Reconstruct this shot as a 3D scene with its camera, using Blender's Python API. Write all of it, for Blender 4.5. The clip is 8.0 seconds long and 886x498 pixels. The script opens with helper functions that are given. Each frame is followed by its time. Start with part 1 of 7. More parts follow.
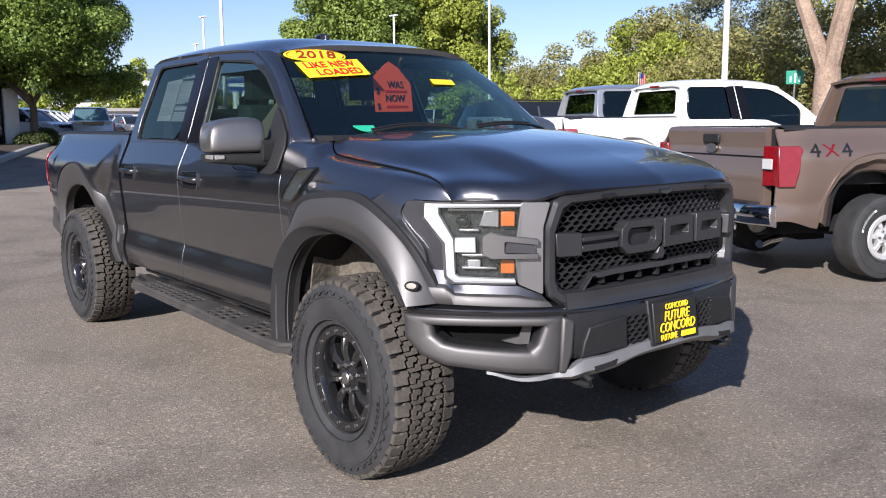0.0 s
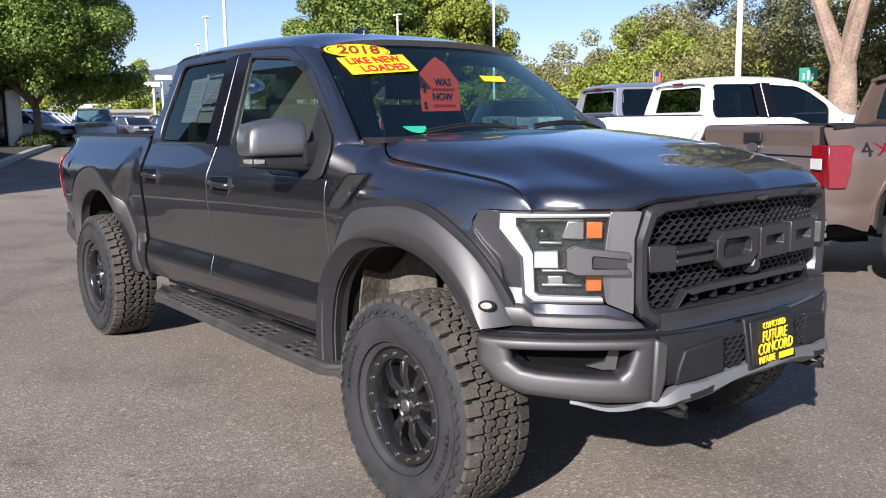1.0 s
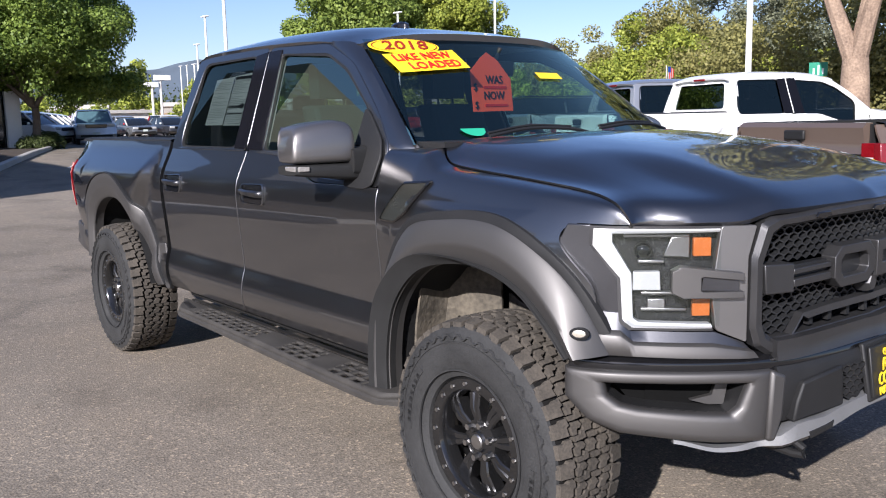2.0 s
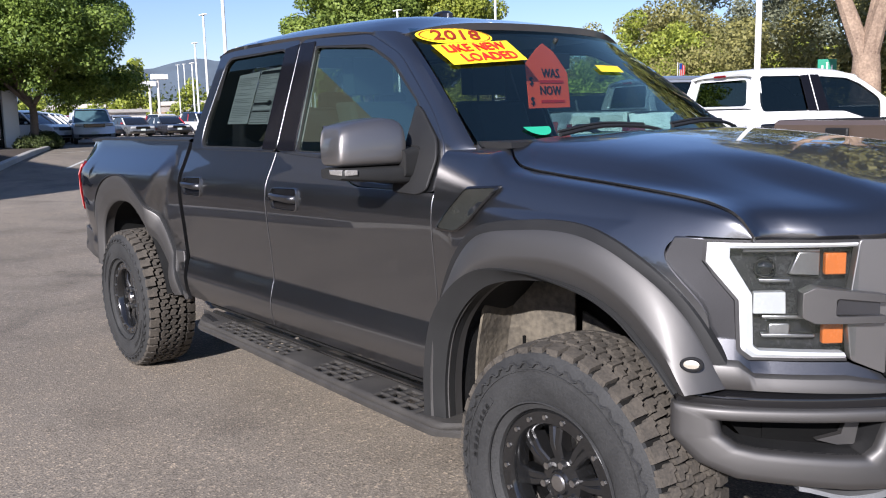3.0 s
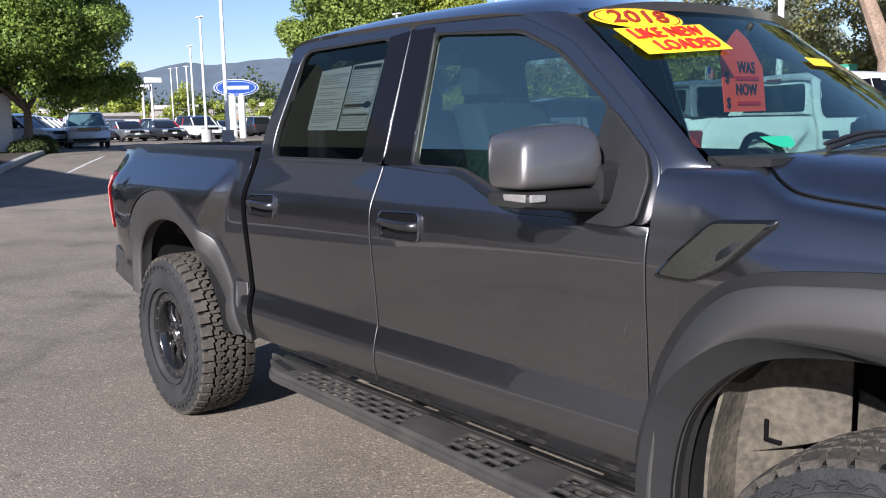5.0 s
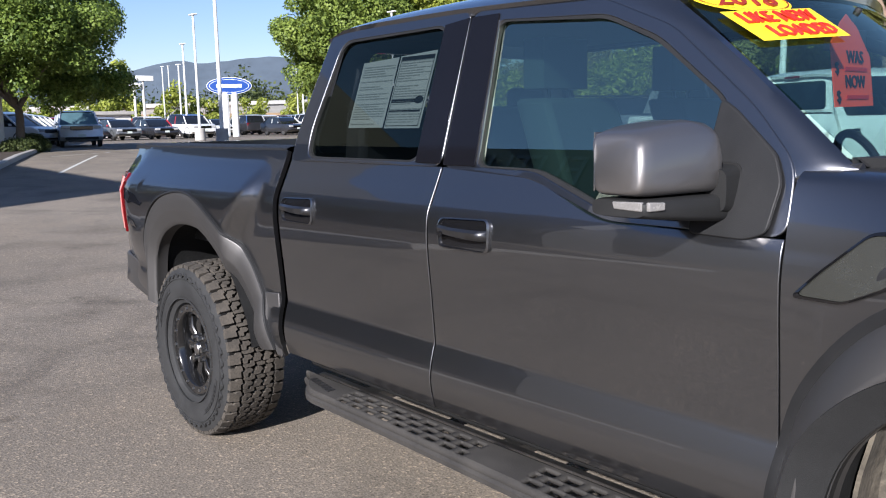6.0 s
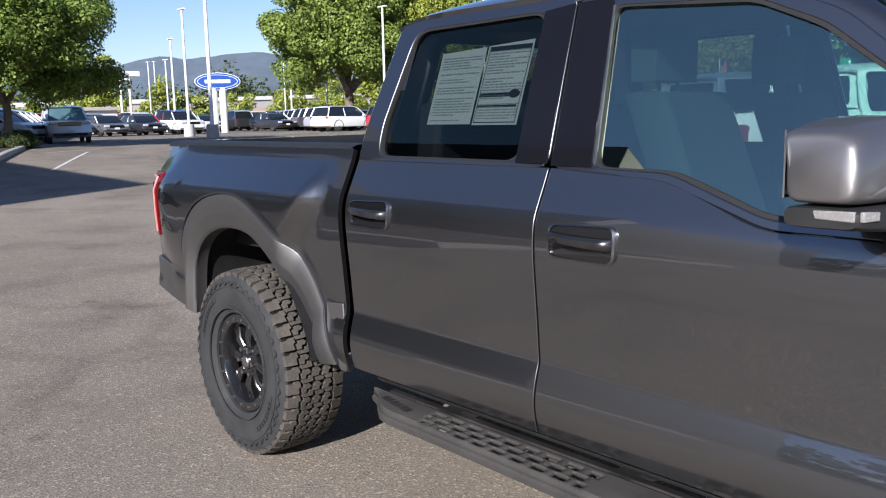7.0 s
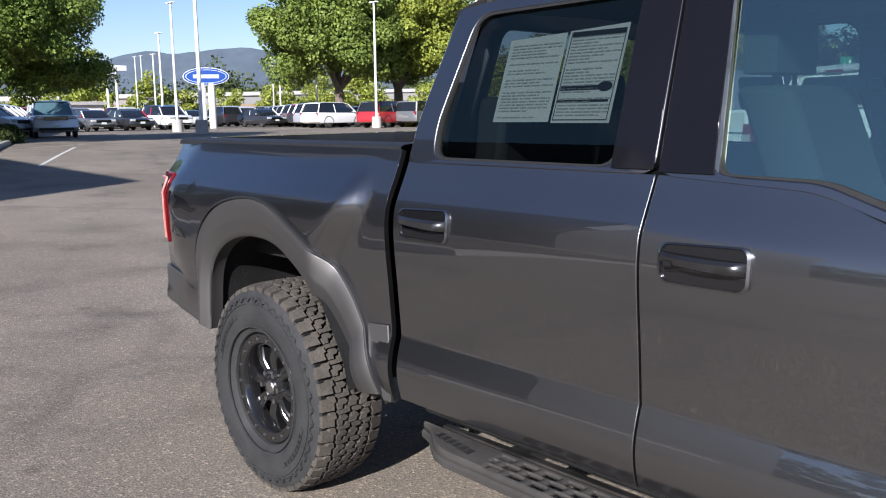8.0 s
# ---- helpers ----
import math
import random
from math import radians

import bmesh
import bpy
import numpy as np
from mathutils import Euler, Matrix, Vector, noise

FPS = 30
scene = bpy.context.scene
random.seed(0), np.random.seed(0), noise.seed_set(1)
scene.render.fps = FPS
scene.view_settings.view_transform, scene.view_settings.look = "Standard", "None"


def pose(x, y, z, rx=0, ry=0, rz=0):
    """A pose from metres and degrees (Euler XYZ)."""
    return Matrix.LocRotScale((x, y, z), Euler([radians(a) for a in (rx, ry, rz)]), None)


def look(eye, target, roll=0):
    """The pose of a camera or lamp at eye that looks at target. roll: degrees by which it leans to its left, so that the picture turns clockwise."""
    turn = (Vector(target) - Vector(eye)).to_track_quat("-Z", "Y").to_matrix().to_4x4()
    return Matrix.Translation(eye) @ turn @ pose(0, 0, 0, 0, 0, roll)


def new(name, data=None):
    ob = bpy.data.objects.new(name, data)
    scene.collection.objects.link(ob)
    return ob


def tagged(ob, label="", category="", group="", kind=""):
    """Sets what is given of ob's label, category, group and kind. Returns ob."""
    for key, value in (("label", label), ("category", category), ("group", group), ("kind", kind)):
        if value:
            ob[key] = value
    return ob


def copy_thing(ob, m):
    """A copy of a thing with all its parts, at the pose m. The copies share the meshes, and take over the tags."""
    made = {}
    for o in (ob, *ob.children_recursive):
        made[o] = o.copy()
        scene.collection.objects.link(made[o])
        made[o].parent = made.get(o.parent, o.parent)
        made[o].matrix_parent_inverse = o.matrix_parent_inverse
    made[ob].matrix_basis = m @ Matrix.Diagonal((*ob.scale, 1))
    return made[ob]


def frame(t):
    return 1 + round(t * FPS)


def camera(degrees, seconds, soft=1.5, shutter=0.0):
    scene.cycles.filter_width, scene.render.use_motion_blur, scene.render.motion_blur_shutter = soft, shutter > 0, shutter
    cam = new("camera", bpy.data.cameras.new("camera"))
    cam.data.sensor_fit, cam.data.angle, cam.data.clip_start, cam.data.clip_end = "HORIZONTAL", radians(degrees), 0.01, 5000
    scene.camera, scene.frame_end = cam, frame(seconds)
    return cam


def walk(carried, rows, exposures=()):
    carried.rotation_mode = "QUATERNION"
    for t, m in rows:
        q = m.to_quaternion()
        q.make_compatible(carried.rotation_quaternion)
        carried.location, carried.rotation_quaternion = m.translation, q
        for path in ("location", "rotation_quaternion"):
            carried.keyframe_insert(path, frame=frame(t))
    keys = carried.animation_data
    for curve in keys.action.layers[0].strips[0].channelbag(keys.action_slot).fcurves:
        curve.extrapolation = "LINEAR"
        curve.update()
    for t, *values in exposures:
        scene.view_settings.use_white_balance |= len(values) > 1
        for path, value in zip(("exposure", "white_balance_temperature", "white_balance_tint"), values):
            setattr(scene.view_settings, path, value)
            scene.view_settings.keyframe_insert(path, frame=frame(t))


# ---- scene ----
cam = camera(54.6, 8.0, soft=1.1)
PATH = [
    (0, (3.043, -2.986, 1.49), (1.499, -1.75, 1.196), -0.5),
    (0.5, (2.809, -2.993, 1.498), (1.263, -1.759, 1.204), -0.7),
    (1, (2.602, -2.97, 1.495), (1.056, -1.736, 1.2), -0.8),
    (1.5, (2.369, -2.956, 1.515), (0.823, -1.723, 1.218), -1.1),
    (3, (1.721, -2.907, 1.516), (0.182, -1.666, 1.213), -1.4),
    (3.5, (1.459, -2.863, 1.526), (-0.076, -1.618, 1.221), -1.3),
    (4, (1.225, -2.84, 1.529), (-0.309, -1.592, 1.229), -1.3),
    (4.5, (0.935, -2.851, 1.532), (-0.595, -1.598, 1.238), -1.2),
    (6, (0.278, -2.832, 1.53), (-1.235, -1.558, 1.234), -1.2),
    (6.5, (0.041, -2.897, 1.533), (-1.462, -1.611, 1.233), -1.1),
    (7, (-0.186, -2.932, 1.538), (-1.677, -1.634, 1.232), -1.2),
    (7.5, (-0.424, -2.889, 1.537), (-1.903, -1.581, 1.22), -1.1),
    (8, (-0.684, -2.841, 1.539), (-2.154, -1.521, 1.226), -0.8),
]
walk(cam, [(t, look(eye, target, roll)) for t, eye, target, roll in PATH], [(0.0, 1.0, 5950, 15), (8.0, 1.0, 5850, 12)])
# ---- light ----
SUN_FROM = Vector((0.43, -0.79, 0.44)).normalized()
world = bpy.data.worlds.new("sky")
scene.world = world
world.use_nodes = True
sky_nodes = world.node_tree
sky_nodes.nodes.clear()
sky_tex = sky_nodes.nodes.new("ShaderNodeTexSky")
sky_tex.sky_type = "NISHITA"
sky_tex.sun_disc = False
sky_tex.sun_elevation = math.asin(SUN_FROM.z)
sky_tex.sun_rotation = math.atan2(SUN_FROM.x, SUN_FROM.y)
sky_tex.altitude = 900
sky_tex.air_density, sky_tex.dust_density, sky_tex.ozone_density = 1.0, 1.0, 1.9
sky_bg = sky_nodes.nodes.new("ShaderNodeBackground")
sky_bg.inputs["Strength"].default_value = 0.066
sky_out = sky_nodes.nodes.new("ShaderNodeOutputWorld")
sky_sat = sky_nodes.nodes.new("ShaderNodeHueSaturation")
sky_sat.inputs["Saturation"].default_value = 1.08
sky_nodes.links.new(sky_tex.outputs["Color"], sky_sat.inputs["Color"])
sky_mix = sky_nodes.nodes.new("ShaderNodeMix")
sky_mix.data_type, sky_mix.blend_type = "RGBA", "MULTIPLY"
sky_mix.inputs["Factor"].default_value = 1.0
sky_mix.inputs["B"].default_value = (1.09, 1.0, 1.06, 1)
sky_nodes.links.new(sky_sat.outputs["Color"], sky_mix.inputs["A"])
sky_nodes.links.new(sky_mix.outputs["Result"], sky_bg.inputs["Color"])
sky_nodes.links.new(sky_bg.outputs["Background"], sky_out.inputs["Surface"])
sun_data = bpy.data.lights.new("sun", "SUN")
sun_data.energy, sun_data.angle, sun_data.color = 5.0, radians(0.55), (1.0, 0.93, 0.84)
sun = new("sun", sun_data)
sun.matrix_world = look(SUN_FROM * 60, (0, 0, 0))


# ---- materials ----
def surface(name, base, rough=0.5, metal=0.0, var=0.12, scale=6.0, fine=90.0, bump=0.0, coat=0.0, tint=None,
            emit=0.0, spec=0.5, rvar=0.08, coat_rough=0.03, rand=0.0, coat_ior=1.5):
    """A node material with mottling at two scales in its colour, gloss and relief."""
    m = bpy.data.materials.new(name)
    m.use_nodes = True
    nt = m.node_tree
    b = nt.nodes["Principled BSDF"]
    co = nt.nodes.new("ShaderNodeTexCoord")
    n1 = nt.nodes.new("ShaderNodeTexNoise")
    n1.inputs["Scale"].default_value, n1.inputs["Detail"].default_value = scale, 5
    n2 = nt.nodes.new("ShaderNodeTexNoise")
    n2.inputs["Scale"].default_value, n2.inputs["Detail"].default_value = fine, 3
    for n in (n1, n2):
        nt.links.new(co.outputs["Object"], n.inputs["Vector"])
    add = nt.nodes.new("ShaderNodeMath")
    add.operation = "ADD"
    nt.links.new(n1.outputs["Fac"], add.inputs[0])
    nt.links.new(n2.outputs["Fac"], add.inputs[1])
    half = nt.nodes.new("ShaderNodeMapRange")
    half.inputs["From Min"].default_value, half.inputs["From Max"].default_value = 0.6, 1.4
    nt.links.new(add.outputs[0], half.inputs["Value"])
    mix = nt.nodes.new("ShaderNodeMix")
    mix.data_type = "RGBA"
    lo = [c * (1 - var) for c in base]
    hi = [min(1, c * (1 + var)) for c in base] if tint is None else list(tint)
    mix.inputs["A"].default_value, mix.inputs["B"].default_value = (*lo, 1), (*hi, 1)
    nt.links.new(half.outputs["Result"], mix.inputs["Factor"])
    colour = mix.outputs["Result"]
    if rand:
        info = nt.nodes.new("ShaderNodeObjectInfo")
        hsv = nt.nodes.new("ShaderNodeHueSaturation")
        mr = nt.nodes.new("ShaderNodeMapRange")
        mr.inputs["To Min"].default_value, mr.inputs["To Max"].default_value = 1 - rand, 1 + rand
        nt.links.new(info.outputs["Random"], mr.inputs["Value"])
        nt.links.new(mr.outputs["Result"], hsv.inputs["Value"])
        nt.links.new(colour, hsv.inputs["Color"])
        colour = hsv.outputs["Color"]
    nt.links.new(colour, b.inputs["Base Color"])
    rr = nt.nodes.new("ShaderNodeMapRange")
    rr.inputs["To Min"].default_value, rr.inputs["To Max"].default_value = max(0.01, rough - rvar), min(1, rough + rvar)
    nt.links.new(half.outputs["Result"], rr.inputs["Value"])
    nt.links.new(rr.outputs["Result"], b.inputs["Roughness"])
    b.inputs["Metallic"].default_value = metal
    b.inputs["Specular IOR Level"].default_value = spec
    b.inputs["Coat Weight"].default_value, b.inputs["Coat Roughness"].default_value = coat, coat_rough
    b.inputs["Coat IOR"].default_value = coat_ior
    if emit:
        b.inputs["Emission Color"].default_value, b.inputs["Emission Strength"].default_value = (*base, 1), emit
    if bump:
        bp = nt.nodes.new("ShaderNodeBump")
        bp.inputs["Strength"].default_value, bp.inputs["Distance"].default_value = 1.0, bump
        nt.links.new(n2.outputs["Fac"], bp.inputs["Height"])
        nt.links.new(bp.outputs["Normal"], b.inputs["Normal"])
    return m


def glass(name, tint, rough=0.0, mirror=0.075):
    """A thin pane: it lets tinted light through and mirrors by Fresnel."""
    m = bpy.data.materials.new(name)
    m.use_nodes = True
    nt = m.node_tree
    nt.nodes.clear()
    out = nt.nodes.new("ShaderNodeOutputMaterial")
    mix = nt.nodes.new("ShaderNodeMixShader")
    tr = nt.nodes.new("ShaderNodeBsdfTransparent")
    tr.inputs["Color"].default_value = (*tint, 1)
    gl = nt.nodes.new("ShaderNodeBsdfGlossy")
    gl.inputs["Roughness"].default_value = rough
    gl.inputs["Color"].default_value = (0.88, 1.0, 0.80, 1)
    lw = nt.nodes.new("ShaderNodeLayerWeight")
    lw.inputs["Blend"].default_value = 0.5
    pw = nt.nodes.new("ShaderNodeMath")
    pw.operation = "POWER"
    pw.inputs[1].default_value = 4.2
    ma = nt.nodes.new("ShaderNodeMath")
    ma.operation = "MULTIPLY_ADD"
    ma.inputs[1].default_value, ma.inputs[2].default_value = 0.90 - mirror, mirror
    nt.links.new(lw.outputs["Facing"], pw.inputs[0])
    nt.links.new(pw.outputs[0], ma.inputs[0])
    nt.links.new(ma.outputs[0], mix.inputs[0])
    nt.links.new(tr.outputs[0], mix.inputs[1])
    nt.links.new(gl.outputs[0], mix.inputs[2])
    nt.links.new(mix.outputs[0], out.inputs["Surface"])
    return m


def asphalt_material():
    m = bpy.data.materials.new("asphalt")
    m.use_nodes = True
    nt = m.node_tree
    b = nt.nodes["Principled BSDF"]
    co = nt.nodes.new("ShaderNodeTexCoord")

    def tex(kind, scale, detail=4):
        n = nt.nodes.new(kind)
        n.inputs["Scale"].default_value = scale
        if kind == "ShaderNodeTexNoise":
            n.inputs["Detail"].default_value = detail
        nt.links.new(co.outputs["Object"], n.inputs["Vector"])
        return n

    def ramp(src, stops):
        r = nt.nodes.new("ShaderNodeValToRGB")
        while len(r.color_ramp.elements) < len(stops):
            r.color_ramp.elements.new(0.5)
        for e, (p, c) in zip(r.color_ramp.elements, stops):
            e.position, e.color = p, (*c, 1)
        nt.links.new(src, r.inputs["Fac"])
        return r.outputs["Color"]

    def blend(a, c, fac, mode="MIX"):
        n = nt.nodes.new("ShaderNodeMix")
        n.data_type, n.blend_type = "RGBA", mode
        if isinstance(fac, float):
            n.inputs["Factor"].default_value = fac
        else:
            nt.links.new(fac, n.inputs["Factor"])
        nt.links.new(a, n.inputs["A"])
        nt.links.new(c, n.inputs["B"])
        return n.outputs["Result"]

    patches = tex("ShaderNodeTexNoise", 0.16, 6)
    stains = tex("ShaderNodeTexNoise", 1.1, 8)
    grit = tex("ShaderNodeTexNoise", 105, 4)
    stones = tex("ShaderNodeTexVoronoi", 85)
    cracks = tex("ShaderNodeTexVoronoi", 0.21)
    cracks.feature = "DISTANCE_TO_EDGE"
    warp = tex("ShaderNodeTexNoise", 1.6, 5)
    shift = nt.nodes.new("ShaderNodeMix")
    shift.data_type = "RGBA"
    shift.inputs["Factor"].default_value = 0.28
    nt.links.new(co.outputs["Object"], shift.inputs["A"])
    nt.links.new(warp.outputs["Color"], shift.inputs["B"])
    nt.links.new(shift.outputs["Result"], cracks.inputs["Vector"])
    base = ramp(patches.outputs["Fac"], [(0.3, (0.160, 0.137, 0.110)), (0.5, (0.197, 0.170, 0.138)), (0.72, (0.229, 0.199, 0.164))])
    mott = ramp(stains.outputs["Fac"], [(0.28, (0.68, 0.67, 0.66)), (0.46, (0.96, 0.96, 0.96)), (0.75, (1.12, 1.10, 1.07))])
    c1 = blend(base, mott, 1.0, "MULTIPLY")
    gr = ramp(grit.outputs["Fac"], [(0.30, (0.62, 0.62, 0.62)), (0.5, (1, 1, 1)), (0.70, (1.46, 1.42, 1.36))])
    c2 = blend(c1, gr, 1.0, "MULTIPLY")
    st = ramp(stones.outputs["Color"], [(0.10, (0.50, 0.49, 0.48)), (0.28, (0.90, 0.90, 0.90)), (0.74, (1.04, 1.04, 1.04)), (0.86, (2.1, 2.0, 1.85))])
    c3 = blend(c2, st, 0.60, "MULTIPLY")
    stretch = nt.nodes.new("ShaderNodeMapping")
    stretch.inputs["Scale"].default_value, stretch.inputs["Rotation"].default_value = (0.10, 1.5, 1), (0, 0, radians(-14))
    nt.links.new(co.outputs["Object"], stretch.inputs["Vector"])
    wear = nt.nodes.new("ShaderNodeTexNoise")
    wear.inputs["Scale"].default_value, wear.inputs["Detail"].default_value = 0.9, 5
    nt.links.new(stretch.outputs["Vector"], wear.inputs["Vector"])
    c3 = blend(c3, ramp(wear.outputs["Fac"], [(0.30, (0.92, 0.91, 0.90)), (0.47, (1, 1, 1)), (0.72, (1.06, 1.05, 1.04))]), 1.0, "MULTIPLY")
    spots = tex("ShaderNodeTexNoise", 3.1, 3)
    c3 = blend(c3, ramp(spots.outputs["Fac"], [(0.0, (1, 1, 1)), (0.66, (1, 1, 1)), (0.74, (0.62, 0.61, 0.60))]), 0.8, "MULTIPLY")
    ck = ramp(cracks.outputs["Distance"], [(0.0, (0.45, 0.45, 0.45)), (0.006, (0.62, 0.62, 0.62)), (0.016, (1, 1, 1))])
    c4 = blend(c3, ck, 0.30, "MULTIPLY")
    nt.links.new(c4, b.inputs["Base Color"])
    b.inputs["Roughness"].default_value = 0.85
    b.inputs["Specular IOR Level"].default_value = 0.35
    add = nt.nodes.new("ShaderNodeMath")
    add.operation = "ADD"
    nt.links.new(grit.outputs["Fac"], add.inputs[0])
    nt.links.new(stones.outputs["Distance"], add.inputs[1])
    bp = nt.nodes.new("ShaderNodeBump")
    bp.inputs["Strength"].default_value, bp.inputs["Distance"].default_value = 0.40, 0.005
    nt.links.new(add.outputs[0], bp.inputs["Height"])
    nt.links.new(bp.outputs["Normal"], b.inputs["Normal"])
    return m


def leaf_material(name, dark, light):
    m = bpy.data.materials.new(name)
    m.use_nodes = True
    nt = m.node_tree
    b = nt.nodes["Principled BSDF"]
    geo = nt.nodes.new("ShaderNodeNewGeometry")
    co = nt.nodes.new("ShaderNodeTexCoord")
    n1 = nt.nodes.new("ShaderNodeTexNoise")
    n1.inputs["Scale"].default_value = 0.7
    nt.links.new(co.outputs["Object"], n1.inputs["Vector"])
    add = nt.nodes.new("ShaderNodeMath")
    add.operation = "ADD"
    nt.links.new(geo.outputs["Random Per Island"], add.inputs[0])
    nt.links.new(n1.outputs["Fac"], add.inputs[1])
    mr = nt.nodes.new("ShaderNodeMapRange")
    mr.inputs["From Min"].default_value, mr.inputs["From Max"].default_value = 0.3, 1.5
    nt.links.new(add.outputs[0], mr.inputs["Value"])
    mix = nt.nodes.new("ShaderNodeMix")
    mix.data_type = "RGBA"
    mix.inputs["A"].default_value, mix.inputs["B"].default_value = (*dark, 1), (*light, 1)
    nt.links.new(mr.outputs["Result"], mix.inputs["Factor"])
    nt.links.new(mix.outputs["Result"], b.inputs["Base Color"])
    b.inputs["Roughness"].default_value = 0.55
    b.inputs["Specular IOR Level"].default_value = 0.3
    tl = nt.nodes.new("ShaderNodeBsdfTranslucent")
    nt.links.new(mix.outputs["Result"], tl.inputs["Color"])
    ms = nt.nodes.new("ShaderNodeMixShader")
    ms.inputs[0].default_value = 0.32
    out = nt.nodes["Material Output"]
    nt.links.new(b.outputs[0], ms.inputs[1])
    nt.links.new(tl.outputs[0], ms.inputs[2])
    nt.links.new(ms.outputs[0], out.inputs["Surface"])
    return m


PAINT = surface("dark_grey_paint", (0.128, 0.129, 0.136), 0.31, 0.96, 0.05, 1.5, 900, 0, coat=1.0, rvar=0.02, coat_rough=0.015, coat_ior=1.85)
# Grey-green base paints what the gloss black vent mirrors of the sunlit surroundings.
VENT_REFLECTION = surface("vent_reflection_grey", (0.19, 0.19, 0.165), 0.24, 0.9, 0.12, 7, 300, 0, rvar=0.06)
SATIN = surface("satin_grey_flare", (0.125, 0.120, 0.117), 0.60, 0.92, 0.05, 3, 900, 0, coat=0.15, coat_rough=0.3, rvar=0.03)
SILVER = surface("bright_grey_trim", (0.29, 0.278, 0.27), 0.44, 0.9, 0.05, 4, 500, 0, rvar=0.04)
MIRRORCAP = surface("bronze_grey_cap", (0.235, 0.222, 0.215), 0.44, 0.9, 0.05, 4, 900, 0, coat=0.8, rvar=0.03)
BLACK = surface("black_plastic", (0.014, 0.014, 0.0145), 0.55, 0, 0.2, 9, 400, 0.0006, spec=0.32)
NOTCH = surface("glossy_charcoal_panel", (0.085, 0.085, 0.092), 0.38, 0.85, 0.08, 5, 300, 0, coat=0.9)
GLOSSBLACK = surface("gloss_black", (0.007, 0.007, 0.008), 0.10, 0, 0.1, 6, 300, 0, coat=0.4, rvar=0.03)
# Near-black colour that paints the shade inside openings.
CAVITY_SHADE = surface("painted_cavity_shade", (0.005, 0.005, 0.005), 0.9, 0, 0.2, spec=0.05)
MESHGREY = surface("grille_grey", (0.020, 0.0205, 0.022), 0.40, 0.2, 0.1, 10, 300, 0)
LETTERGREY = surface("grille_bar_grey", (0.075, 0.074, 0.076), 0.41, 0.75, 0.08, 10, 300, 0.0003)
RUBBER = surface("tyre_rubber", (0.016, 0.0162, 0.0165), 0.72, 0, 0.35, 9, 150, 0.0012, tint=(0.036, 0.036, 0.036))
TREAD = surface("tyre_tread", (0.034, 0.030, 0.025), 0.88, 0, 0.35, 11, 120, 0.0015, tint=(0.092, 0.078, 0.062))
# Near-black rubber: the shade between the lugs is put into the colour.
GROOVE_SHADE = surface("tyre_groove_shade", (0.009, 0.0085, 0.008), 0.95, 0, 0.3, 9, 120, 0.001, spec=0.1)
TRIMBLACK = surface("satin_black_trim", (0.018, 0.018, 0.018), 0.55, 0, 0.2, 9, 500, 0.0005, spec=0.22)
RIM = surface("black_rim", (0.030, 0.030, 0.031), 0.20, 0.7, 0.15, 9, 300, 0, coat=0.7)
ALLOY = surface("silver_alloy", (0.62, 0.62, 0.61), 0.38, 0.6, 0.06, 9, 300, 0, coat=0.4)
STEEL = surface("brushed_steel", (0.42, 0.41, 0.40), 0.35, 1.0, 0.15, 8, 200, 0)
CHROME = surface("chrome", (0.75, 0.75, 0.76), 0.08, 1.0, 0.05, 8, 200, 0, rvar=0.03)
DISC = surface("brake_disc", (0.46, 0.42, 0.37), 0.4, 0.9, 0.3, 12, 200, 0)
SKID = surface("skid_plate_grey", (0.17, 0.172, 0.176), 0.5, 0.35, 0.12, 6, 200, 0.0004)
MUD = surface("dusty_liner", (0.060, 0.052, 0.042), 0.9, 0, 0.5, 7, 45, 0.004, tint=(0.150, 0.128, 0.096))
PILLARBLACK = surface("pillar_gloss_black", (0.006, 0.006, 0.008), 0.06, 0, 0.1, 6, 300, 0, spec=0.22, rvar=0.02)
HANDLE = surface("handle_grey", (0.060, 0.060, 0.063), 0.34, 0.85, 0.08, 8, 300, 0, coat=0.6)
STEPBLACK = surface("dusty_step_black", (0.026, 0.024, 0.022), 0.75, 0, 0.4, 7, 260, 0.0012, tint=(0.052, 0.047, 0.041))
LINER = surface("wheel_liner", (0.010, 0.010, 0.010), 0.8, 0, 0.4, 8, 90, 0.002, spec=0.25)
CLEAR = glass("clear_glass", (0.56, 0.84, 0.76), mirror=0.36)
BLACKTINT = glass("dark_tint_glass", (0.07, 0.075, 0.08), mirror=0.10)
SHIELD = glass("windshield_glass", (0.54, 0.64, 0.66), mirror=0.15)
PRIVACY = glass("privacy_glass", (0.32, 0.35, 0.36), mirror=0.055)
LAMPGREY = surface("lamp_housing_grey", (0.050, 0.050, 0.053), 0.25, 0.6, 0.35, 22, 160, 0, rvar=0.1)
LENS = glass("lamp_lens", (0.90, 0.92, 0.94))
DRL = surface("light_guide", (0.50, 0.50, 0.50), 0.35, 0, 0.02, 5, 100, 0, coat=0.5)
AMBER = surface("amber_reflector", (0.46, 0.12, 0.022), 0.25, 0, 0.1, 20, 200, 0, coat=0.6)
REDLENS = surface("red_lens", (0.15, 0.003, 0.006), 0.2, 0, 0.25, 20, 200, 0, coat=0.6)
SIGNAL = surface("signal_lens", (0.20, 0.19, 0.18), 0.25, 0, 0.2, 60, 200, 0, coat=0.6)
WHITELENS = surface("white_lens", (0.44, 0.44, 0.43), 0.25, 0, 0.1, 25, 200, 0, coat=0.6)
SEATFAB = surface("seat_fabric", (0.017, 0.018, 0.019), 0.8, 0, 0.2, 6, 200, 0.001)
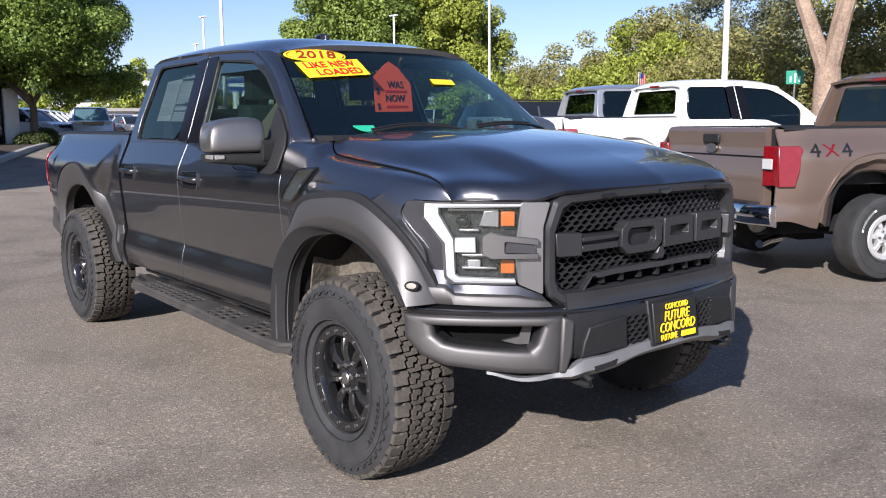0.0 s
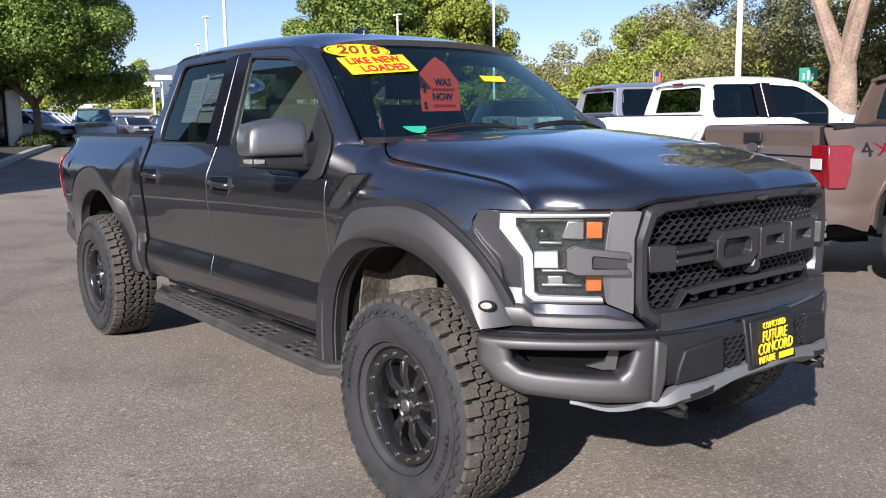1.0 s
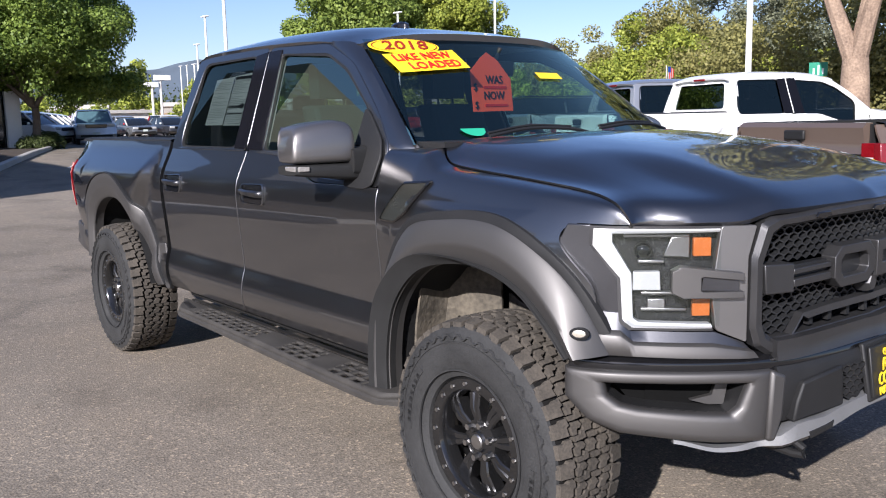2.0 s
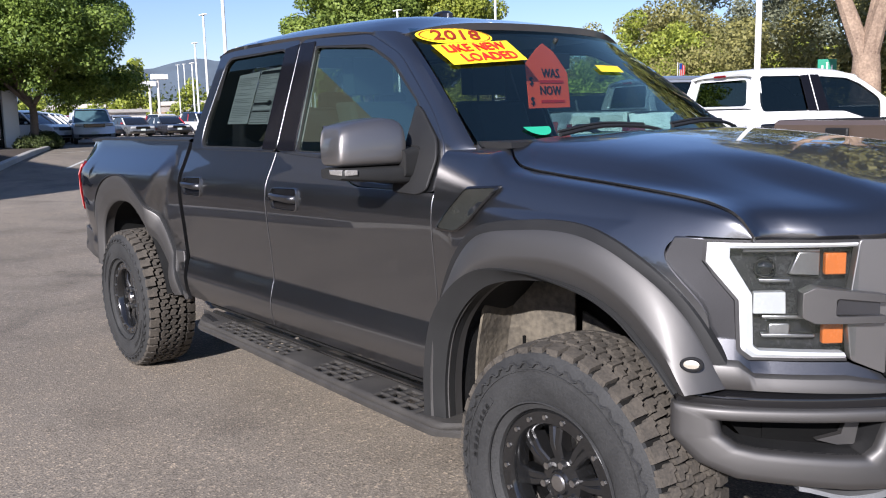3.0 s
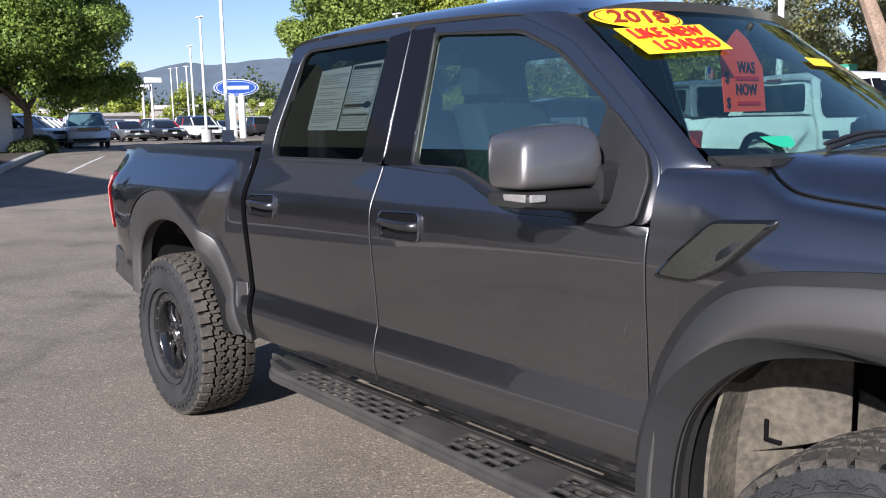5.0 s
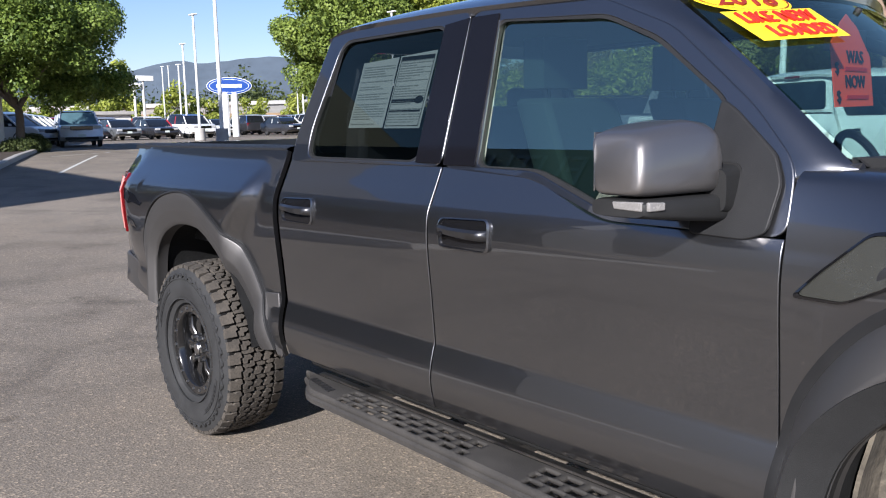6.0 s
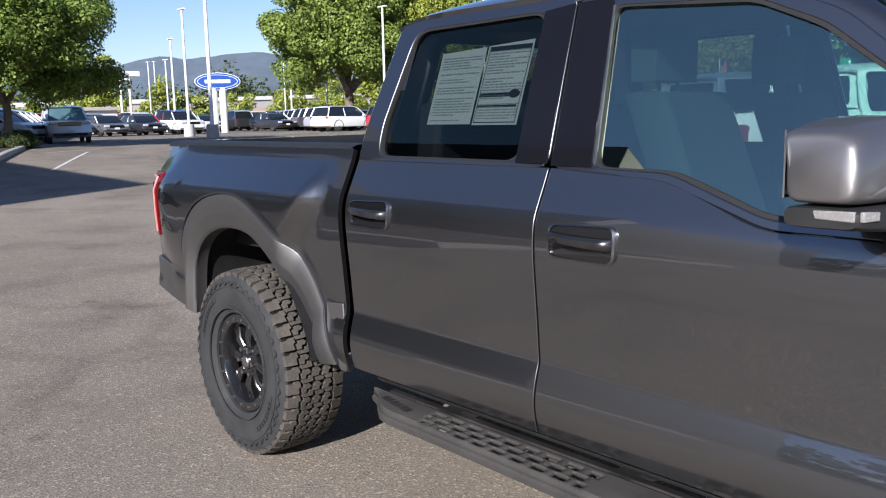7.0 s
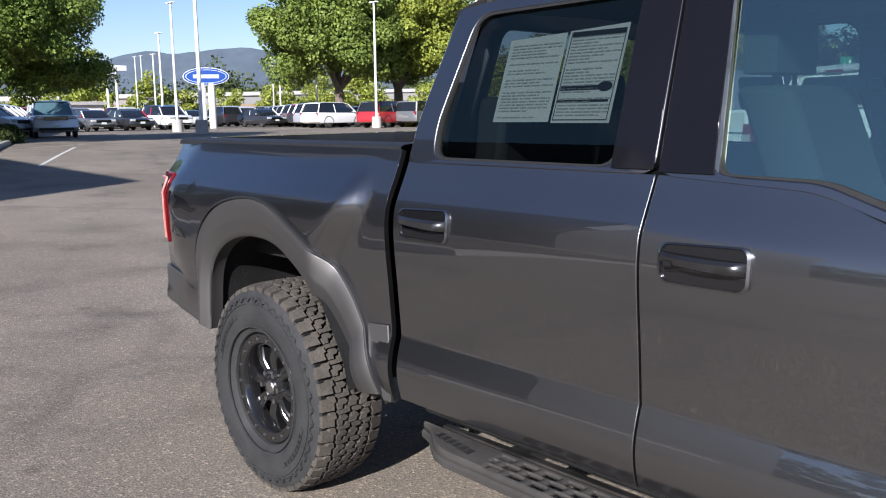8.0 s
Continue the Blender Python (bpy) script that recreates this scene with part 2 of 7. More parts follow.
DASH = surface("dashboard", (0.020, 0.021, 0.023), 0.6, 0, 0.2, 6, 200, 0.0008)
HEADLINER = surface("headliner", (0.30, 0.29, 0.27), 0.9, 0, 0.1, 6, 200, 0.001)
YELLOW = surface("yellow_sticker", (0.90, 0.62, 0.015), 0.45, 0, 0.04, 6, 90, 0)
REDINK = surface("red_ink", (0.62, 0.02, 0.012), 0.5, 0, 0.05, 6, 90, 0)
YEARINK = surface("dark_red_ink", (0.22, 0.018, 0.010), 0.5, 0, 0.05, 6, 90, 0)
BLACKINK = surface("black_ink", (0.010, 0.010, 0.010), 0.5, 0, 0.05, 6, 90, 0)
ORANGE = surface("orange_card", (0.90, 0.10, 0.035), 0.6, 0, 0.05, 6, 90, 0)
GREEN = surface("green_sticker", (0.025, 0.33, 0.19), 0.5, 0, 0.05, 6, 90, 0)
PAPER = surface("paper", (0.55, 0.60, 0.55), 0.7, 0, 0.05, 8, 120, 0)
PAPERINK = surface("paper_print", (0.30, 0.33, 0.31), 0.7, 0, 0.1, 8, 120, 0)
BADGE = surface("cream_lamp", (0.28, 0.25, 0.20), 0.3, 0, 0.1, 20, 200, 0, coat=0.6)
ASPHALT = asphalt_material()
CONCRETE = surface("concrete", (0.40, 0.38, 0.35), 0.9, 0, 0.2, 3, 60, 0.003)


# ---- mesh helpers ----
def lerp(a, b, t):
    return a + (b - a) * t


def smooth(a, b, x):
    t = max(0.0, min(1.0, (x - a) / (b - a)))
    return t * t * (3 - 2 * t)


def knots(pairs, x):
    """Smooth value through sorted (x, y) pairs."""
    if x <= pairs[0][0]:
        return pairs[0][1]
    for i in range(len(pairs) - 1):
        (x0, y0), (x1, y1) = pairs[i], pairs[i + 1]
        if x <= x1:
            p0 = pairs[i - 1] if i else (2 * x0 - x1, y0)
            p3 = pairs[i + 2] if i + 2 < len(pairs) else (2 * x1 - x0, y1)
            h = x1 - x0
            m0 = (y1 - p0[1]) / max(1e-6, x1 - p0[0]) * h
            m1 = (p3[1] - y0) / max(1e-6, p3[0] - x0) * h
            t = (x - x0) / h
            return (2 * t**3 - 3 * t * t + 1) * y0 + (t**3 - 2 * t * t + t) * m0 + (3 * t * t - 2 * t**3) * y1 + (t**3 - t * t) * m1
    return pairs[-1][1]


def spline(points, n, closed=False):
    """Catmull-Rom through points (tuples), n steps a span."""
    P = [Vector(p) for p in points]
    out = []
    k = len(P)
    for i in range(k if closed else k - 1):
        b, c = P[i], P[(i + 1) % k]
        a = P[i - 1] if (closed or i) else b * 2 - c
        d = P[(i + 2) % k] if (closed or i + 2 < k) else c * 2 - b
        for j in range(n):
            t = j / n
            out.append(0.5 * (2 * b + (c - a) * t + (2 * a - 5 * b + 4 * c - d) * t * t + (3 * b - a - 3 * c + d) * t**3))
    if not closed:
        out.append(P[-1])
    return out


class Shape:
    """Vertices and faces on their way to one mesh."""

    def __init__(self):
        self.v, self.f = [], []

    def add(self, verts, faces):
        k = len(self.v)
        self.v += [tuple(p) for p in verts]
        self.f += [tuple(i + k for i in f) for f in faces]
        return self

    def box(self, c, s, turn=None):
        h = Vector(s) / 2
        pts = [Vector((x * h.x, y * h.y, z * h.z)) for x in (-1, 1) for y in (-1, 1) for z in (-1, 1)]
        if turn is not None:
            pts = [turn @ p for p in pts]
        return self.add([p + Vector(c) for p in pts], [(0, 1, 3, 2), (4, 6, 7, 5), (0, 4, 5, 1), (2, 3, 7, 6), (0, 2, 6, 4), (1, 5, 7, 3)])

    def prism(self, poly, off):
        n = len(poly)
        off = Vector(off)
        pts = [Vector(p) for p in poly]
        return self.add(pts + [p + off for p in pts],
                        [tuple(range(n)), tuple(range(2 * n - 1, n - 1, -1))] + [(i, i + n, (i + 1) % n + n, (i + 1) % n) for i in range(n)])

    def loft(self, rings, closed=True, caps=True):
        n = len(rings[0])
        faces = []
        for i in range(len(rings) - 1):
            for j in range(n if closed else n - 1):
                a, b = i * n + j, i * n + (j + 1) % n
                faces.append((a, b, b + n, a + n))
        if caps and closed:
            faces += [tuple(range(n - 1, -1, -1)), tuple(range((len(rings) - 1) * n, len(rings) * n))]
        return self.add([p for r in rings for p in r], faces)

    def tube(self, path, r, n=8, caps=True):
        path = [Vector(p) for p in path]
        rings = []
        up = Vector((0, 0, 1))
        for i, p in enumerate(path):
            d = (path[min(i + 1, len(path) - 1)] - path[max(i - 1, 0)]).normalized()
            a = d.cross(up)
            a = d.cross(Vector((1, 0, 0))) if a.length < 0.1 else a
            a.normalize()
            b = d.cross(a)
            rr = r[i] if isinstance(r, (list, tuple)) else r
            rings.append([p + (a * math.cos(k * math.tau / n) + b * math.sin(k * math.tau / n)) * rr for k in range(n)])
        return self.loft(rings, True, caps)

    def grid(self, P, skip=None):
        n, m = len(P), len(P[0])
        return self.add([p for row in P for p in row],
                        [(i * m + j, (i + 1) * m + j, (i + 1) * m + j + 1, i * m + j + 1)
                         for i in range(n - 1) for j in range(m - 1) if not (skip and skip(i, j))])

    def panel(self, P, thick):
        """A sheet with thickness: P is a grid of points, thick metres go against its normals."""
        n, m = len(P), len(P[0])
        P = [[Vector(p) for p in row] for row in P]
        B = []
        for i in range(n):
            row = []
            for j in range(m):
                du = P[min(i + 1, n - 1)][j] - P[max(i - 1, 0)][j]
                dv = P[i][min(j + 1, m - 1)] - P[i][max(j - 1, 0)]
                nn = du.cross(dv)
                row.append(P[i][j] - nn.normalized() * thick if nn.length > 1e-12 else P[i][j])
            B.append(row)
        self.grid(P)
        k = len(self.v)
        self.grid([list(reversed(r)) for r in B])
        a0 = k - n * m
        rim = [(i, 0) for i in range(n)] + [(n - 1, j) for j in range(1, m)] + [(i, m - 1) for i in range(n - 2, -1, -1)] + [(0, j) for j in range(m - 2, 0, -1)]
        ids = [a0 + i * m + j for i, j in rim]
        bds = [k + i * m + (m - 1 - j) for i, j in rim]
        q = len(rim)
        self.f += [(ids[(e + 1) % q], ids[e], bds[e], bds[(e + 1) % q]) for e in range(q)]
        return self

    def lathe(self, prof, n, axis="y", a0=0.0, a1=math.tau):
        """Turns (radius, along) pairs round the y axis."""
        full = abs(a1 - a0 - math.tau) < 1e-6
        rings = []
        for i in range(n if full else n + 1):
            a = a0 + (a1 - a0) * i / n
            rings.append([Vector((r * math.cos(a), y, r * math.sin(a))) for r, y in prof])
        if full:
            rings.append(rings[0])
        return self.loft(rings, False, False)

    def mirrored(self):
        s = Shape()
        s.v = [(x, -y, z) for x, y, z in self.v]
        s.f = [tuple(reversed(f)) for f in self.f]
        return s

    def mesh(self, name, mat, angle=38):
        me = bpy.data.meshes.new(name)
        me.from_pydata(self.v, [], self.f)
        me.validate()
        bm = bmesh.new()
        bm.from_mesh(me)
        bmesh.ops.remove_doubles(bm, verts=bm.verts, dist=1e-5)
        bmesh.ops.recalc_face_normals(bm, faces=bm.faces)
        bm.to_mesh(me)
        bm.free()
        me.materials.append(mat)
        if angle:
            me.shade_smooth()
            me.set_sharp_from_angle(angle=radians(angle))
        return me


def part(name, shape, mat, parent, label="", angle=38, bevel=0.0, segs=2):
    ob = new(name, shape.mesh(name, mat, angle) if isinstance(shape, Shape) else shape)
    ob.parent = parent
    if bevel:
        bv = ob.modifiers.new("edge", "BEVEL")
        bv.width, bv.segments, bv.limit_method, bv.angle_limit = bevel, segs, "ANGLE", radians(40)
    return tagged(ob, label) if label else ob


def thing(name, label, category, group="", kind="", at=None):
    ob = new(name)
    if at is not None:
        ob.matrix_basis = at
    return tagged(ob, label, category, group, kind)


def lettering(words, size, depth=0.002):
    """A mesh of words in the built-in font, lying in the xy plane, centred."""
    cu = bpy.data.curves.new("words", "FONT")
    cu.body, cu.size, cu.extrude, cu.align_x, cu.align_y, cu.resolution_u = words, size, depth, "CENTER", "CENTER", 2
    ob = bpy.data.objects.new("words", cu)
    me = bpy.data.meshes.new_from_object(ob)
    bpy.data.objects.remove(ob)
    return me


def bent_text(words, size, fn, mat, squeeze=1.0, slant=0.0):
    """Lettering laid on a surface: fn(u, v, h) gives the place of the flat point (u, v) raised by h."""
    me = lettering(words, size)
    for p in me.vertices:
        x, y, z = p.co
        p.co = fn(x * squeeze + y * slant, y, z)
    me.materials.append(mat)
    return me


# ---- ground ----
def rise(x, y):
    """The lot climbs gently away from the truck."""
    return 0.62 * smooth(-4, -36, x) * (1 - 0.55 * smooth(36, 62, y)) - 0.018 * smooth(-2.6, -0.4, x)


def build_ground():
    s = Shape()
    xs = [-3500, -1500, -700, -400, -250, -170, -120, -90, -75] + [-66 + 2.2 * i for i in range(28)] + [-5.2, -4, -3.2, -2.6, -2.0, -1.5, -1.0, -0.4, 0, 3, 7, 14, 25, 45, 90, 200, 600, 2500]
    ys = [-2500, -600, -200, -90, -45, -25, -14, -8, -4, -2, 0, 2, 4, 6, 8, 11, 14, 18, 22, 26, 30, 34, 38, 42, 46, 50, 55, 60, 66, 80, 100, 140, 220, 400, 900, 2500]
    s.grid([[(x, y, rise(x, y)) for y in ys] for x in xs])
    g = new("ground", s.mesh("ground", ASPHALT))
    tagged(g, "worn grey asphalt of the car lot", "ground", kind="structure")


build_ground()

# ---- the grey pickup: forms ----
HUB_Z, WB = 0.43, 3.708


PLAN = spline([(0.945, 0, 0), (0.915, -0.25, 0), (0.86, -0.48, 0), (0.78, -0.64, 0), (0.70, -0.76, 0), (0.60, -0.87, 0),
               (0.48, -0.97, 0), (0.36, -1.02, 0), (0.2, -1.05, 0), (0.0, -1.06, 0)], 16)
PLAN_S = [0.0]
for i in range(1, len(PLAN)):
    PLAN_S.append(PLAN_S[-1] + (PLAN[i] - PLAN[i - 1]).length)


def nose(s, z, out=0.0):
    """A place on the truck's nose: s metres round from its middle, at height z, raised by out."""
    sg = -1 if s < 0 else 1
    a = abs(s)
    i = 1
    while i < len(PLAN) - 1 and PLAN_S[i] < a:
        i += 1
    t = (a - PLAN_S[i - 1]) / (PLAN_S[i] - PLAN_S[i - 1])
    p = PLAN[i - 1].lerp(PLAN[i], t)
    d = (PLAN[min(i + 1, len(PLAN) - 1)] - PLAN[max(i - 2, 0)]).normalized()
    n = Vector((-d.y, d.x, 0))
    if a < 0.05:
        n = n.lerp(Vector((1, 0, 0)), 1 - a / 0.05).normalized()
    p = p + n * out
    return Vector((p.x, p.y * sg, z))


DOOR = [(0.44, 0.958), (0.50, 0.978), (0.56, 0.995), (0.60, 1.003), (0.64, 1.006), (0.67, 1.003), (0.70, 0.997), (0.73, 0.989), (0.750, 0.983), (0.758, 0.980), (0.768, 0.980),
        (0.80, 0.982), (0.87, 0.987), (0.95, 0.993), (1.05, 1.002), (1.13, 1.006), (1.18, 1.004), (1.22, 0.997), (1.27, 0.976), (1.33, 0.948), (1.385, 0.925), (1.43, 0.912)]


def side_y(x, z):
    """Half width of the body side."""
    y = knots(DOOR, z)
    lead = -3.14 - 0.22 * smooth(1.28, 0.95, z)
    swell = 0.062 * smooth(lead + 0.03, lead - 0.10, x) * smooth(-5.1, -4.6, x)
    y += swell * smooth(0.55, 0.95, z) * (1 - smooth(1.20, 1.38, z))
    y -= 0.05 * smooth(-4.55, -4.95, x) * smooth(0.4, 1.0, z)
    if x > -0.75:
        f = 0.045 * smooth(-0.72, -0.25, x)
        y += f * smooth(0.7, 1.0, z)
    return y


def glass_y(z):
    return 0.93 - 0.36 * (z - 1.37)


def seam(x):
    """The hood's side seam, low in the valley beside the fender's crest: half width and height at x."""
    return (knots([(-0.46, 0.832), (-0.40, 0.872), (-0.34, 0.892), (-0.2, 0.897), (0.1, 0.90), (0.35, 0.912), (0.50, 0.940), (0.54, 0.935)], x),
            knots([(-0.46, 1.405), (-0.40, 1.372), (-0.34, 1.346), (-0.2, 1.328), (0.1, 1.302), (0.35, 1.277), (0.46, 1.256), (0.505, 1.232), (0.54, 1.188)], x))


def plan_half(x):
    """Half width of the nose at x."""
    return knots([(0.0, 1.06), (0.2, 1.05), (0.36, 1.02), (0.48, 0.97), (0.60, 0.87), (0.70, 0.76)], x)


def fender_y(x, z):
    if x < -0.46:
        zt, yt = 1.405, lerp(0.832, 0.893, min(1.0, (-0.46 - x) / 0.24))
    else:
        yt, zt = seam(x)
    d = max(0.0, zt - z)
    body = side_y(x, min(z, 1.22)) + 0.012 * smooth(-0.6, 0.0, x)
    if x > 0.05:
        body = min(body, plan_half(x) + 0.006)
    f = knots([(0, 0), (0.005, 0.20), (0.012, 0.38), (0.030, 0.56), (0.08, 0.77), (0.15, 0.94), (0.22, 1.0), (2, 1.0)], d)
    y = lerp(yt, max(body, yt), f)
    # hollow round the side vent
    y -= 0.007 * math.exp(-((x + 0.52) / 0.13) ** 2) * math.exp(-((z - 1.17) / 0.12) ** 2)
    return y


ARCH = {  # inner and outer line of each flare, in x (from its hub) and z
    "front": ([(-0.56, 0.40), (-0.56, 0.62), (-0.505, 0.815), (-0.35, 0.965), (-0.14, 1.017), (0.05, 1.010), (0.20, 0.960), (0.32, 0.870), (0.41, 0.785)],
              [(-0.685, 0.42), (-0.68, 0.66), (-0.62, 0.90), (-0.43, 1.11), (-0.16, 1.168), (0.08, 1.165), (0.27, 1.09), (0.40, 0.975), (0.495, 0.795)]),
    "rear": ([(-0.64, 0.55), (-0.60, 0.82), (-0.50, 0.95), (-0.34, 1.02), (-0.17, 1.038), (-0.01, 1.016), (0.153, 0.932), (0.267, 0.836), (0.355, 0.717), (0.423, 0.598), (0.448, 0.50)],
             [(-0.74, 0.60), (-0.70, 0.85), (-0.60, 1.03), (-0.44, 1.145), (-0.225, 1.197), (-0.02, 1.188), (0.18, 1.10), (0.33, 1.00), (0.46, 0.87), (0.555, 0.68), (0.612, 0.525)]),
}


def arch_bottom(which, x):
    """Lower edge of the body above a wheel, hidden under its flare."""
    pts = ARCH[which][1]
    mid = [(a, b - 0.05) for a, b in pts]
    for i in range(len(mid) - 1):
        if mid[i][0] <= x <= mid[i + 1][0]:
            t = (x - mid[i][0]) / (mid[i + 1][0] - mid[i][0])
            return lerp(mid[i][1], mid[i + 1][1], t)
    return mid[0][1] if x < mid[0][0] else mid[-1][1]


def side_sheet(xl, xr, zb, zt, fy, nx, nz):
    P = []
    for i in range(nx + 1):
        u = i / nx
        row = []
        for j in range(nz + 1):
            x = lerp(xl(1.0), xr(1.0), u)
            z = lerp(zb(x), zt(x), j / nz)
            x = lerp(xl(z), xr(z), u)
            row.append(Vector((x, -fy(x, z), z)))
        P.append(row)
    return P


def both(name, shape, mat, parent, label="", **kw):
    """A part on the near side and its mirror image on the far side."""
    other = shape.mirrored()
    a = part(name, shape, mat, parent[0] if isinstance(parent, tuple) else parent, label, **kw)
    b = part(name, other, mat, parent[1] if isinstance(parent, tuple) else parent, label, **kw)
    return a, b


def rounded(keys, r=0.04, n=5):
    """Polygon corners (x, z) rounded by r."""
    out = []
    k = len(keys)
    for i in range(k):
        p, a, b = Vector(keys[i]), Vector(keys[i - 1]), Vector(keys[(i + 1) % k])
        da, db = (a - p), (b - p)
        rr = min(r, da.length * 0.45, db.length * 0.45)
        s, e = p + da.normalized() * rr, p + db.normalized() * rr
        for j in range(n + 1):
            t = j / n
            out.append(s * (1 - t) ** 2 + p * 2 * t * (1 - t) + e * t * t)
    return out


def ring_between(outer, inner, push=0.035, raise_=0.0):
    """A window surround: both loops have the same number of corners, on the glass plane."""
    s = Shape()
    n = len(outer)
    a = [Vector((p.x, -(glass_y(p.y) + raise_), p.y)) for p in outer]
    b = [Vector((p.x, -(glass_y(p.y) + raise_ - 0.0005), p.y)) for p in inner]
    c = [p + Vector((0, push, 0)) for p in b]
    d = [p + Vector((0, push, 0)) for p in a]
    s.loft([d, a, b, c, d], True, False)
    return s


FWIN = [(-1.81, 1.378), (-1.875, 1.862), (-1.40, 1.832), (-1.19, 1.748), (-0.94, 1.572), (-0.90, 1.50), (-0.96, 1.262), (-1.24, 1.272), (-1.40, 1.325), (-1.54, 1.372)]
FDOOR = [(-1.972, 1.372), (-2.012, 1.905), (-1.42, 1.882), (-1.15, 1.775), (-0.85, 1.548), (-0.715, 1.41), (-0.70, 1.245), (-1.23, 1.245), (-1.40, 1.300), (-1.55, 1.350)]
RWIN = [(-2.10, 1.385), (-2.86, 1.385), (-2.88, 1.50), (-2.81, 1.868), (-2.125, 1.872)]
RDOOR = [(-1.982, 1.372), (-2.985, 1.372), (-2.985, 1.50), (-2.905, 1.905), (-2.022, 1.912)]


# ---- parts that all the crew cab pickups share ----
def windshield_at(y, z):
    ye = lerp(0.866, 0.70, (z - 1.415) / 0.46)
    return Vector((-0.60 - (z - 1.415) * 1.29 + 0.16 * (1 - (y / ye) ** 2), y, z))


def build_cab(truck, paint, clear, tinted, detailed):
    """Doors, pillars, roof, glass and a plain cabin."""
    doors = {}
    for key, xl, xr, zt in (("front_door", -1.9715, -0.702, lambda x: knots([(-1.97, 1.374), (-1.55, 1.352), (-1.40, 1.302), (-1.24, 1.250), (-1.1, 1.246), (-0.70, 1.246)], x)),
                            ("rear_door", -2.985, -1.9785, lambda x: 1.374)):
        P = side_sheet(lambda z, a=xl: a, lambda z, a=xr: a, lambda x: 0.53, zt, side_y, 30, 76)
        doors[key] = both(key, Shape().panel(P, 0.02), paint, truck, bevel=0.0025)
    for key, outer, inner, rim in (("front_door", FDOOR, FWIN, 0.05), ("rear_door", RDOOR, RWIN, 0.09)):
        o, w = rounded(outer, 0.05), rounded(inner, 0.075 if key == "rear_door" else 0.045)
        both("window_frame", ring_between(o, w, 0.04, 0.004), paint, doors[key], bevel=0.004)
        w2 = [p + (Vector((sum(q.x for q in w) / len(w), sum(q.y for q in w) / len(w))) - p).normalized() * 0.012 for p in w]
        both("window_seal", ring_between(w, w2, 0.02, 0.001), BLACK, doors[key], "black rubber window seal")
        pane = Shape()
        n = len(w)
        a = [Vector((p.x, -(glass_y(p.y) - 0.012), p.y)) for p in w]
        pane.add(a, [tuple(range(n))])
        both("door_glass", pane, tinted if key == "rear_door" else clear, doors[key], angle=0)
    # bright edge along the front of the front window, and the black panel between the doors
    bar = Shape().prism([(-1.812, -(glass_y(1.38) - 0.002), 1.378), (-1.875, -(glass_y(1.86) - 0.002), 1.862),
                         (-1.862, -(glass_y(1.86) - 0.002), 1.862), (-1.798, -(glass_y(1.38) - 0.002), 1.378)], (0, -0.006, 0))
    both("window_edge", bar, STEEL, doors["front_door"], "bright window channel edge")
    e = 0.022 if detailed else 0.035
    blackp = Shape().prism([(-1.968, -glass_y(1.38) - 0.004, 1.38), (-2.006, -glass_y(1.885) - 0.004, 1.885), (-1.892 + e, -glass_y(1.885) - 0.004, 1.885),
                            (-1.83 + e, -glass_y(1.38) - 0.004, 1.38)], (0, -0.005, 0))
    both("pillar_cover", blackp, PILLARBLACK, doors["front_door"], "glossy black door pillar cover", bevel=0.002)
    blackr = Shape().prism([(-2.10 - e, -glass_y(1.385) - 0.004, 1.385), (-2.125 - e, -glass_y(1.872) - 0.004, 1.872), (-2.020, -glass_y(1.885) - 0.004, 1.885),
                            (-1.985, -glass_y(1.385) - 0.004, 1.385)], (0, -0.005, 0))
    both("pillar_cover", blackr, PILLARBLACK, doors["rear_door"], "glossy black door pillar cover", bevel=0.002)
    # roof
    P = []
    for i in range(33):
        u = i / 32
        x = lerp(-1.19, -2.93, u)
        row = []
        for j in range(29):
            a = lerp(-1, 1, j / 28)
            ye = 0.748 if u > 0.12 else lerp(0.725, 0.748, u / 0.12)
            y = ye * math.copysign(1 - (1 - abs(a)) ** 1.25, a)
            edge = knots([(-2.93, 1.885), (-2.8, 1.915), (-2.4, 1.922), (-2.0, 1.918), (-1.55, 1.900), (-1.19, 1.862)], x)
            top = knots([(-2.93, 1.916), (-2.8, 1.970), (-2.4, 1.997), (-1.9, 1.997), (-1.5, 1.975), (-1.19, 1.912)], x)
            f = 1 - abs(y / ye) ** 5
            xx = x + (0.15 if u < 0.5 else 0.02) * (1 - (y / ye) ** 2) * (1 - u) ** 3
            row.append(Vector((xx, y, lerp(edge, top, f) + 0.0)))
        P.append(row)
    part("roof", Shape().panel(P, -0.03), paint, truck)
    # pillars beside the windshield
    A = spline([(-1.20, 0, 1.862), (-1.0, 0, 1.722), (-0.80, 0, 1.570), (-0.61, 0, 1.417), (-0.588, 0, 1.398)], 6)
    B = spline([(-1.46, 0, 1.885), (-1.165, 0, 1.762), (-0.875, 0, 1.540), (-0.740, 0, 1.395), (-0.725, 0, 1.370)], 6)
    rows = []
    for k, (a, b) in enumerate(zip(A, B)):
        fade = 1 - smooth(0.72, 0.98, k / (len(A) - 1))
        ya = lerp(0.866, 0.70, (a.z - 1.415) / 0.46) + 0.008
        yb = glass_y(b.z) - 0.004
        pa, pb = Vector((a.x, -ya, a.z)), Vector((b.x, -yb, b.z))
        m = (pa + pb) / 2 + Vector((0.004, -0.012, 0.010)) * fade
        rows.append([pa + Vector((0, 0.02, -0.02)), pa, (pa + m) / 2 + Vector((0.004, -0.005, 0.005)) * fade, m, (pb + m) / 2 + Vector((0.002, -0.005, 0.004)) * fade, pb])
    both("windshield_pillar", Shape().panel(rows, -0.02), paint, truck)
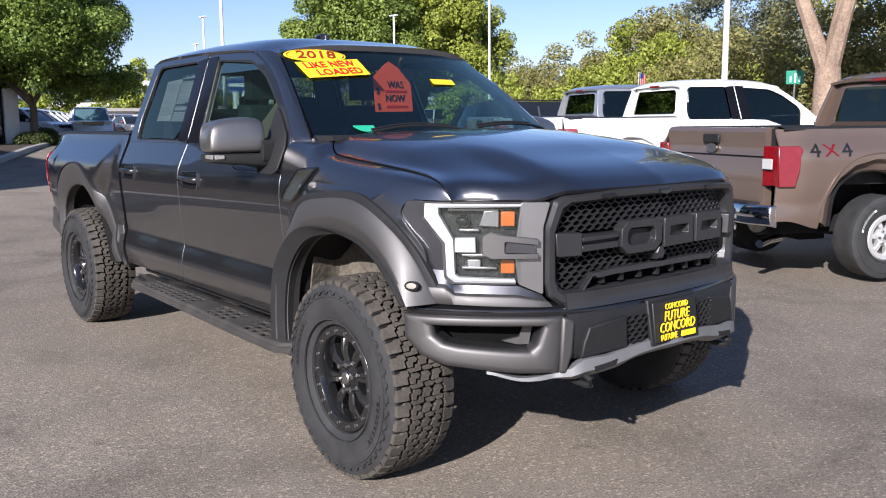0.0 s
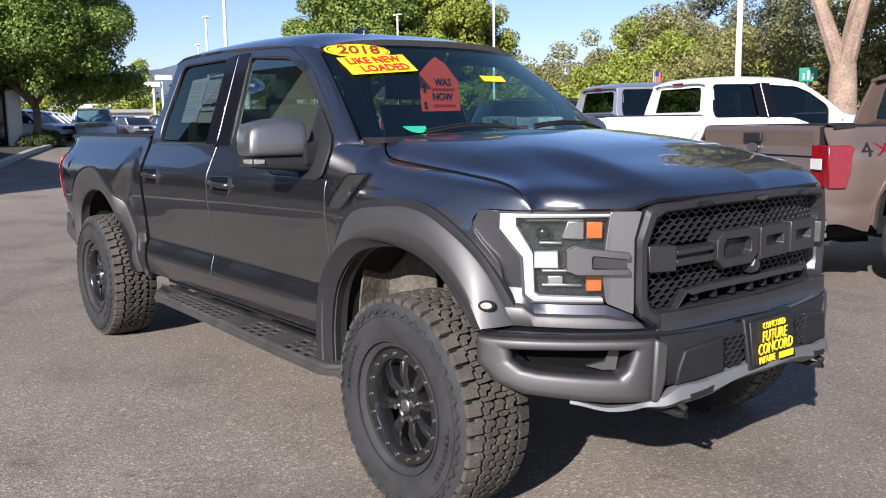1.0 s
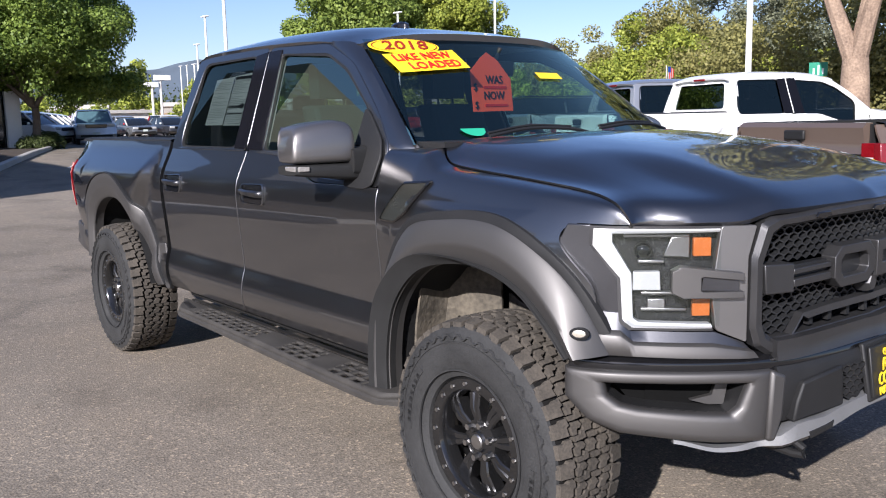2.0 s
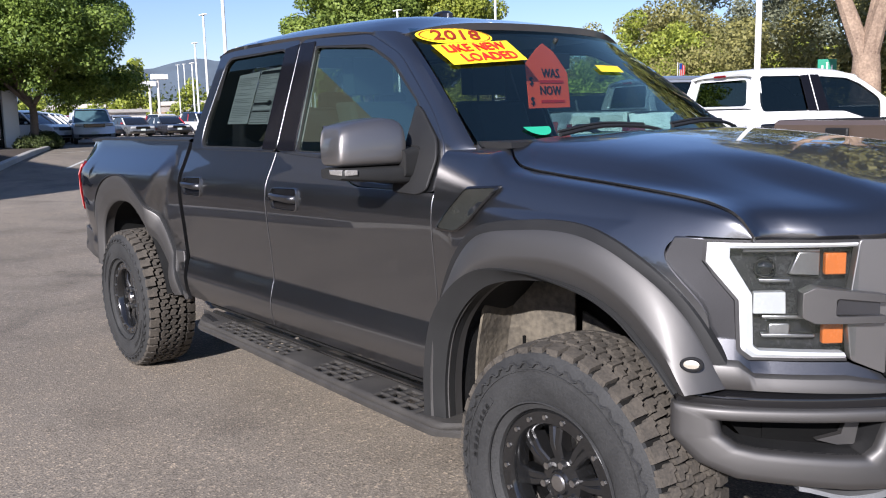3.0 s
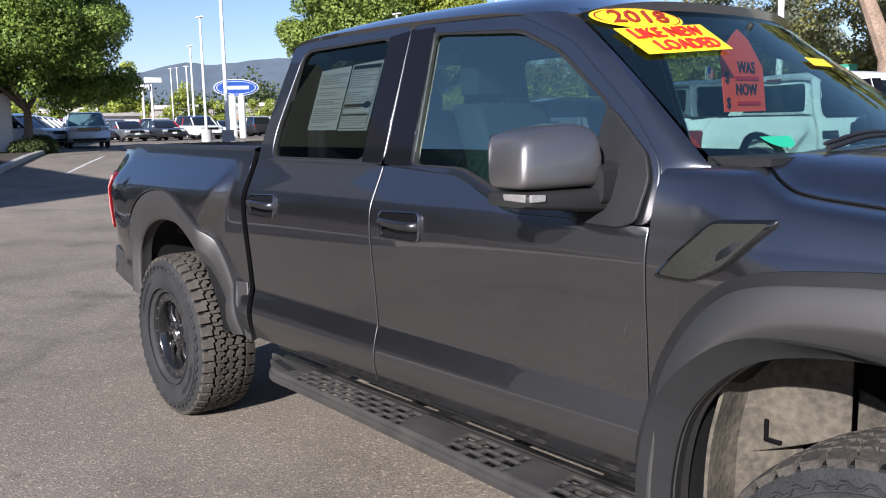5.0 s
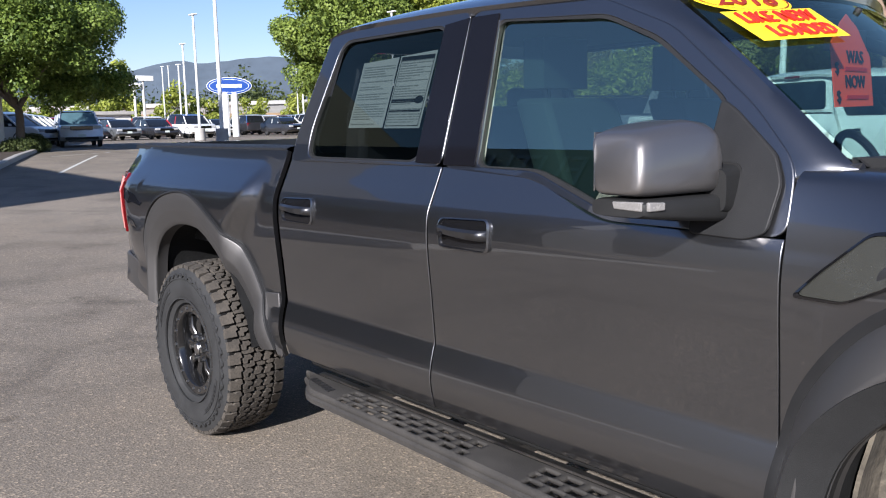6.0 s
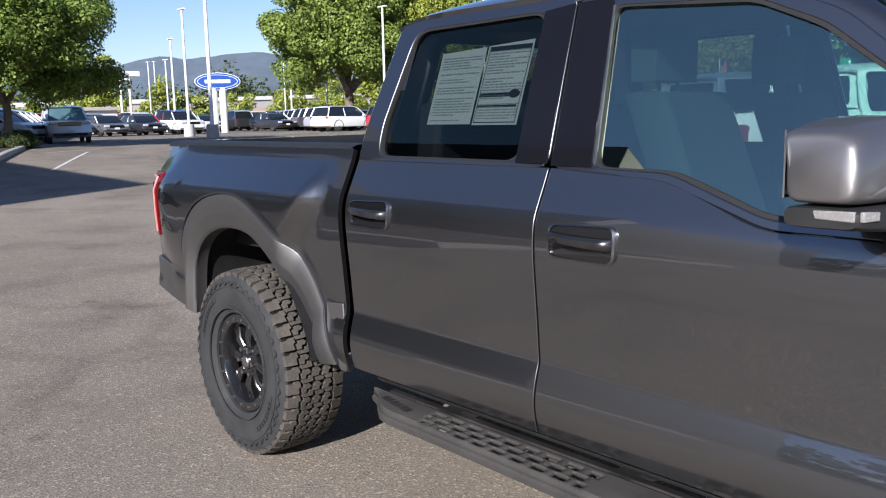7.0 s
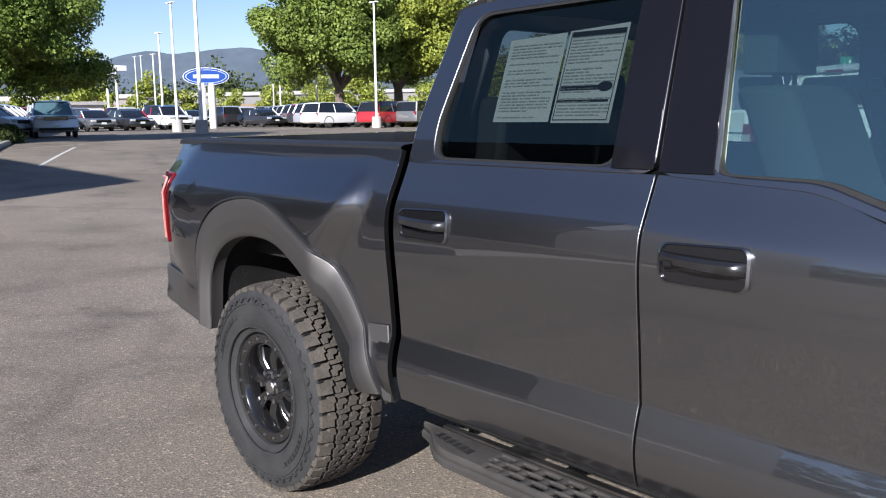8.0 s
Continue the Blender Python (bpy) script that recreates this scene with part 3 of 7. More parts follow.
    # windshield
    P = [[windshield_at(lerp(-1, 1, j / 24) * lerp(0.862, 0.702, b / 12), lerp(1.405, 1.885, b / 12)) for j in range(25)] for b in range(13)]
    ws = part("windshield", Shape().grid(P), SHIELD, truck, "tall raked clear windshield")
    band = Shape().grid([[windshield_at(lerp(-1, 1, j / 24) * lerp(0.862, 0.702, b), lerp(1.405, 1.885, b)) + Vector((0.003, 0, 0.003)) for j in range(25)] for b in (0.0, 0.035)])
    part("windshield_seal", band, BLACK, ws, "black lower windshield band")
    # back of the cab
    back = Shape()
    o = [(-0.90, 1.40), (-0.735, 1.90), (0.735, 1.90), (0.90, 1.40)]
    i_ = [(-0.66, 1.47), (-0.58, 1.83), (0.58, 1.83), (0.66, 1.47)]
    def cab_back(y, z, d=0.0):
        return Vector((-2.985 + 0.20 * (z - 1.40) + 0.10 * (abs(y) / 0.9) ** 4 - d, y, z))
    oo = [Vector(p) for p in rounded(o, 0.08)]
    ii = [Vector(p) for p in rounded(i_, 0.06)]
    a = [cab_back(p.x, p.y) for p in oo]
    b = [cab_back(p.x, p.y) for p in ii]
    back.loft([[p + Vector((0.05, 0, 0)) for p in a], a, b, [p + Vector((0.03, 0, 0)) for p in b]], True, False)
    part("cab_back", back, paint, truck)
    part("rear_window", Shape().add([cab_back(p.x, p.y, -0.01) for p in ii], [tuple(range(len(ii)))]), tinted, truck, "dark tinted rear window", angle=0)
    part("brake_light", Shape().box((-2.925, 0, 1.895), (0.02, 0.28, 0.03)), REDLENS, truck, "red high brake light", bevel=0.004)
    low = Shape().prism([(-2.985, -0.955, 0.52), (-2.985, -0.985, 1.1), (-2.985, -0.92, 1.41), (-2.985, 0.92, 1.41), (-2.985, 0.985, 1.1), (-2.985, 0.955, 0.52)], (0.03, 0, 0))
    part("cab_rear_wall", low, paint, truck)
    # sill, floor and cabin
    both("sill", Shape().box((-1.84, -0.84, 0.50), (2.3, 0.07, 0.10)), LINER, truck, bevel=0.015)
    part("cabin_floor", Shape().box((-1.80, 0, 0.62), (2.34, 1.80, 0.10)).box((-0.66, 0, 0.95), (0.06, 1.82, 0.75)), DASH, truck)
    part("headliner", Shape().grid([[(x, y, 1.895 - 0.02 * abs(y)) for y in (-0.68, 0, 0.68)] for x in (-2.85, -2.0, -1.32)]), HEADLINER, truck)
    part("dashboard", Shape().loft([[Vector((-0.66, y, 1.02)), Vector((-0.50, y, 1.33)), Vector((-0.60, y, 1.395)), Vector((-0.86, y, 1.385)), Vector((-1.05, y, 1.31)),
                                     Vector((-1.08, y, 1.18)), Vector((-0.98, y, 1.02))] for y in (-0.86, -0.4, 0, 0.4, 0.86)]), DASH, truck, "dark padded dashboard")
    for y in (-0.42, 0.42):
        seat = part("front_seat", Shape().loft([[Vector((-1.62 - 0.24 * t, y + sx * lerp(0.25, 0.23, t), 0.98 + 0.62 * t)) + Vector((dx, 0, 0))
                                                for sx, dx in ((-1, 0), (-0.9, 0.09), (0.9, 0.09), (1, 0), (0.9, -0.07), (-0.9, -0.07))] for t in (0, 0.15, 0.5, 0.85, 1.0)])
                    .box((-1.50, y, 0.93), (0.56, 0.52, 0.16)), SEATFAB, truck, "dark front seat with headrest", bevel=0.02)
        part("headrest", Shape().box((-1.90, y, 1.725), (0.10, 0.26, 0.18)).tube([(-1.88, y - 0.06, 1.58), (-1.89, y - 0.06, 1.68)], 0.008).tube([(-1.88, y + 0.06, 1.58), (-1.89, y + 0.06, 1.68)], 0.008),
             SEATFAB, seat, bevel=0.03)
    bench = part("rear_seat", Shape().box((-2.55, 0, 0.95), (0.5, 1.5, 0.16)).box((-2.80, 0, 1.28), (0.14, 1.5, 0.62), Matrix.Rotation(radians(8), 3, "Y")), SEATFAB, truck, bevel=0.03)
    for y in (-0.45, 0, 0.45):
        part("headrest", Shape().box((-2.83, y, 1.62), (0.09, 0.24, 0.13)), SEATFAB, bench, bevel=0.03)
    wheel_ring = [Vector((-1.10, 0.42, 1.28)) + Matrix.Rotation(radians(-24), 3, "Y") @ Vector((0, 0.19 * math.cos(a), 0.19 * math.sin(a))) for a in [k * math.tau / 28 for k in range(29)]]
    part("steering_wheel", Shape().tube(wheel_ring, 0.016, 8, False).tube([(-1.10, 0.24, 1.28), (-1.10, 0.60, 1.28)], 0.018).tube([(-1.10, 0.42, 1.28), (-1.02, 0.42, 1.14)], 0.02), DASH, truck)
    part("inside_mirror", Shape().box((-1.02, 0.0, 1.755), (0.03, 0.25, 0.07)).tube([(-1.02, 0, 1.78), (-0.98, 0, 1.85)], 0.012), BLACK, truck, bevel=0.012)
    return doors, ws


def build_bed(truck, paint, flare):
    """The open cargo box: sides, floor, tailgate and rails."""
    def bottom(x):
        t = x + WB
        zb = arch_bottom("rear", t)
        if t > 0.62:
            return 0.50
        if t < -0.72:
            return lerp(0.54, 0.62, smooth(-0.72, -1.1, t))
        return zb
    def xl(z):
        return -4.885 + 0.045 * smooth(1.0, 1.42, z)
    P = side_sheet(xl, lambda z: -3.035, bottom, lambda x: 1.415, side_y, 60, 26)
    sides = both("bed_side", Shape().panel(P, 0.02), paint, truck, bevel=0.004)
    for k, sg in ((0, -1), (1, 1)):
        rail = [[Vector((x, sg * y, z)) for y, z in ((0.918, 1.405), (0.912, 1.424), (0.895, 1.430), (0.83, 1.436), (0.815, 1.425), (0.815, 1.39))]
                for x in [lerp(-4.79, -3.045, i / 12) for i in range(13)]]
        part("rail_cap", Shape().loft(rail, False, False), BLACK, sides[k], "black plastic bed rail cap")
        inner = Shape().box((-3.94, sg * 0.815, 1.17), (1.78, 0.02, 0.50))
        wall = part("bed_liner_wall", inner, BLACK, sides[k])
        rib = Shape().box((0, 0, 0), (0.03, 0.02, 0.46)).mesh("liner_rib", BLACK)
        for i in range(9):
            part("liner_rib", rib, BLACK, wall).matrix_basis = pose(-4.72 + i * 0.19, sg * 0.80, 1.17)
    fl = Shape().box((-3.95, 0, 0.92), (1.80, 1.64, 0.03)).box((-3.05, 0, 1.17), (0.03, 1.64, 0.50))
    floor_part = part("bed_floor", fl, BLACK, truck)
    ridge = Shape().box((0, 0, 0), (1.76, 0.06, 0.025)).mesh("floor_ridge", BLACK)
    for i in range(11):
        part("floor_ridge", ridge, BLACK, floor_part).matrix_basis = pose(-3.95, -0.70 + i * 0.14, 0.945)
    gate = [[Vector((-4.86 + dx, y, z)) for dx, z in ((0.05, 0.66), (-0.015, 0.68), (-0.03, 0.90), (-0.03, 1.16), (-0.012, 1.19), (-0.02, 1.30), (-0.035, 1.39), (0.0, 1.43), (0.06, 1.43), (0.06, 0.66))]
            for y in [lerp(-0.80, 0.80, i / 12) for i in range(13)]]
    tg = part("tailgate", Shape().loft(gate), paint, truck)
    part("tailgate_handle", Shape().box((-4.90, 0, 1.325), (0.03, 0.26, 0.085)), BLACK, tg, "black tailgate handle bezel", bevel=0.012)
    for sg in (-1, 1):
        body = Shape()
        outline = [(0.795, 0.92), (0.795, 1.27), (0.955, 1.272), (0.962, 1.10), (0.950, 0.93)]
        body.prism([(-4.900 + 0.03 * (y > 0.9), sg * y, z) for y, z in outline], (0.06, 0, 0))
        wrap = [(-4.885, 0.92), (-4.885, 1.27), (-4.655, 1.27), (-4.65, 1.225), (-4.70, 1.165), (-4.715, 1.05), (-4.755, 0.985), (-4.765, 0.92)] if flare else [(-4.885, 0.92), (-4.885, 1.27), (-4.70, 1.27), (-4.695, 1.235), (-4.72, 1.19), (-4.725, 1.06), (-4.75, 0.92)]
        body.prism([(x, sg * (side_y(x, z) - 0.03), z) for x, z in wrap], (0, sg * (0.044 if flare else 0.066), 0))
        tl = part("taillight", body, REDLENS, truck, "red wraparound taillight", bevel=0.006)
        if flare:
            part("dark_lens", Shape().prism([(-4.902, sg * y, z) for y, z in ((0.81, 0.99), (0.81, 1.20), (0.93, 1.20), (0.94, 0.99))], (-0.012, 0, 0))
                 .prism([(x, sg * (side_y(x, z) + 0.006), z) for x, z in ((-4.87, 0.99), (-4.87, 1.21), (-4.80, 1.21), (-4.78, 1.16), (-4.79, 1.05), (-4.82, 0.99))], (0, sg * 0.006, 0)), GLOSSBLACK, tl, "smoked taillight centre", bevel=0.003)
            part("light_pipe", Shape().tube([(x, sg * (side_y(x, z) + 0.014), z) for x, z in ((-4.86, 1.245), (-4.74, 1.245), (-4.755, 1.17), (-4.765, 1.05), (-4.80, 0.99), (-4.81, 0.94))], 0.006, 6), surface("pink_light_pipe", (0.62, 0.22, 0.20), 0.3, 0, 0.1, coat=0.6), tl, "pale pink light pipe")
        else:
            part("reverse_lamp", Shape().prism([(-4.91, sg * y, z) for y, z in ((0.81, 1.07), (0.81, 1.16), (0.945, 1.16), (0.945, 1.07))], (-0.008, 0, 0)), WHITELENS, tl, "clear reversing lamp", bevel=0.003)
    return sides


def tyre_profile(r, w):
    """(radius, along) of the sidewalls; the outer side is negative."""
    h = w / 2
    return [(r - 0.205, -h + 0.055), (r - 0.20, -h + 0.02), (r - 0.17, -h + 0.004), (r - 0.13, -h - 0.004), (r - 0.085, -h - 0.004), (r - 0.05, -h + 0.004), (r - 0.028, -h + 0.014),
            (r - 0.022, -h + 0.034), (r - 0.024, -h + 0.07), (r - 0.024, 0), (r - 0.024, h - 0.07), (r - 0.022, h - 0.034), (r - 0.028, h - 0.014), (r - 0.05, h - 0.004), (r - 0.085, h + 0.004),
            (r - 0.17, h - 0.004), (r - 0.20, h - 0.02), (r - 0.205, h - 0.055)]


def tread_blocks(r, w):
    """Interlocking all-terrain lugs wrapped round the tyre."""
    s = Shape()
    pitch = 42
    cell = math.tau / pitch
    h = w / 2
    lugs = [
        [(0.05, -0.98), (0.80, -0.98), (0.80, -0.80), (0.92, -0.74), (0.92, -0.60), (0.55, -0.56), (0.48, -0.64), (0.05, -0.62)],
        [(0.02, -0.52), (0.42, -0.55), (0.50, -0.46), (0.66, -0.46), (0.66, -0.28), (0.46, -0.20), (0.30, -0.28), (0.30, -0.38), (0.02, -0.40)],
        [(0.72, -0.50), (0.98, -0.54), (0.98, -0.30), (1.18, -0.26), (1.14, -0.16), (0.78, -0.14), (0.74, -0.26)],
        [(0.06, -0.16), (0.36, -0.18), (0.46, -0.08), (0.64, -0.10), (0.66, 0.06), (0.40, 0.16), (0.30, 0.08), (0.08, 0.06)],
        [(0.72, -0.04), (0.96, -0.08), (1.02, 0.10), (0.92, 0.22), (0.74, 0.22), (0.70, 0.10)],
        [(0.00, 0.18), (0.34, 0.22), (0.44, 0.30), (0.64, 0.26), (0.66, 0.46), (0.38, 0.52), (0.28, 0.42), (0.02, 0.40)],
        [(0.72, 0.32), (0.96, 0.30), (1.04, 0.44), (0.98, 0.54), (0.74, 0.52)],
        [(0.05, 0.60), (0.50, 0.62), (0.56, 0.56), (0.92, 0.60), (0.92, 0.74), (0.80, 0.80), (0.80, 0.98), (0.05, 0.98)],
    ]
    for k in range(pitch):
        for poly in lugs:
            n = len(poly)
            top, bot = [], []
            cu = sum(u for u, v in poly) / n
            cv = sum(v for u, v in poly) / n
            for u, v in poly:
                for lst, sc, dr in ((top, 0.955, 0.0), (bot, 0.985, -0.026)):
                    uu, vv = cu + (u - cu) * sc, cv + (v - cv) * sc
                    crown = 0.012 * abs(vv) ** 4
                    a = (k + uu) * cell
                    rr = r - crown + dr
                    lst.append((rr * math.cos(a), vv * h, rr * math.sin(a)))
            s.add(top + bot, [tuple(range(n)), *[(i, i + n, (i + 1) % n + n, (i + 1) % n) for i in range(n)]])
        for sg in (-1, 1):  # shoulder biters on the sidewall
            a0, a1 = (k + 0.06) * cell, (k + 0.55 + 0.25 * (k % 2)) * cell
            q = []
            for a in (a0, a1):
                q += [(( r - 0.016) * math.cos(a), sg * h * 0.975, (r - 0.016) * math.sin(a)), ((r - 0.05 - 0.012 * (k % 2)) * math.cos(a), sg * (h + 0.004), (r - 0.05 - 0.012 * (k % 2)) * math.sin(a)),
                      ((r - 0.05) * math.cos(a), sg * (h - 0.012), (r - 0.05) * math.sin(a)), ((r - 0.02) * math.cos(a), sg * (h * 0.86), (r - 0.02) * math.sin(a))]
            s.add(q, [(0, 1, 5, 4), (1, 2, 6, 5), (3, 0, 4, 7), (0, 3, 2, 1), (4, 5, 6, 7)])
    return s


def build_wheel(truck, r, w, rim_mat, beadlock, treaded, letters=False):
    """One wheel at the origin, its outer face towards -y."""
    tyre_s = Shape().lathe(tyre_profile(r, w), 72)
    wheel = part("wheel", Shape().lathe([(r - 0.20, -w / 2 + 0.03), (r - 0.215, -w / 2 + 0.06), (r - 0.225, 0.0), (r - 0.205, w / 2 - 0.03)], 48), rim_mat, truck)
    tyre = part("tyre", tyre_s, RUBBER, wheel, "black rubber tyre with dusty sidewall")
    rings = Shape()
    for rr in (r - 0.175, r - 0.078):
        rings.lathe([(rr - 0.003, -w / 2 + 0.0), (rr - 0.002, -w / 2 - 0.0065), (rr + 0.002, -w / 2 - 0.0065), (rr + 0.003, -w / 2 + 0.0)], 72)
    part("sidewall_rib", rings, RUBBER, tyre)
    if treaded:
        wave = []
        for k in range(169):
            a, q = k * math.tau / 168, (k % 4) in (0, 1)
            wave.append([Vector(((r - d + (0.012 if q else 0.0)) * math.cos(a), -w / 2 - y, (r - d + (0.012 if q else 0.0)) * math.sin(a))) for d, y in ((0.062, 0.0), (0.064, 0.0075), (0.069, 0.0075), (0.071, 0.0))])
        part("sidewall_wave", Shape().loft(wave, False, False), RUBBER, tyre)
        part("groove_floor", Shape().lathe([(r - 0.028, -w * 0.44), (r - 0.0205, -w * 0.40), (r - 0.020, 0), (r - 0.0205, w * 0.40), (r - 0.028, w * 0.44)], 72), GROOVE_SHADE, tyre, "groove floor with painted-in shade")
        part("tread", tread_blocks(r, w * 0.92), TREAD, tyre, "chunky dusty all-terrain tread")
    bars = Shape()  # raised sidewall marks
    for a0, cnt in ((0.9, 9), (4.0, 9)):
        for k in range(cnt):
            a = a0 + k * 0.085
            bars.box((0, -w / 2 - 0.005, 0), (0.045, 0.003, 0.018))
            bars.v[-8:] = [tuple(Matrix.Rotation(-a, 3, "Y") @ (Vector(p) + Vector((0, 0, r - 0.115)))) for p in bars.v[-8:]]
    tagged(part("sidewall_mark", bars, PAPER if letters else RUBBER, tyre), kind="stuff")
    ro = r - (0.207 if beadlock else 0.200)  # rim edge
    f = -w / 2 + 0.012 + (0.022 if beadlock else 0)
    ring = Shape().lathe([(ro + 0.004, f + 0.03), (ro + 0.006, f + 0.002), (ro - 0.004, f - 0.008), (ro - 0.040, f - 0.006), (ro - 0.048, f + 0.004), (ro - 0.052, f + 0.06)], 64)
    part("rim_ring", ring, rim_mat, wheel, "black outer rim ring" if beadlock else "")
    if beadlock:
        bolt = Shape().prism([Vector((0.008 * math.cos(q * math.pi / 3), 0, 0.008 * math.sin(q * math.pi / 3))) for q in range(6)], (0, 0.012, 0)).mesh("rim_bolt", STEEL)
        for k in range(18):
            a = k * math.tau / 18
            part("rim_bolt", bolt, STEEL, wheel).matrix_basis = pose((ro - 0.022) * math.cos(a), f - 0.012, (ro - 0.022) * math.sin(a))
    n_sp = 8 if beadlock else 6
    for k in range(n_sp):
        a = k * math.tau / n_sp + 0.2
        sp = Shape()
        gap = 0.30 if beadlock else 0.17
        for off in (-gap / 2, gap / 2):
            inner, outer = 0.055, ro - 0.046
            a_in, a_out = a + off * 0.55, a + off * 0.62
            hw_i, hw_o = (0.011, 0.015) if beadlock else (0.014, 0.019)
            for_pts = []
            for (rad, ang, hw, y0) in ((inner, a_in, hw_i, f + 0.030), ((inner + outer) / 2, (a_in + a_out) / 2, (hw_i + hw_o) / 2, f + 0.020), (outer, a_out, hw_o, f + 0.035)):
                d = Vector((math.cos(ang), 0, math.sin(ang)))
                t = Vector((-math.sin(ang), 0, math.cos(ang)))
                c = d * rad
                for_pts.append([c + t * hw + Vector((0, y0 + 0.006, 0)), c + t * hw * 0.6 + Vector((0, y0, 0)), c - t * hw * 0.6 + Vector((0, y0, 0)),
                                c - t * hw + Vector((0, y0 + 0.006, 0)), c - t * hw + Vector((0, y0 + 0.05, 0)), c + t * hw + Vector((0, y0 + 0.05, 0))])
            sp.loft(for_pts)
        part("spoke", sp, rim_mat, wheel)
    hub = Shape().lathe([(0.0, f + 0.012), (0.034, f + 0.012), (0.040, f + 0.020), (0.075, f + 0.028), (0.085, f + 0.05), (0.085, f + 0.09)], 32)
    part("hub", hub, rim_mat, wheel)
    part("centre_cap", Shape().lathe([(0.0, f + 0.006), (0.024, f + 0.007), (0.029, f + 0.014)], 28), STEEL, wheel, "pale grey centre cap")
    nut = Shape().prism([Vector((0.0115 * math.cos(q * math.pi / 3), 0, 0.0115 * math.sin(q * math.pi / 3))) for q in range(6)], (0, 0.03, 0)).mesh("lug_nut", STEEL)
    for k in range(6):
        a = k * math.tau / 6 + 0.3
        part("lug_nut", nut, STEEL, wheel).matrix_basis = pose(0.062 * math.cos(a), f + 0.006, 0.062 * math.sin(a))
    part("brake_disc", Shape().lathe([(0.07, f + 0.13), (0.175, f + 0.13), (0.175, f + 0.155), (0.07, f + 0.155)], 40), DISC, wheel, "grey brake disc")
    cal = Shape().box((0.145, f + 0.14, 0.02), (0.085, 0.09, 0.17))
    part("brake_caliper", cal, STEEL, wheel, "pale metal brake caliper", bevel=0.015)
    return wheel


def place_wheels(truck, r, w, y_face, rim_mat, beadlock, treaded, letters=False):
    first = build_wheel(truck, r, w, rim_mat, beadlock, treaded, letters)
    spots = []
    for x in (0.0, -WB):
        spots.append(pose(x if x else 0.006, -y_face + w / 2, HUB_Z - (0.0 if x else 0.022), 0, 17 if x else 0, 0))
        spots.append(pose(x, y_face - w / 2, HUB_Z - (0.0 if x else 0.022), 0, 40 if x else 5, 180))
    first.matrix_basis = spots[0]
    for m in spots[1:]:
        copy_thing(first, m)
    return first


def build_flares(truck, mat, lip, gapped):
    for which, x0 in (("front", 0.0), ("rear", -WB)):
        ins = spline([(x, 0, z) for x, z in ARCH[which][0]], 7)
        outs = spline([(x, 0, z) for x, z in ARCH[which][1]], 7)
        rows = []
        for k, (a, b) in enumerate(zip(ins, outs)):
            body = fender_y if which == "front" else side_y
            xa, xb = a.x + x0, b.x + x0
            root = min(body(xb, b.z), 1.06)
            yb = root
            ya = lip if which == "front" else lerp(lip - 0.030, min(lip - 0.030, yb + 0.016), smooth(0.15, 0.48, b.x))
            def on(f, y):
                p = a.lerp(b, f)
                return Vector((p.x + x0, -y, p.z))
            rows.append([Vector((xb, -root + 0.012, b.z)), Vector((xb, -yb - 0.008, b.z)), on(0.96, lerp(yb, ya, 0.12) + 0.010), on(0.72, lerp(yb, ya, 0.62) + 0.006),
                         on(0.50, lerp(yb, ya, 0.94) + 0.002), on(0.45, ya), on(0.40, ya - 0.003), on(0.12, ya - 0.020), on(0.03, ya - 0.025),
                         Vector((xa, -ya + 0.030, a.z)), Vector((xa, -ya + 0.040, a.z)) + (Vector((x0 - xa, 0, HUB_Z - a.z)).normalized() * -0.004), Vector((xa, -ya + 0.09, a.z))])
        both("fender_flare", Shape().panel(rows, 0.006), mat, truck, angle=50)
        if gapped:
            body = fender_y if which == "front" else side_y
            wide = 0.030 if which == "front" else 0.010
            strip = []
            for a, b in zip(ins, outs):
                c = b + (b - a).normalized() * wide
                strip.append([Vector((q.x + x0, -body(q.x + x0, q.z) - up, q.z)) for q, up in ((b, -0.01), (b, 0.016), (b.lerp(c, 0.5), 0.017), (c, 0.014), (c, -0.01))])
            both("flare_gasket", Shape().loft(strip, False, False), BLACK, truck, "black rubber gasket along the flare")
        if gapped and which == "front":
            lipr = []
            for k, (a, b) in enumerate(zip(ins, outs)):
                wide = 0.66 * (1 - smooth(0.10, 0.62, k / (len(ins) - 1))) + 0.06
                ya = lip + 0.008 * smooth(0.1, 0.4, wide)
                def at(f, y):
                    p = a.lerp(b, f)
                    return Vector((p.x + x0, -y, p.z))
                lipr.append([at(-0.03, ya - 0.09), at(-0.03, ya - 0.022), at(0.05, ya - 0.016), at(wide * 0.6, ya - 0.004), at(wide - 0.02, ya + 0.006), at(wide, ya - 0.012)])
            both("flare_lip", Shape().panel(lipr, 0.004), TRIMBLACK, truck, "black inner lip of the front flare", angle=50)
        # liner of the wheel house
        c = Vector((x0 + (ins[0].x + ins[-1].x) / 2, 0, HUB_Z))
        liner = [[Vector((p.x + x0 + (p.x + x0 - c.x) * 0.02, y, p.z + 0.01)) for p in ins] for y in (-1.03, -0.95, -0.75, -0.50)]
        both("wheel_liner", Shape().grid(liner), LINER, truck)
        wallp = [Vector((p.x + x0, -0.50, p.z)) for p in ins]
        both("wheel_house_wall", Shape().add(wallp, [tuple(range(len(wallp)))]), LINER, truck, angle=0)


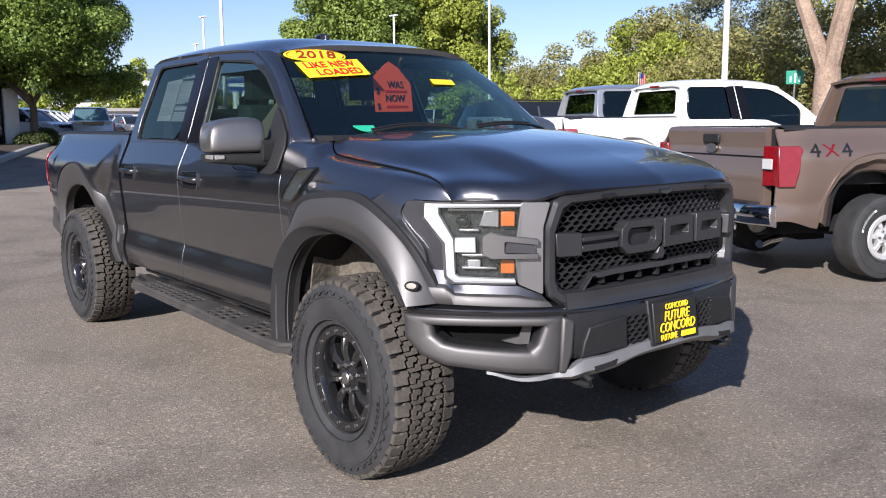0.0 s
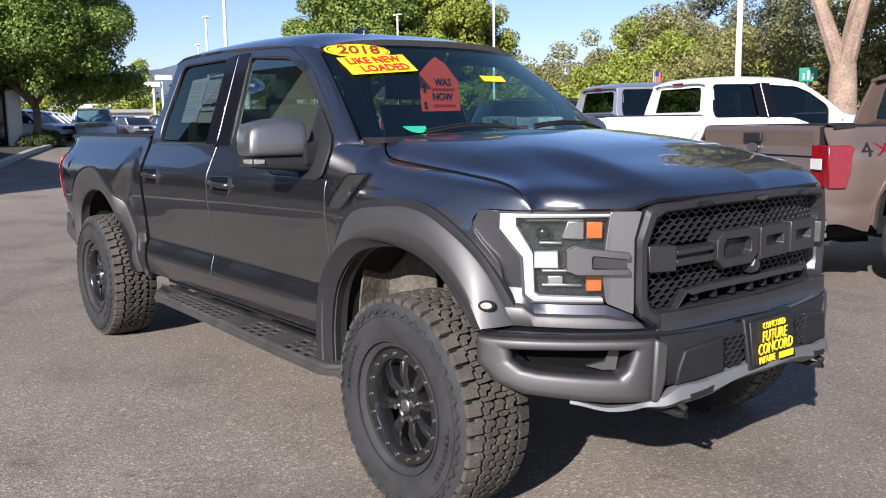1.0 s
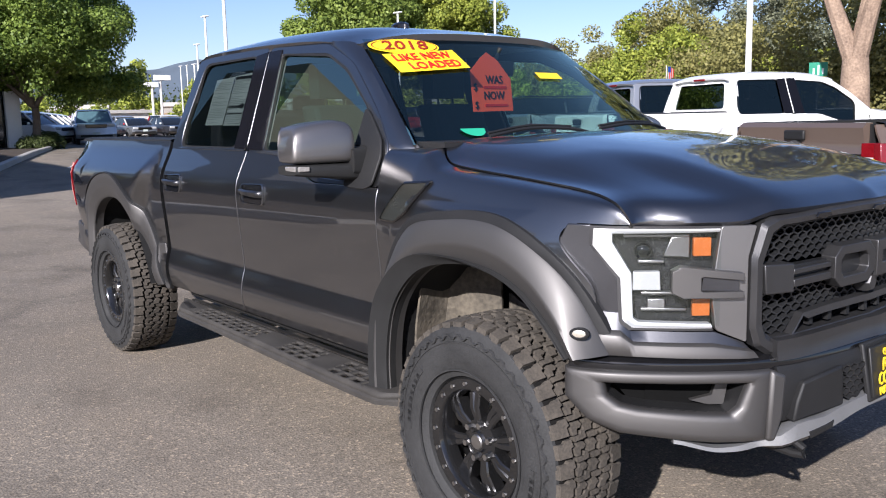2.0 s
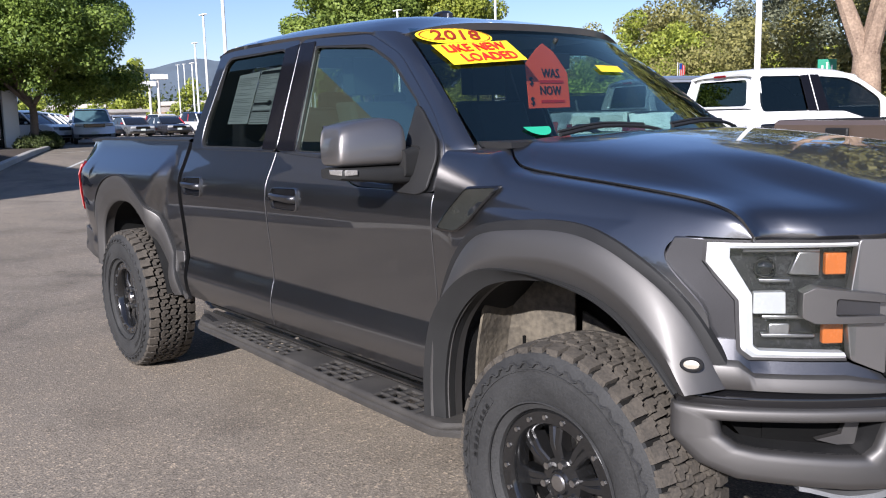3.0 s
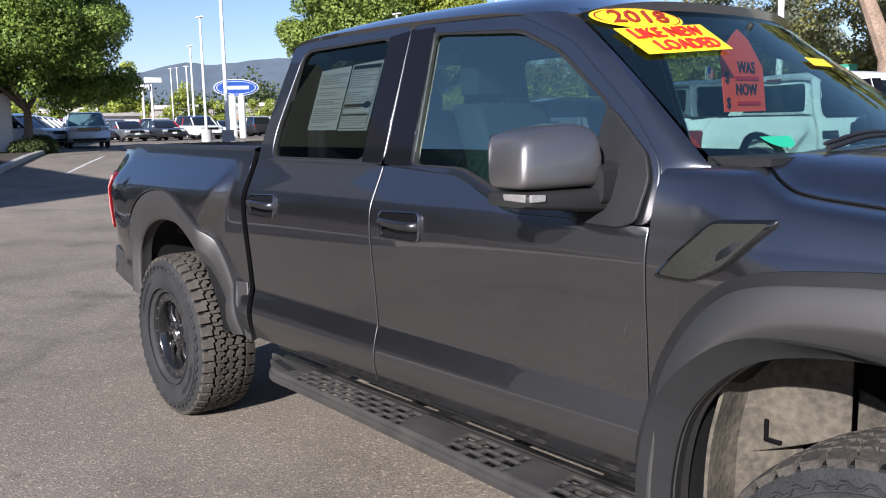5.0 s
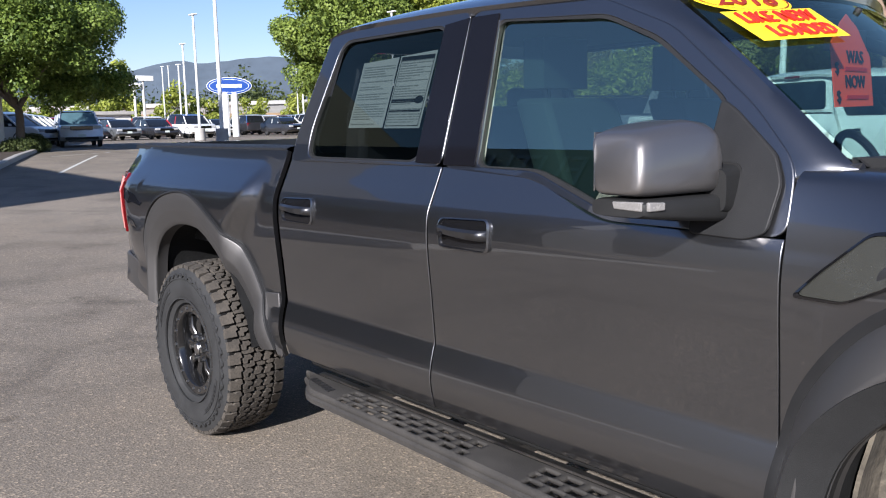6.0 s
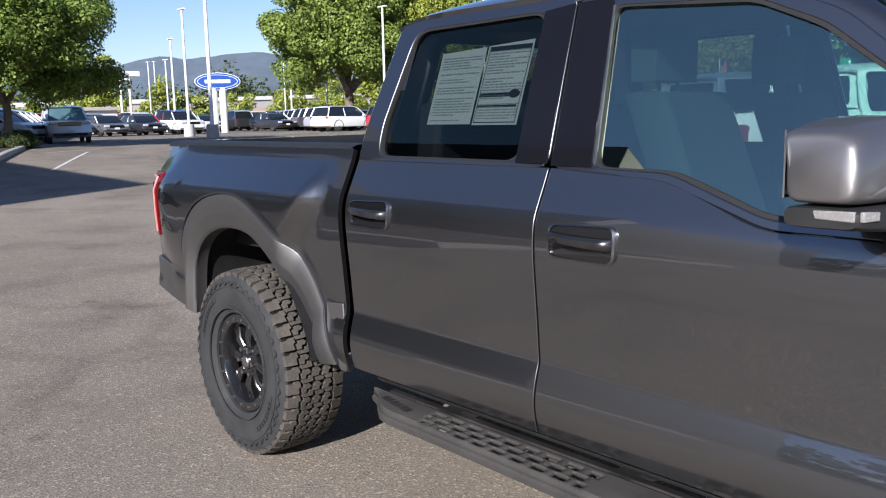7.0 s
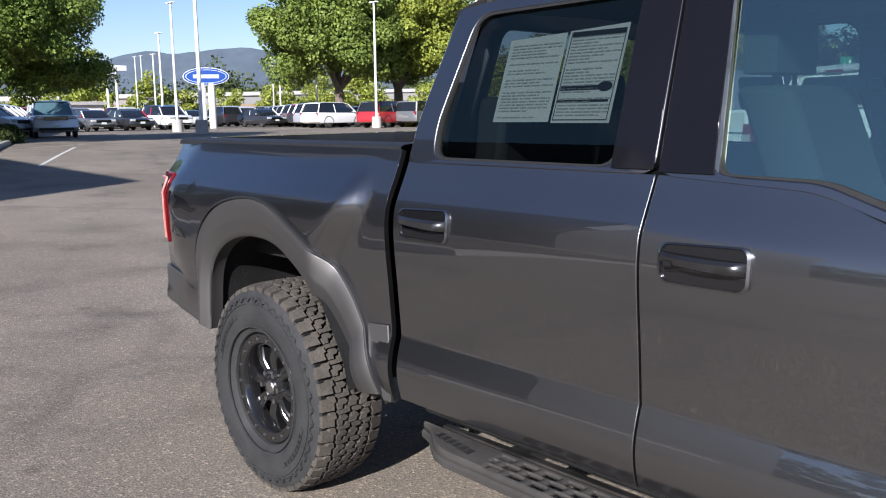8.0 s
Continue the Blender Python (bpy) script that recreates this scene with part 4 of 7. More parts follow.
def build_under(truck):
    u = Shape().box((-1.9, 0, 0.60), (5.3, 0.98, 0.22)).box((-2.0, -0.52, 0.52), (5.2, 0.09, 0.16)).box((-2.0, 0.52, 0.52), (5.2, 0.09, 0.16))
    part("chassis", u, LINER, truck, bevel=0.01)
    part("rear_axle", Shape().tube([(-WB, -0.9, HUB_Z), (-WB, 0.9, HUB_Z)], 0.06, 12).box((-WB, 0.1, HUB_Z), (0.3, 0.26, 0.28)), LINER, truck)
    part("front_axle", Shape().tube([(0, -0.9, HUB_Z), (0, 0.9, HUB_Z)], 0.05, 12).box((0.0, -0.68, 0.60), (0.10, 0.12, 0.36)).box((0, 0.68, 0.60), (0.10, 0.12, 0.36)), LINER, truck)


# ---- the grey pickup ----
def nose_patch(s0, s1, z0, z1, out, ns=24, nz=6, thick=0.02):
    """A curved sheet on the nose; z0, z1 and out may follow s."""
    def val(f, s):
        return f(s) if callable(f) else f
    P = []
    for i in range(ns + 1):
        s = lerp(s0, s1, i / ns)
        P.append([nose(s, lerp(val(z0, s), val(z1, s), j / nz), out(s, j / nz) if callable(out) else out) for j in range(nz + 1)])
    return Shape().panel(P, thick)


def nose_poly(pts, out, depth):
    """A raised plate whose outline is given in (s, z)."""
    front = [nose(s, z, out) for s, z in pts]
    back = [nose(s, z, out - depth) for s, z in pts]
    n = len(pts)
    return Shape().add(front + back, [tuple(range(n)), tuple(range(2 * n - 1, n - 1, -1))] + [(i, i + n, (i + 1) % n + n, (i + 1) % n) for i in range(n)])


def nose_band(outer, inner, out, depth, step=3, lift=0.0):
    """A raised strip between two outlines in (s, z) with as many corners, open at the ends."""
    s = Shape()
    rows = []
    for (a, b) in zip(outer, inner):
        rows.append([nose(a[0], a[1], out - depth), nose(a[0], a[1], out), nose((a[0] + b[0]) / 2, (a[1] + b[1]) / 2, out + lift), nose(b[0], b[1], out), nose(b[0], b[1], out - depth)])
    s.loft(rows, True, True)
    return s


def rounded_pairs(pts, r):
    return [(p.x, p.y) for p in rounded(pts, r, 4)]


def refine(pts, n=5):
    out = []
    for i in range(len(pts) - 1):
        for k in range(n):
            t = k / n
            out.append((lerp(pts[i][0], pts[i + 1][0], t), lerp(pts[i][1], pts[i + 1][1], t)))
    return out + [pts[-1]]


def hex_mesh(s0, s1, z0, z1, inside, out, period=0.062, a=0.006, b=0.019, depth=0.03, open_=0.80):
    """A honeycomb of flat, eye-shaped cells on the nose."""
    s = Shape()
    row = 0
    z = z0
    while z < z1:
        c = s0 + (period * 0.5 if row % 2 else 0)
        while c < s1:
            if inside(c, z):
                ring = [(c - period / 2, z - a), (c - period / 2, z + a), (c, z + b), (c + period / 2, z + a), (c + period / 2, z - a), (c, z - b)]
                hole = [(c + (p - c) * (open_ + 0.06), z + (q - z) * open_) for p, q in ring]
                back = [(c + (p - c) * 0.74, z + (q - z) * 0.66) for p, q in ring]
                n = 6
                s.add([nose(p, q, out) for p, q in ring] + [nose(p, q, out) for p, q in hole] + [nose(p, q, out - depth) for p, q in back],
                      [(i, (i + 1) % n, (i + 1) % n + n, i + n) for i in range(n)] + [(i + n, (i + 1) % n + n, (i + 1) % n + 2 * n, i + 2 * n) for i in range(n)])
            c += period
        z += a + b
        row += 1
    return s


def build_hood(truck):
    P = []
    for i in range(73):
        t = i / 72
        row = []
        for j in range(65):
            a = lerp(-1, 1, j / 64)
            u = abs(a)
            xs = lerp(-0.46, 0.532, t)
            ys, zs = seam(xs)
            fr = nose(u * 1.046, 1.2, 0.004)
            rear = -0.46 + 0.06 * (1 - u * u)
            y = lerp(u * 0.832, abs(fr.y), t) * (1 - smooth(0.4, 1, u)) + ys * u * smooth(0.4, 1, u)
            x = lerp(lerp(rear, fr.x, t), xs, smooth(0.86, 1.0, u))
            zc = knots([(0, 1.440), (0.12, 1.444), (0.35, 1.420), (0.6, 1.378), (0.8, 1.330), (0.90, 1.298), (0.955, 1.270), (0.985, 1.246), (1.0, 1.2235)], t)
            side = knots([(0.0, 1.0), (0.40, 0.98), (0.60, 0.90), (0.74, 0.80), (0.84, 0.64), (0.90, 0.44), (0.955, 0.12), (1.0, 0.0)], u)
            front = 1 - smooth(0.55, 0.74, u)
            z = lerp(zs - 0.0015, zc, lerp(side, front, smooth(0.45, 0.95, t)))
            row.append(Vector((x, math.copysign(y, a) if j != 32 else 0, z)))
        P.append(row)
    P.append([p + Vector((-0.004, 0, -0.004)) for p in P[-1]])
    P.append([p + Vector((-0.03 * (1 - smooth(0.8, 1.0, abs(p.y) / 0.94)), 0, -0.006)) for p in P[-1]])
    hood = part("hood", Shape().panel(P, -0.008), PAINT, truck, "dark grey domed hood", angle=50)
    # black heat vents let into the hood
    for sg in (-1, 1):
        v = Shape()
        for k in range(5):
            v.box((0.06 - 0.075 * k, sg * 0.235, 1.404 + 0.0095 * k), (0.052, 0.27, 0.012), Matrix.Rotation(radians(-4), 3, "Y"))
        part("hood_vent", v, BLACK, hood, "black slatted hood vent", bevel=0.003)
    return hood


def build_front(truck):
    # fenders
    def ztop(x):
        return seam(x)[1] - 0.0015 if x > -0.46 else 1.4045
    def zbot(x):
        return arch_bottom("front", x) if x > -0.60 else 0.47
    def xfront(z):
        return knots([(0.78, 0.452), (0.93, 0.452), (1.005, 0.435), (1.112, 0.342), (1.140, 0.328), (1.170, 0.336), (1.188, 0.365), (1.192, 0.385)], z)
    low = side_sheet(lambda z: -0.697, xfront, zbot, lambda x: 1.192, fender_y, 72, 52)
    brow = side_sheet(lambda z: -0.697, lambda z: 0.531, lambda x: 1.192, ztop, fender_y, 90, 24)
    fender = Shape().panel(low, 0.010)
    fender.panel(brow, 0.010)
    fenders = both("fender", fender, PAINT, truck)
    # side vent
    vent = [(-0.655, 1.128), (-0.60, 1.185), (-0.50, 1.275), (-0.345, 1.285), (-0.365, 1.262), (-0.45, 1.175), (-0.545, 1.128)]
    outline = [Vector(p) for p in rounded(vent, 0.02)]
    s = Shape()
    face = [Vector((p.x, -fender_y(p.x, p.y) - 0.012, p.y)) for p in outline]
    s.prism(face, (0, 0.03, 0))
    v = both("fender_vent", s, VENT_REFLECTION, fenders, "fender vent with its reflections painted grey")
    big = [Vector((-0.50, 1.205)) + (p - Vector((-0.50, 1.205))) * 1.10 for p in outline]
    rim = Shape().loft([[Vector((p.x, -fender_y(p.x, p.y) + 0.01, p.y)) for p in big], [Vector((p.x, -fender_y(p.x, p.y) - 0.012, p.y)) for p in big],
                        [Vector((p.x, -fender_y(p.x, p.y) - 0.016, p.y)) for p in outline]], True, False)
    both("vent_surround", rim, GLOSSBLACK, fenders)
    # marker lamp on the flare
    LAMP_AT = (0.448, -1.064, 0.868)
    n_ = Vector((0.50, -0.84, 0.20)).normalized()
    t_ = n_.cross(Vector((0, 0, 1))).normalized()
    b_ = t_.cross(n_)
    c_ = Vector(LAMP_AT)
    def disc(a, b, lift):
        return [c_ + n_ * lift + t_ * (a * math.cos(k * math.tau / 24)) + b_ * (b * math.sin(k * math.tau / 24)) for k in range(24)]
    lamp = both("marker_lamp", Shape().loft([disc(0.030, 0.019, -0.02), disc(0.030, 0.019, 0.003), disc(0.026, 0.015, 0.006), disc(0.022, 0.012, 0.003)], True, True), BLACK, truck, "small oval side marker lamp")
    both("marker_lens", Shape().loft([disc(0.021, 0.0115, 0.0), disc(0.020, 0.011, 0.005), disc(0.006, 0.003, 0.006)], True, True), BADGE, lamp)
    # backing of the nose: a black sheet painting the shade behind the grille
    part("nose_core", nose_patch(-1.0, 1.0, 0.60, 1.17, -0.10, 40, 4, 0.03), CAVITY_SHADE, truck)
    # grille surround
    outer = [(0.0, 1.222), (0.30, 1.218), (0.60, 1.205), (0.655, 1.188), (0.695, 1.09), (0.695, 0.875), (0.672, 0.815), (0.620, 0.786), (0.56, 0.772), (0.30, 0.772), (0.0, 0.772)]
    inner = [(0.0, 1.182), (0.30, 1.180), (0.555, 1.172), (0.598, 1.150), (0.640, 1.065), (0.636, 0.885), (0.618, 0.850), (0.585, 0.832), (0.53, 0.835), (0.30, 0.835), (0.0, 0.835)]
    o2, i2 = refine(outer, 6), refine(inner, 6)
    loop_o = o2 + [(-a, b) for a, b in reversed(o2[1:-1])]
    loop_i = i2 + [(-a, b) for a, b in reversed(i2[1:-1])]
    sur = Shape()
    rows = []
    for (a, b) in zip(loop_o, loop_i):
        rows.append([nose(*a, -0.05), nose(*a, 0.008), nose(lerp(a[0], b[0], 0.25), lerp(a[1], b[1], 0.25), 0.024), nose(lerp(a[0], b[0], 0.7), lerp(a[1], b[1], 0.7), 0.022), nose(*b, 0.004), nose(*b, -0.06)])
    rows.append(rows[0])
    sur.loft(rows, False, False)
    gr = part("grille", sur, LETTERGREY, truck, "dark grey grille surround")
    # honeycomb above and below the bar
    mesh_s = hex_mesh(-0.66, 0.66, 0.83, 1.19, lambda s_, z: abs(s_) < 0.632 and (1.056 < z < 1.178 or 0.850 < z < 0.982) and abs(s_) < 0.645 - max(0, z - 1.07) * 0.55 and not (z < 0.895 and abs(s_) < 0.44), -0.022, 0.052, 0.0046, 0.0156, 0.024, 0.80)
    part("grille_mesh", mesh_s, MESHGREY, gr, "dark honeycomb grille mesh", angle=0)
    # the bar with its block shapes
    bar = Shape()
    P = [[nose(lerp(-0.635, 0.635, i / 40), z, o) for z, o in ((0.985, -0.03), (0.985, 0.0), (1.050, 0.0), (1.050, -0.03))] for i in range(41)]
    bar.loft(P, True, True)
    part("grille_bar", bar, MESHGREY, gr)
    blocks = [[(0.644, 0.975), (0.654, 1.066), (0.518, 1.062), (0.515, 0.972)],
              [(-0.638, 0.975), (-0.648, 1.066), (-0.575, 1.062), (-0.572, 0.972)]]
    for b in blocks:
        part("grille_block", nose_poly(b, 0.028, 0.05), LETTERGREY, gr, "plain grey grille block", bevel=0.004)
    for z0, z1 in ((1.025, 1.043), (0.986, 1.011)):
        part("grille_block", nose_poly([(0.512, z0), (0.512, z1), (0.295, z1 + 0.003), (0.295, z0 + 0.003)], 0.024, 0.04), LETTERGREY, gr, bevel=0.003)
    octo_o = [(0.285, 0.990), (0.285, 1.058), (0.245, 1.090), (0.065, 1.092), (0.025, 1.060), (0.025, 0.990), (0.065, 0.958), (0.245, 0.956)]
    octo_i = [(0.245, 1.006), (0.245, 1.044), (0.226, 1.060), (0.086, 1.060), (0.066, 1.044), (0.066, 1.006), (0.086, 0.990), (0.226, 0.989)]
    rows = [[nose(*a, -0.02), nose(*a, 0.032), nose(*b, 0.032), nose(*b, -0.02)] for a, b in zip(octo_o, octo_i)]
    rows.append(rows[0])
    part("grille_block", Shape().loft(rows, False, False), LETTERGREY, gr, bevel=0.003)
    for sa, sb in ((0.008, -0.225), (-0.250, -0.475)):
        o = [(sa, 0.965), (sa, 1.088), (sb, 1.088), (sb, 0.965)]
        i_ = [(sa - 0.045, 1.010), (sa - 0.045, 1.050), (sb + 0.04, 1.050), (sb + 0.04, 1.010)]
        rows = [[nose(*a, -0.02), nose(*a, 0.030), nose(*b, 0.030), nose(*b, -0.02)] for a, b in zip(refine(o + o[:1], 5), refine(i_ + i_[:1], 5))]
        part("grille_block", Shape().loft(rows, False, False), LETTERGREY, gr, bevel=0.003)
    # camera stub, marker lamps and lower louvre
    part("grille_camera", Shape().loft([[Vector((0.955 + dx, -0.02 + r * math.cos(q * math.pi / 3), 0.945 + r * math.sin(q * math.pi / 3))) for q in range(6)] for dx, r in ((-0.06, 0.035), (0.0, 0.034), (0.012, 0.026))]), LETTERGREY, gr)
    for s_ in (0.36, 0.0, -0.36):
        part("clearance_lamp", nose_poly([(s_ + 0.05, 1.194), (s_ + 0.035, 1.207), (s_ - 0.035, 1.209), (s_ - 0.05, 1.197), (s_, 1.186)], 0.030, 0.02), GLOSSBLACK, gr, bevel=0.003)
    lou = [(0.50, 0.832), (0.435, 0.895), (0.30, 0.902), (0.0, 0.905), (-0.30, 0.902), (-0.435, 0.895), (-0.50, 0.832)]
    up = refine(lou, 5)
    rows = [[nose(a, b, -0.02), nose(a, b, 0.010), nose(a, b - 0.022 if abs(a) < 0.42 else b - 0.008, 0.012), nose(a, b - 0.022 if abs(a) < 0.42 else b - 0.008, -0.02)] for a, b in up]
    part("grille_louvre", Shape().loft(rows, True, True), LETTERGREY, gr)
    for s_ in [-0.36 + 0.12 * k for k in range(7)]:
        part("louvre_rib", nose_poly([(s_ - 0.012, 0.845), (s_ - 0.012, 0.885), (s_ + 0.012, 0.885), (s_ + 0.012, 0.845)], -0.006, 0.02), BLACK, gr)
    part("grille_lip", nose_patch(-0.60, 0.60, 0.772, 0.835, 0.012, 40, 3, 0.03), LETTERGREY, gr)
    # headlights
    for sg in (1, -1):
        def ns(pts):
            return [(sg * a, b) for a, b in pts]
        hl = part("headlight", nose_poly(ns(rounded_pairs([(1.19, 1.182), (0.775, 1.186), (0.80, 0.87), (1.055, 0.87), (1.085, 0.90), (1.085, 1.035)], 0.02)), -0.055, 0.05), LAMPGREY, truck, "headlight with bright C-shaped light guide")
        drl_o = refine([(0.785, 1.180), (1.165, 1.182), (1.168, 1.128), (1.083, 1.030), (1.076, 0.900), (1.045, 0.878), (0.808, 0.876)], 6)
        drl_i = refine([(0.785, 1.168), (1.108, 1.165), (1.108, 1.138), (1.050, 1.044), (1.044, 0.908), (1.028, 0.896), (0.812, 0.890)], 6)
        part("light_guide", nose_band([(sg * a, b) for a, b in drl_o], [(sg * a, b) for a, b in drl_i], -0.006, 0.03, lift=0.006), DRL, hl, "white C-shaped light guide")
        trim_o = [(a + 0.010 * (a > 0.83), b + (0.006 if b > 1.1 else -0.006 if b < 0.9 else 0)) for a, b in drl_o]
        part("lamp_trim", nose_band([(sg * a, b) for a, b in trim_o], [(sg * a, b) for a, b in drl_o], 0.000, 0.04), LETTERGREY, hl)
        for z0, z1 in ((1.094, 1.150), (0.912, 0.966)):
            part("amber_reflector", nose_poly(ns([(0.812, z0), (0.812, z1), (0.866, z1), (0.866, z0)]), -0.016, 0.02), AMBER, hl, "amber side reflector", bevel=0.003)
        part("reflector_bowl", nose_poly(ns([(0.955, 1.092), (0.930, 1.152), (0.872, 1.152), (0.872, 1.086)]), -0.034, 0.02), STEEL, hl, "bright lamp reflector", bevel=0.004)
        part("reflector_bowl", nose_poly(ns([(1.000, 0.926), (1.000, 0.962), (0.945, 0.964), (0.945, 0.924)]), -0.034, 0.02), STEEL, hl, "bright lamp reflector", bevel=0.004)
        for s_, z_, r_ in ((1.015, 1.110, 0.024),):
            c = nose(sg * s_, z_, -0.045)
            n_ = (nose(sg * s_, z_, 0.0) - c).normalized()
            t_ = n_.cross(Vector((0, 0, 1))).normalized()
            rings = [[c + n_ * d + (t_ * math.cos(q * math.tau / 20) + Vector((0, 0, 1)) * math.sin(q * math.tau / 20)) * r for q in range(20)] for d, r in ((-0.005, r_ * 1.15), (0.014, r_ * 1.15), (0.014, r_), (0.022, r_ * 0.75), (0.026, r_ * 0.3))]
            part("projector", Shape().loft(rings), GLOSSBLACK, hl, "round headlight projector")
        for z_, s_a, s_b in ((1.150, 0.875, 1.075), (1.072, 0.95, 1.03), (0.975, 0.88, 1.02), (0.925, 0.88, 1.02)):
            part("reflector_strip", nose_poly(ns([(s_a, z_), (s_a, z_ + 0.010), (s_b, z_ + 0.010), (s_b, z_)]), -0.030, 0.02), STEEL, hl, bevel=0.003)
        part("reflector_block", nose_poly(ns([(1.045, 1.048), (0.965, 1.050), (0.962, 0.992), (1.046, 0.992)]), -0.012, 0.03), WHITELENS, hl, "white faceted reflector", bevel=0.003)
        lens = [[nose(sg * lerp(0.79, knots([(0.885, 1.066), (1.03, 1.070), (1.135, 1.150), (1.175, 1.150)], z_), k / 12), z_, 0.006) for z_ in (0.885, 0.95, 1.03, 1.08, 1.135, 1.175)] for k in range(13)]
        part("lamp_lens", Shape().grid(lens), LENS, hl)
        # grey bracket that reaches over the lamp from the grille side
        br_o = refine([(0.728, 1.048), (0.905, 1.070), (0.935, 1.055), (0.935, 0.992), (0.905, 0.976), (0.728, 0.974)], 4)
        br_i = refine([(0.728, 1.026), (0.845, 1.040), (0.852, 1.036), (0.852, 0.998), (0.845, 0.994), (0.728, 0.994)], 4)
        part("lamp_bracket", nose_band([(sg * a, b) for a, b in br_o], [(sg * a, b) for a, b in br_i], 0.032, 0.05), SATIN, hl, "grey C-shaped lamp bracket", bevel=0.003)
        part("bracket_inset", nose_poly(ns([(0.74, 0.994), (0.74, 1.026), (0.845, 1.038), (0.852, 0.998)]), 0.022, 0.03), NOTCH, hl)
        # panels that frame the lamp
        part("lamp_panel", nose_poly(ns(rounded_pairs([(0.79, 1.186), (0.668, 1.184), (0.702, 1.09), (0.700, 0.83), (0.80, 0.872), (0.815, 0.99)], 0.01)), 0.004, 0.03), SILVER, truck, "bright grey panel beside the grille", bevel=0.004)
        part("lamp_notch", nose_poly(ns([(1.285, 1.138), (1.256, 1.1895), (1.172, 1.1895), (1.176, 1.126), (1.091, 1.028), (1.083, 0.915), (1.19, 0.918), (1.19, 0.98), (1.275, 1.105)]), -0.012, 0.03), NOTCH, truck, "glossy charcoal panel beside the headlight", bevel=0.004)
        low = refine([(1.20, 0.795), (1.15, 0.925), (1.08, 0.922), (1.05, 0.868), (0.80, 0.864), (0.705, 0.828)], 5)
        low2 = refine([(1.20, 0.793), (1.14, 0.794), (1.08, 0.793), (1.03, 0.792), (0.82, 0.786), (0.66, 0.782)], 5)
        def at(a, b, f, o):
            return nose(sg * lerp(a[0], b[0], f), lerp(a[1], b[1], f), o)
        part("lamp_sill", Shape().loft([[at(a, b, 0.40, -0.03), at(a, b, 0.40, 0.006), at(a, b, 0.50, 0.019), at(a, b, 0.52, 0.021), at(a, b, 0.96, 0.022), at(a, b, 1.0, 0.016), at(a, b, 1.0, -0.03)] for a, b in zip(low, low2)], True, True), SATIN, truck, "satin grey ledge below the headlight", angle=60)
        part("sill_strip", Shape().loft([[at(a, b, 0.0, -0.03), at(a, b, 0.0, -0.008), at(a, b, 0.41, 0.004), at(a, b, 0.41, -0.03)] for a, b in zip(low, low2)], True, True), NOTCH, truck, "glossy charcoal strip below the headlight")
    # bumper
    part("bumper_ledge", Shape().loft([[nose(s_, 0.792, -0.03), nose(s_, 0.790, 0.004), nose(s_, 0.776, 0.026), nose(s_, 0.762, 0.030), nose(s_, 0.735, 0.020), nose(s_, 0.735, -0.03)]
                                       for s_ in [lerp(-1.23, 1.23, k / 60) for k in range(61)]], True, True), GLOSSBLACK, truck, "glossy black bumper step")
    for sg in (1, -1):
        wo = refine([(1.245, 0.750), (1.245, 0.655), (1.175, 0.590), (1.08, 0.555), (0.80, 0.528), (0.635, 0.524), (0.622, 0.640), (0.622, 0.748), (0.80, 0.752), (1.10, 0.752), (1.245, 0.750)], 6)
        wi = refine([(1.125, 0.712), (1.115, 0.672), (1.075, 0.645), (1.02, 0.635), (0.82, 0.620), (0.762, 0.618), (0.735, 0.640), (0.708, 0.712), (0.80, 0.714), (1.00, 0.714), (1.125, 0.712)], 6)
        rows = [[nose(sg * a[0], a[1], -0.03), nose(sg * a[0], a[1], 0.024), nose(sg * lerp(a[0], b[0], 0.05), lerp(a[1], b[1], 0.05), 0.033), nose(sg * lerp(a[0], b[0], 0.14), lerp(a[1], b[1], 0.14), 0.040), nose(sg * lerp(a[0], b[0], 0.30), lerp(a[1], b[1], 0.30), 0.043), nose(sg * lerp(a[0], b[0], 0.74), lerp(a[1], b[1], 0.74), 0.043),
                 nose(sg * lerp(a[0], b[0], 0.88), lerp(a[1], b[1], 0.88), 0.040), nose(sg * lerp(a[0], b[0], 0.96), lerp(a[1], b[1], 0.96), 0.033), nose(sg * b[0], b[1], 0.022), nose(sg * b[0], b[1], 0.004)] for a, b in zip(wo, wi)]
        w = part("bumper_wing", Shape().loft(rows, False, False), SATIN, truck, "satin grey bumper corner with air opening", angle=55)
        part("opening_liner", Shape().loft([[nose(sg * b[0], b[1], 0.012), nose(sg * b[0], b[1], -0.07)] for b in wi], False, False), BLACK, w)
        # black plate that stands for the shade in the opening
        part("air_opening", nose_poly([(sg * a, b) for a, b in ((1.14, 0.72), (0.69, 0.722), (0.74, 0.61), (1.04, 0.62))], -0.065, 0.03), CAVITY_SHADE, w)
        part("opening_bracket", nose_poly([(sg * a, b) for a, b in ((0.775, 0.70), (0.735, 0.70), (0.75, 0.625), (0.80, 0.625), (0.86, 0.64), (0.79, 0.655))], -0.045, 0.02), SATIN, w)
        ce = [(0.628, 0.748), (0.566, 0.728), (0.575, 0.60), (0.605, 0.522), (0.640, 0.524)]
        part("bumper_edge", nose_poly([(sg * a, b) for a, b in ce], 0.046, 0.08), SATIN, w, bevel=0.012)
        part("bumper_panel", nose_poly([(sg * a, b) for a, b in ((0.505, 0.700), (0.30, 0.722), (0.29, 0.590), (0.545, 0.578), (0.53, 0.64))], 0.056, 0.06), BLACK, truck, "black bumper pad", bevel=0.008)
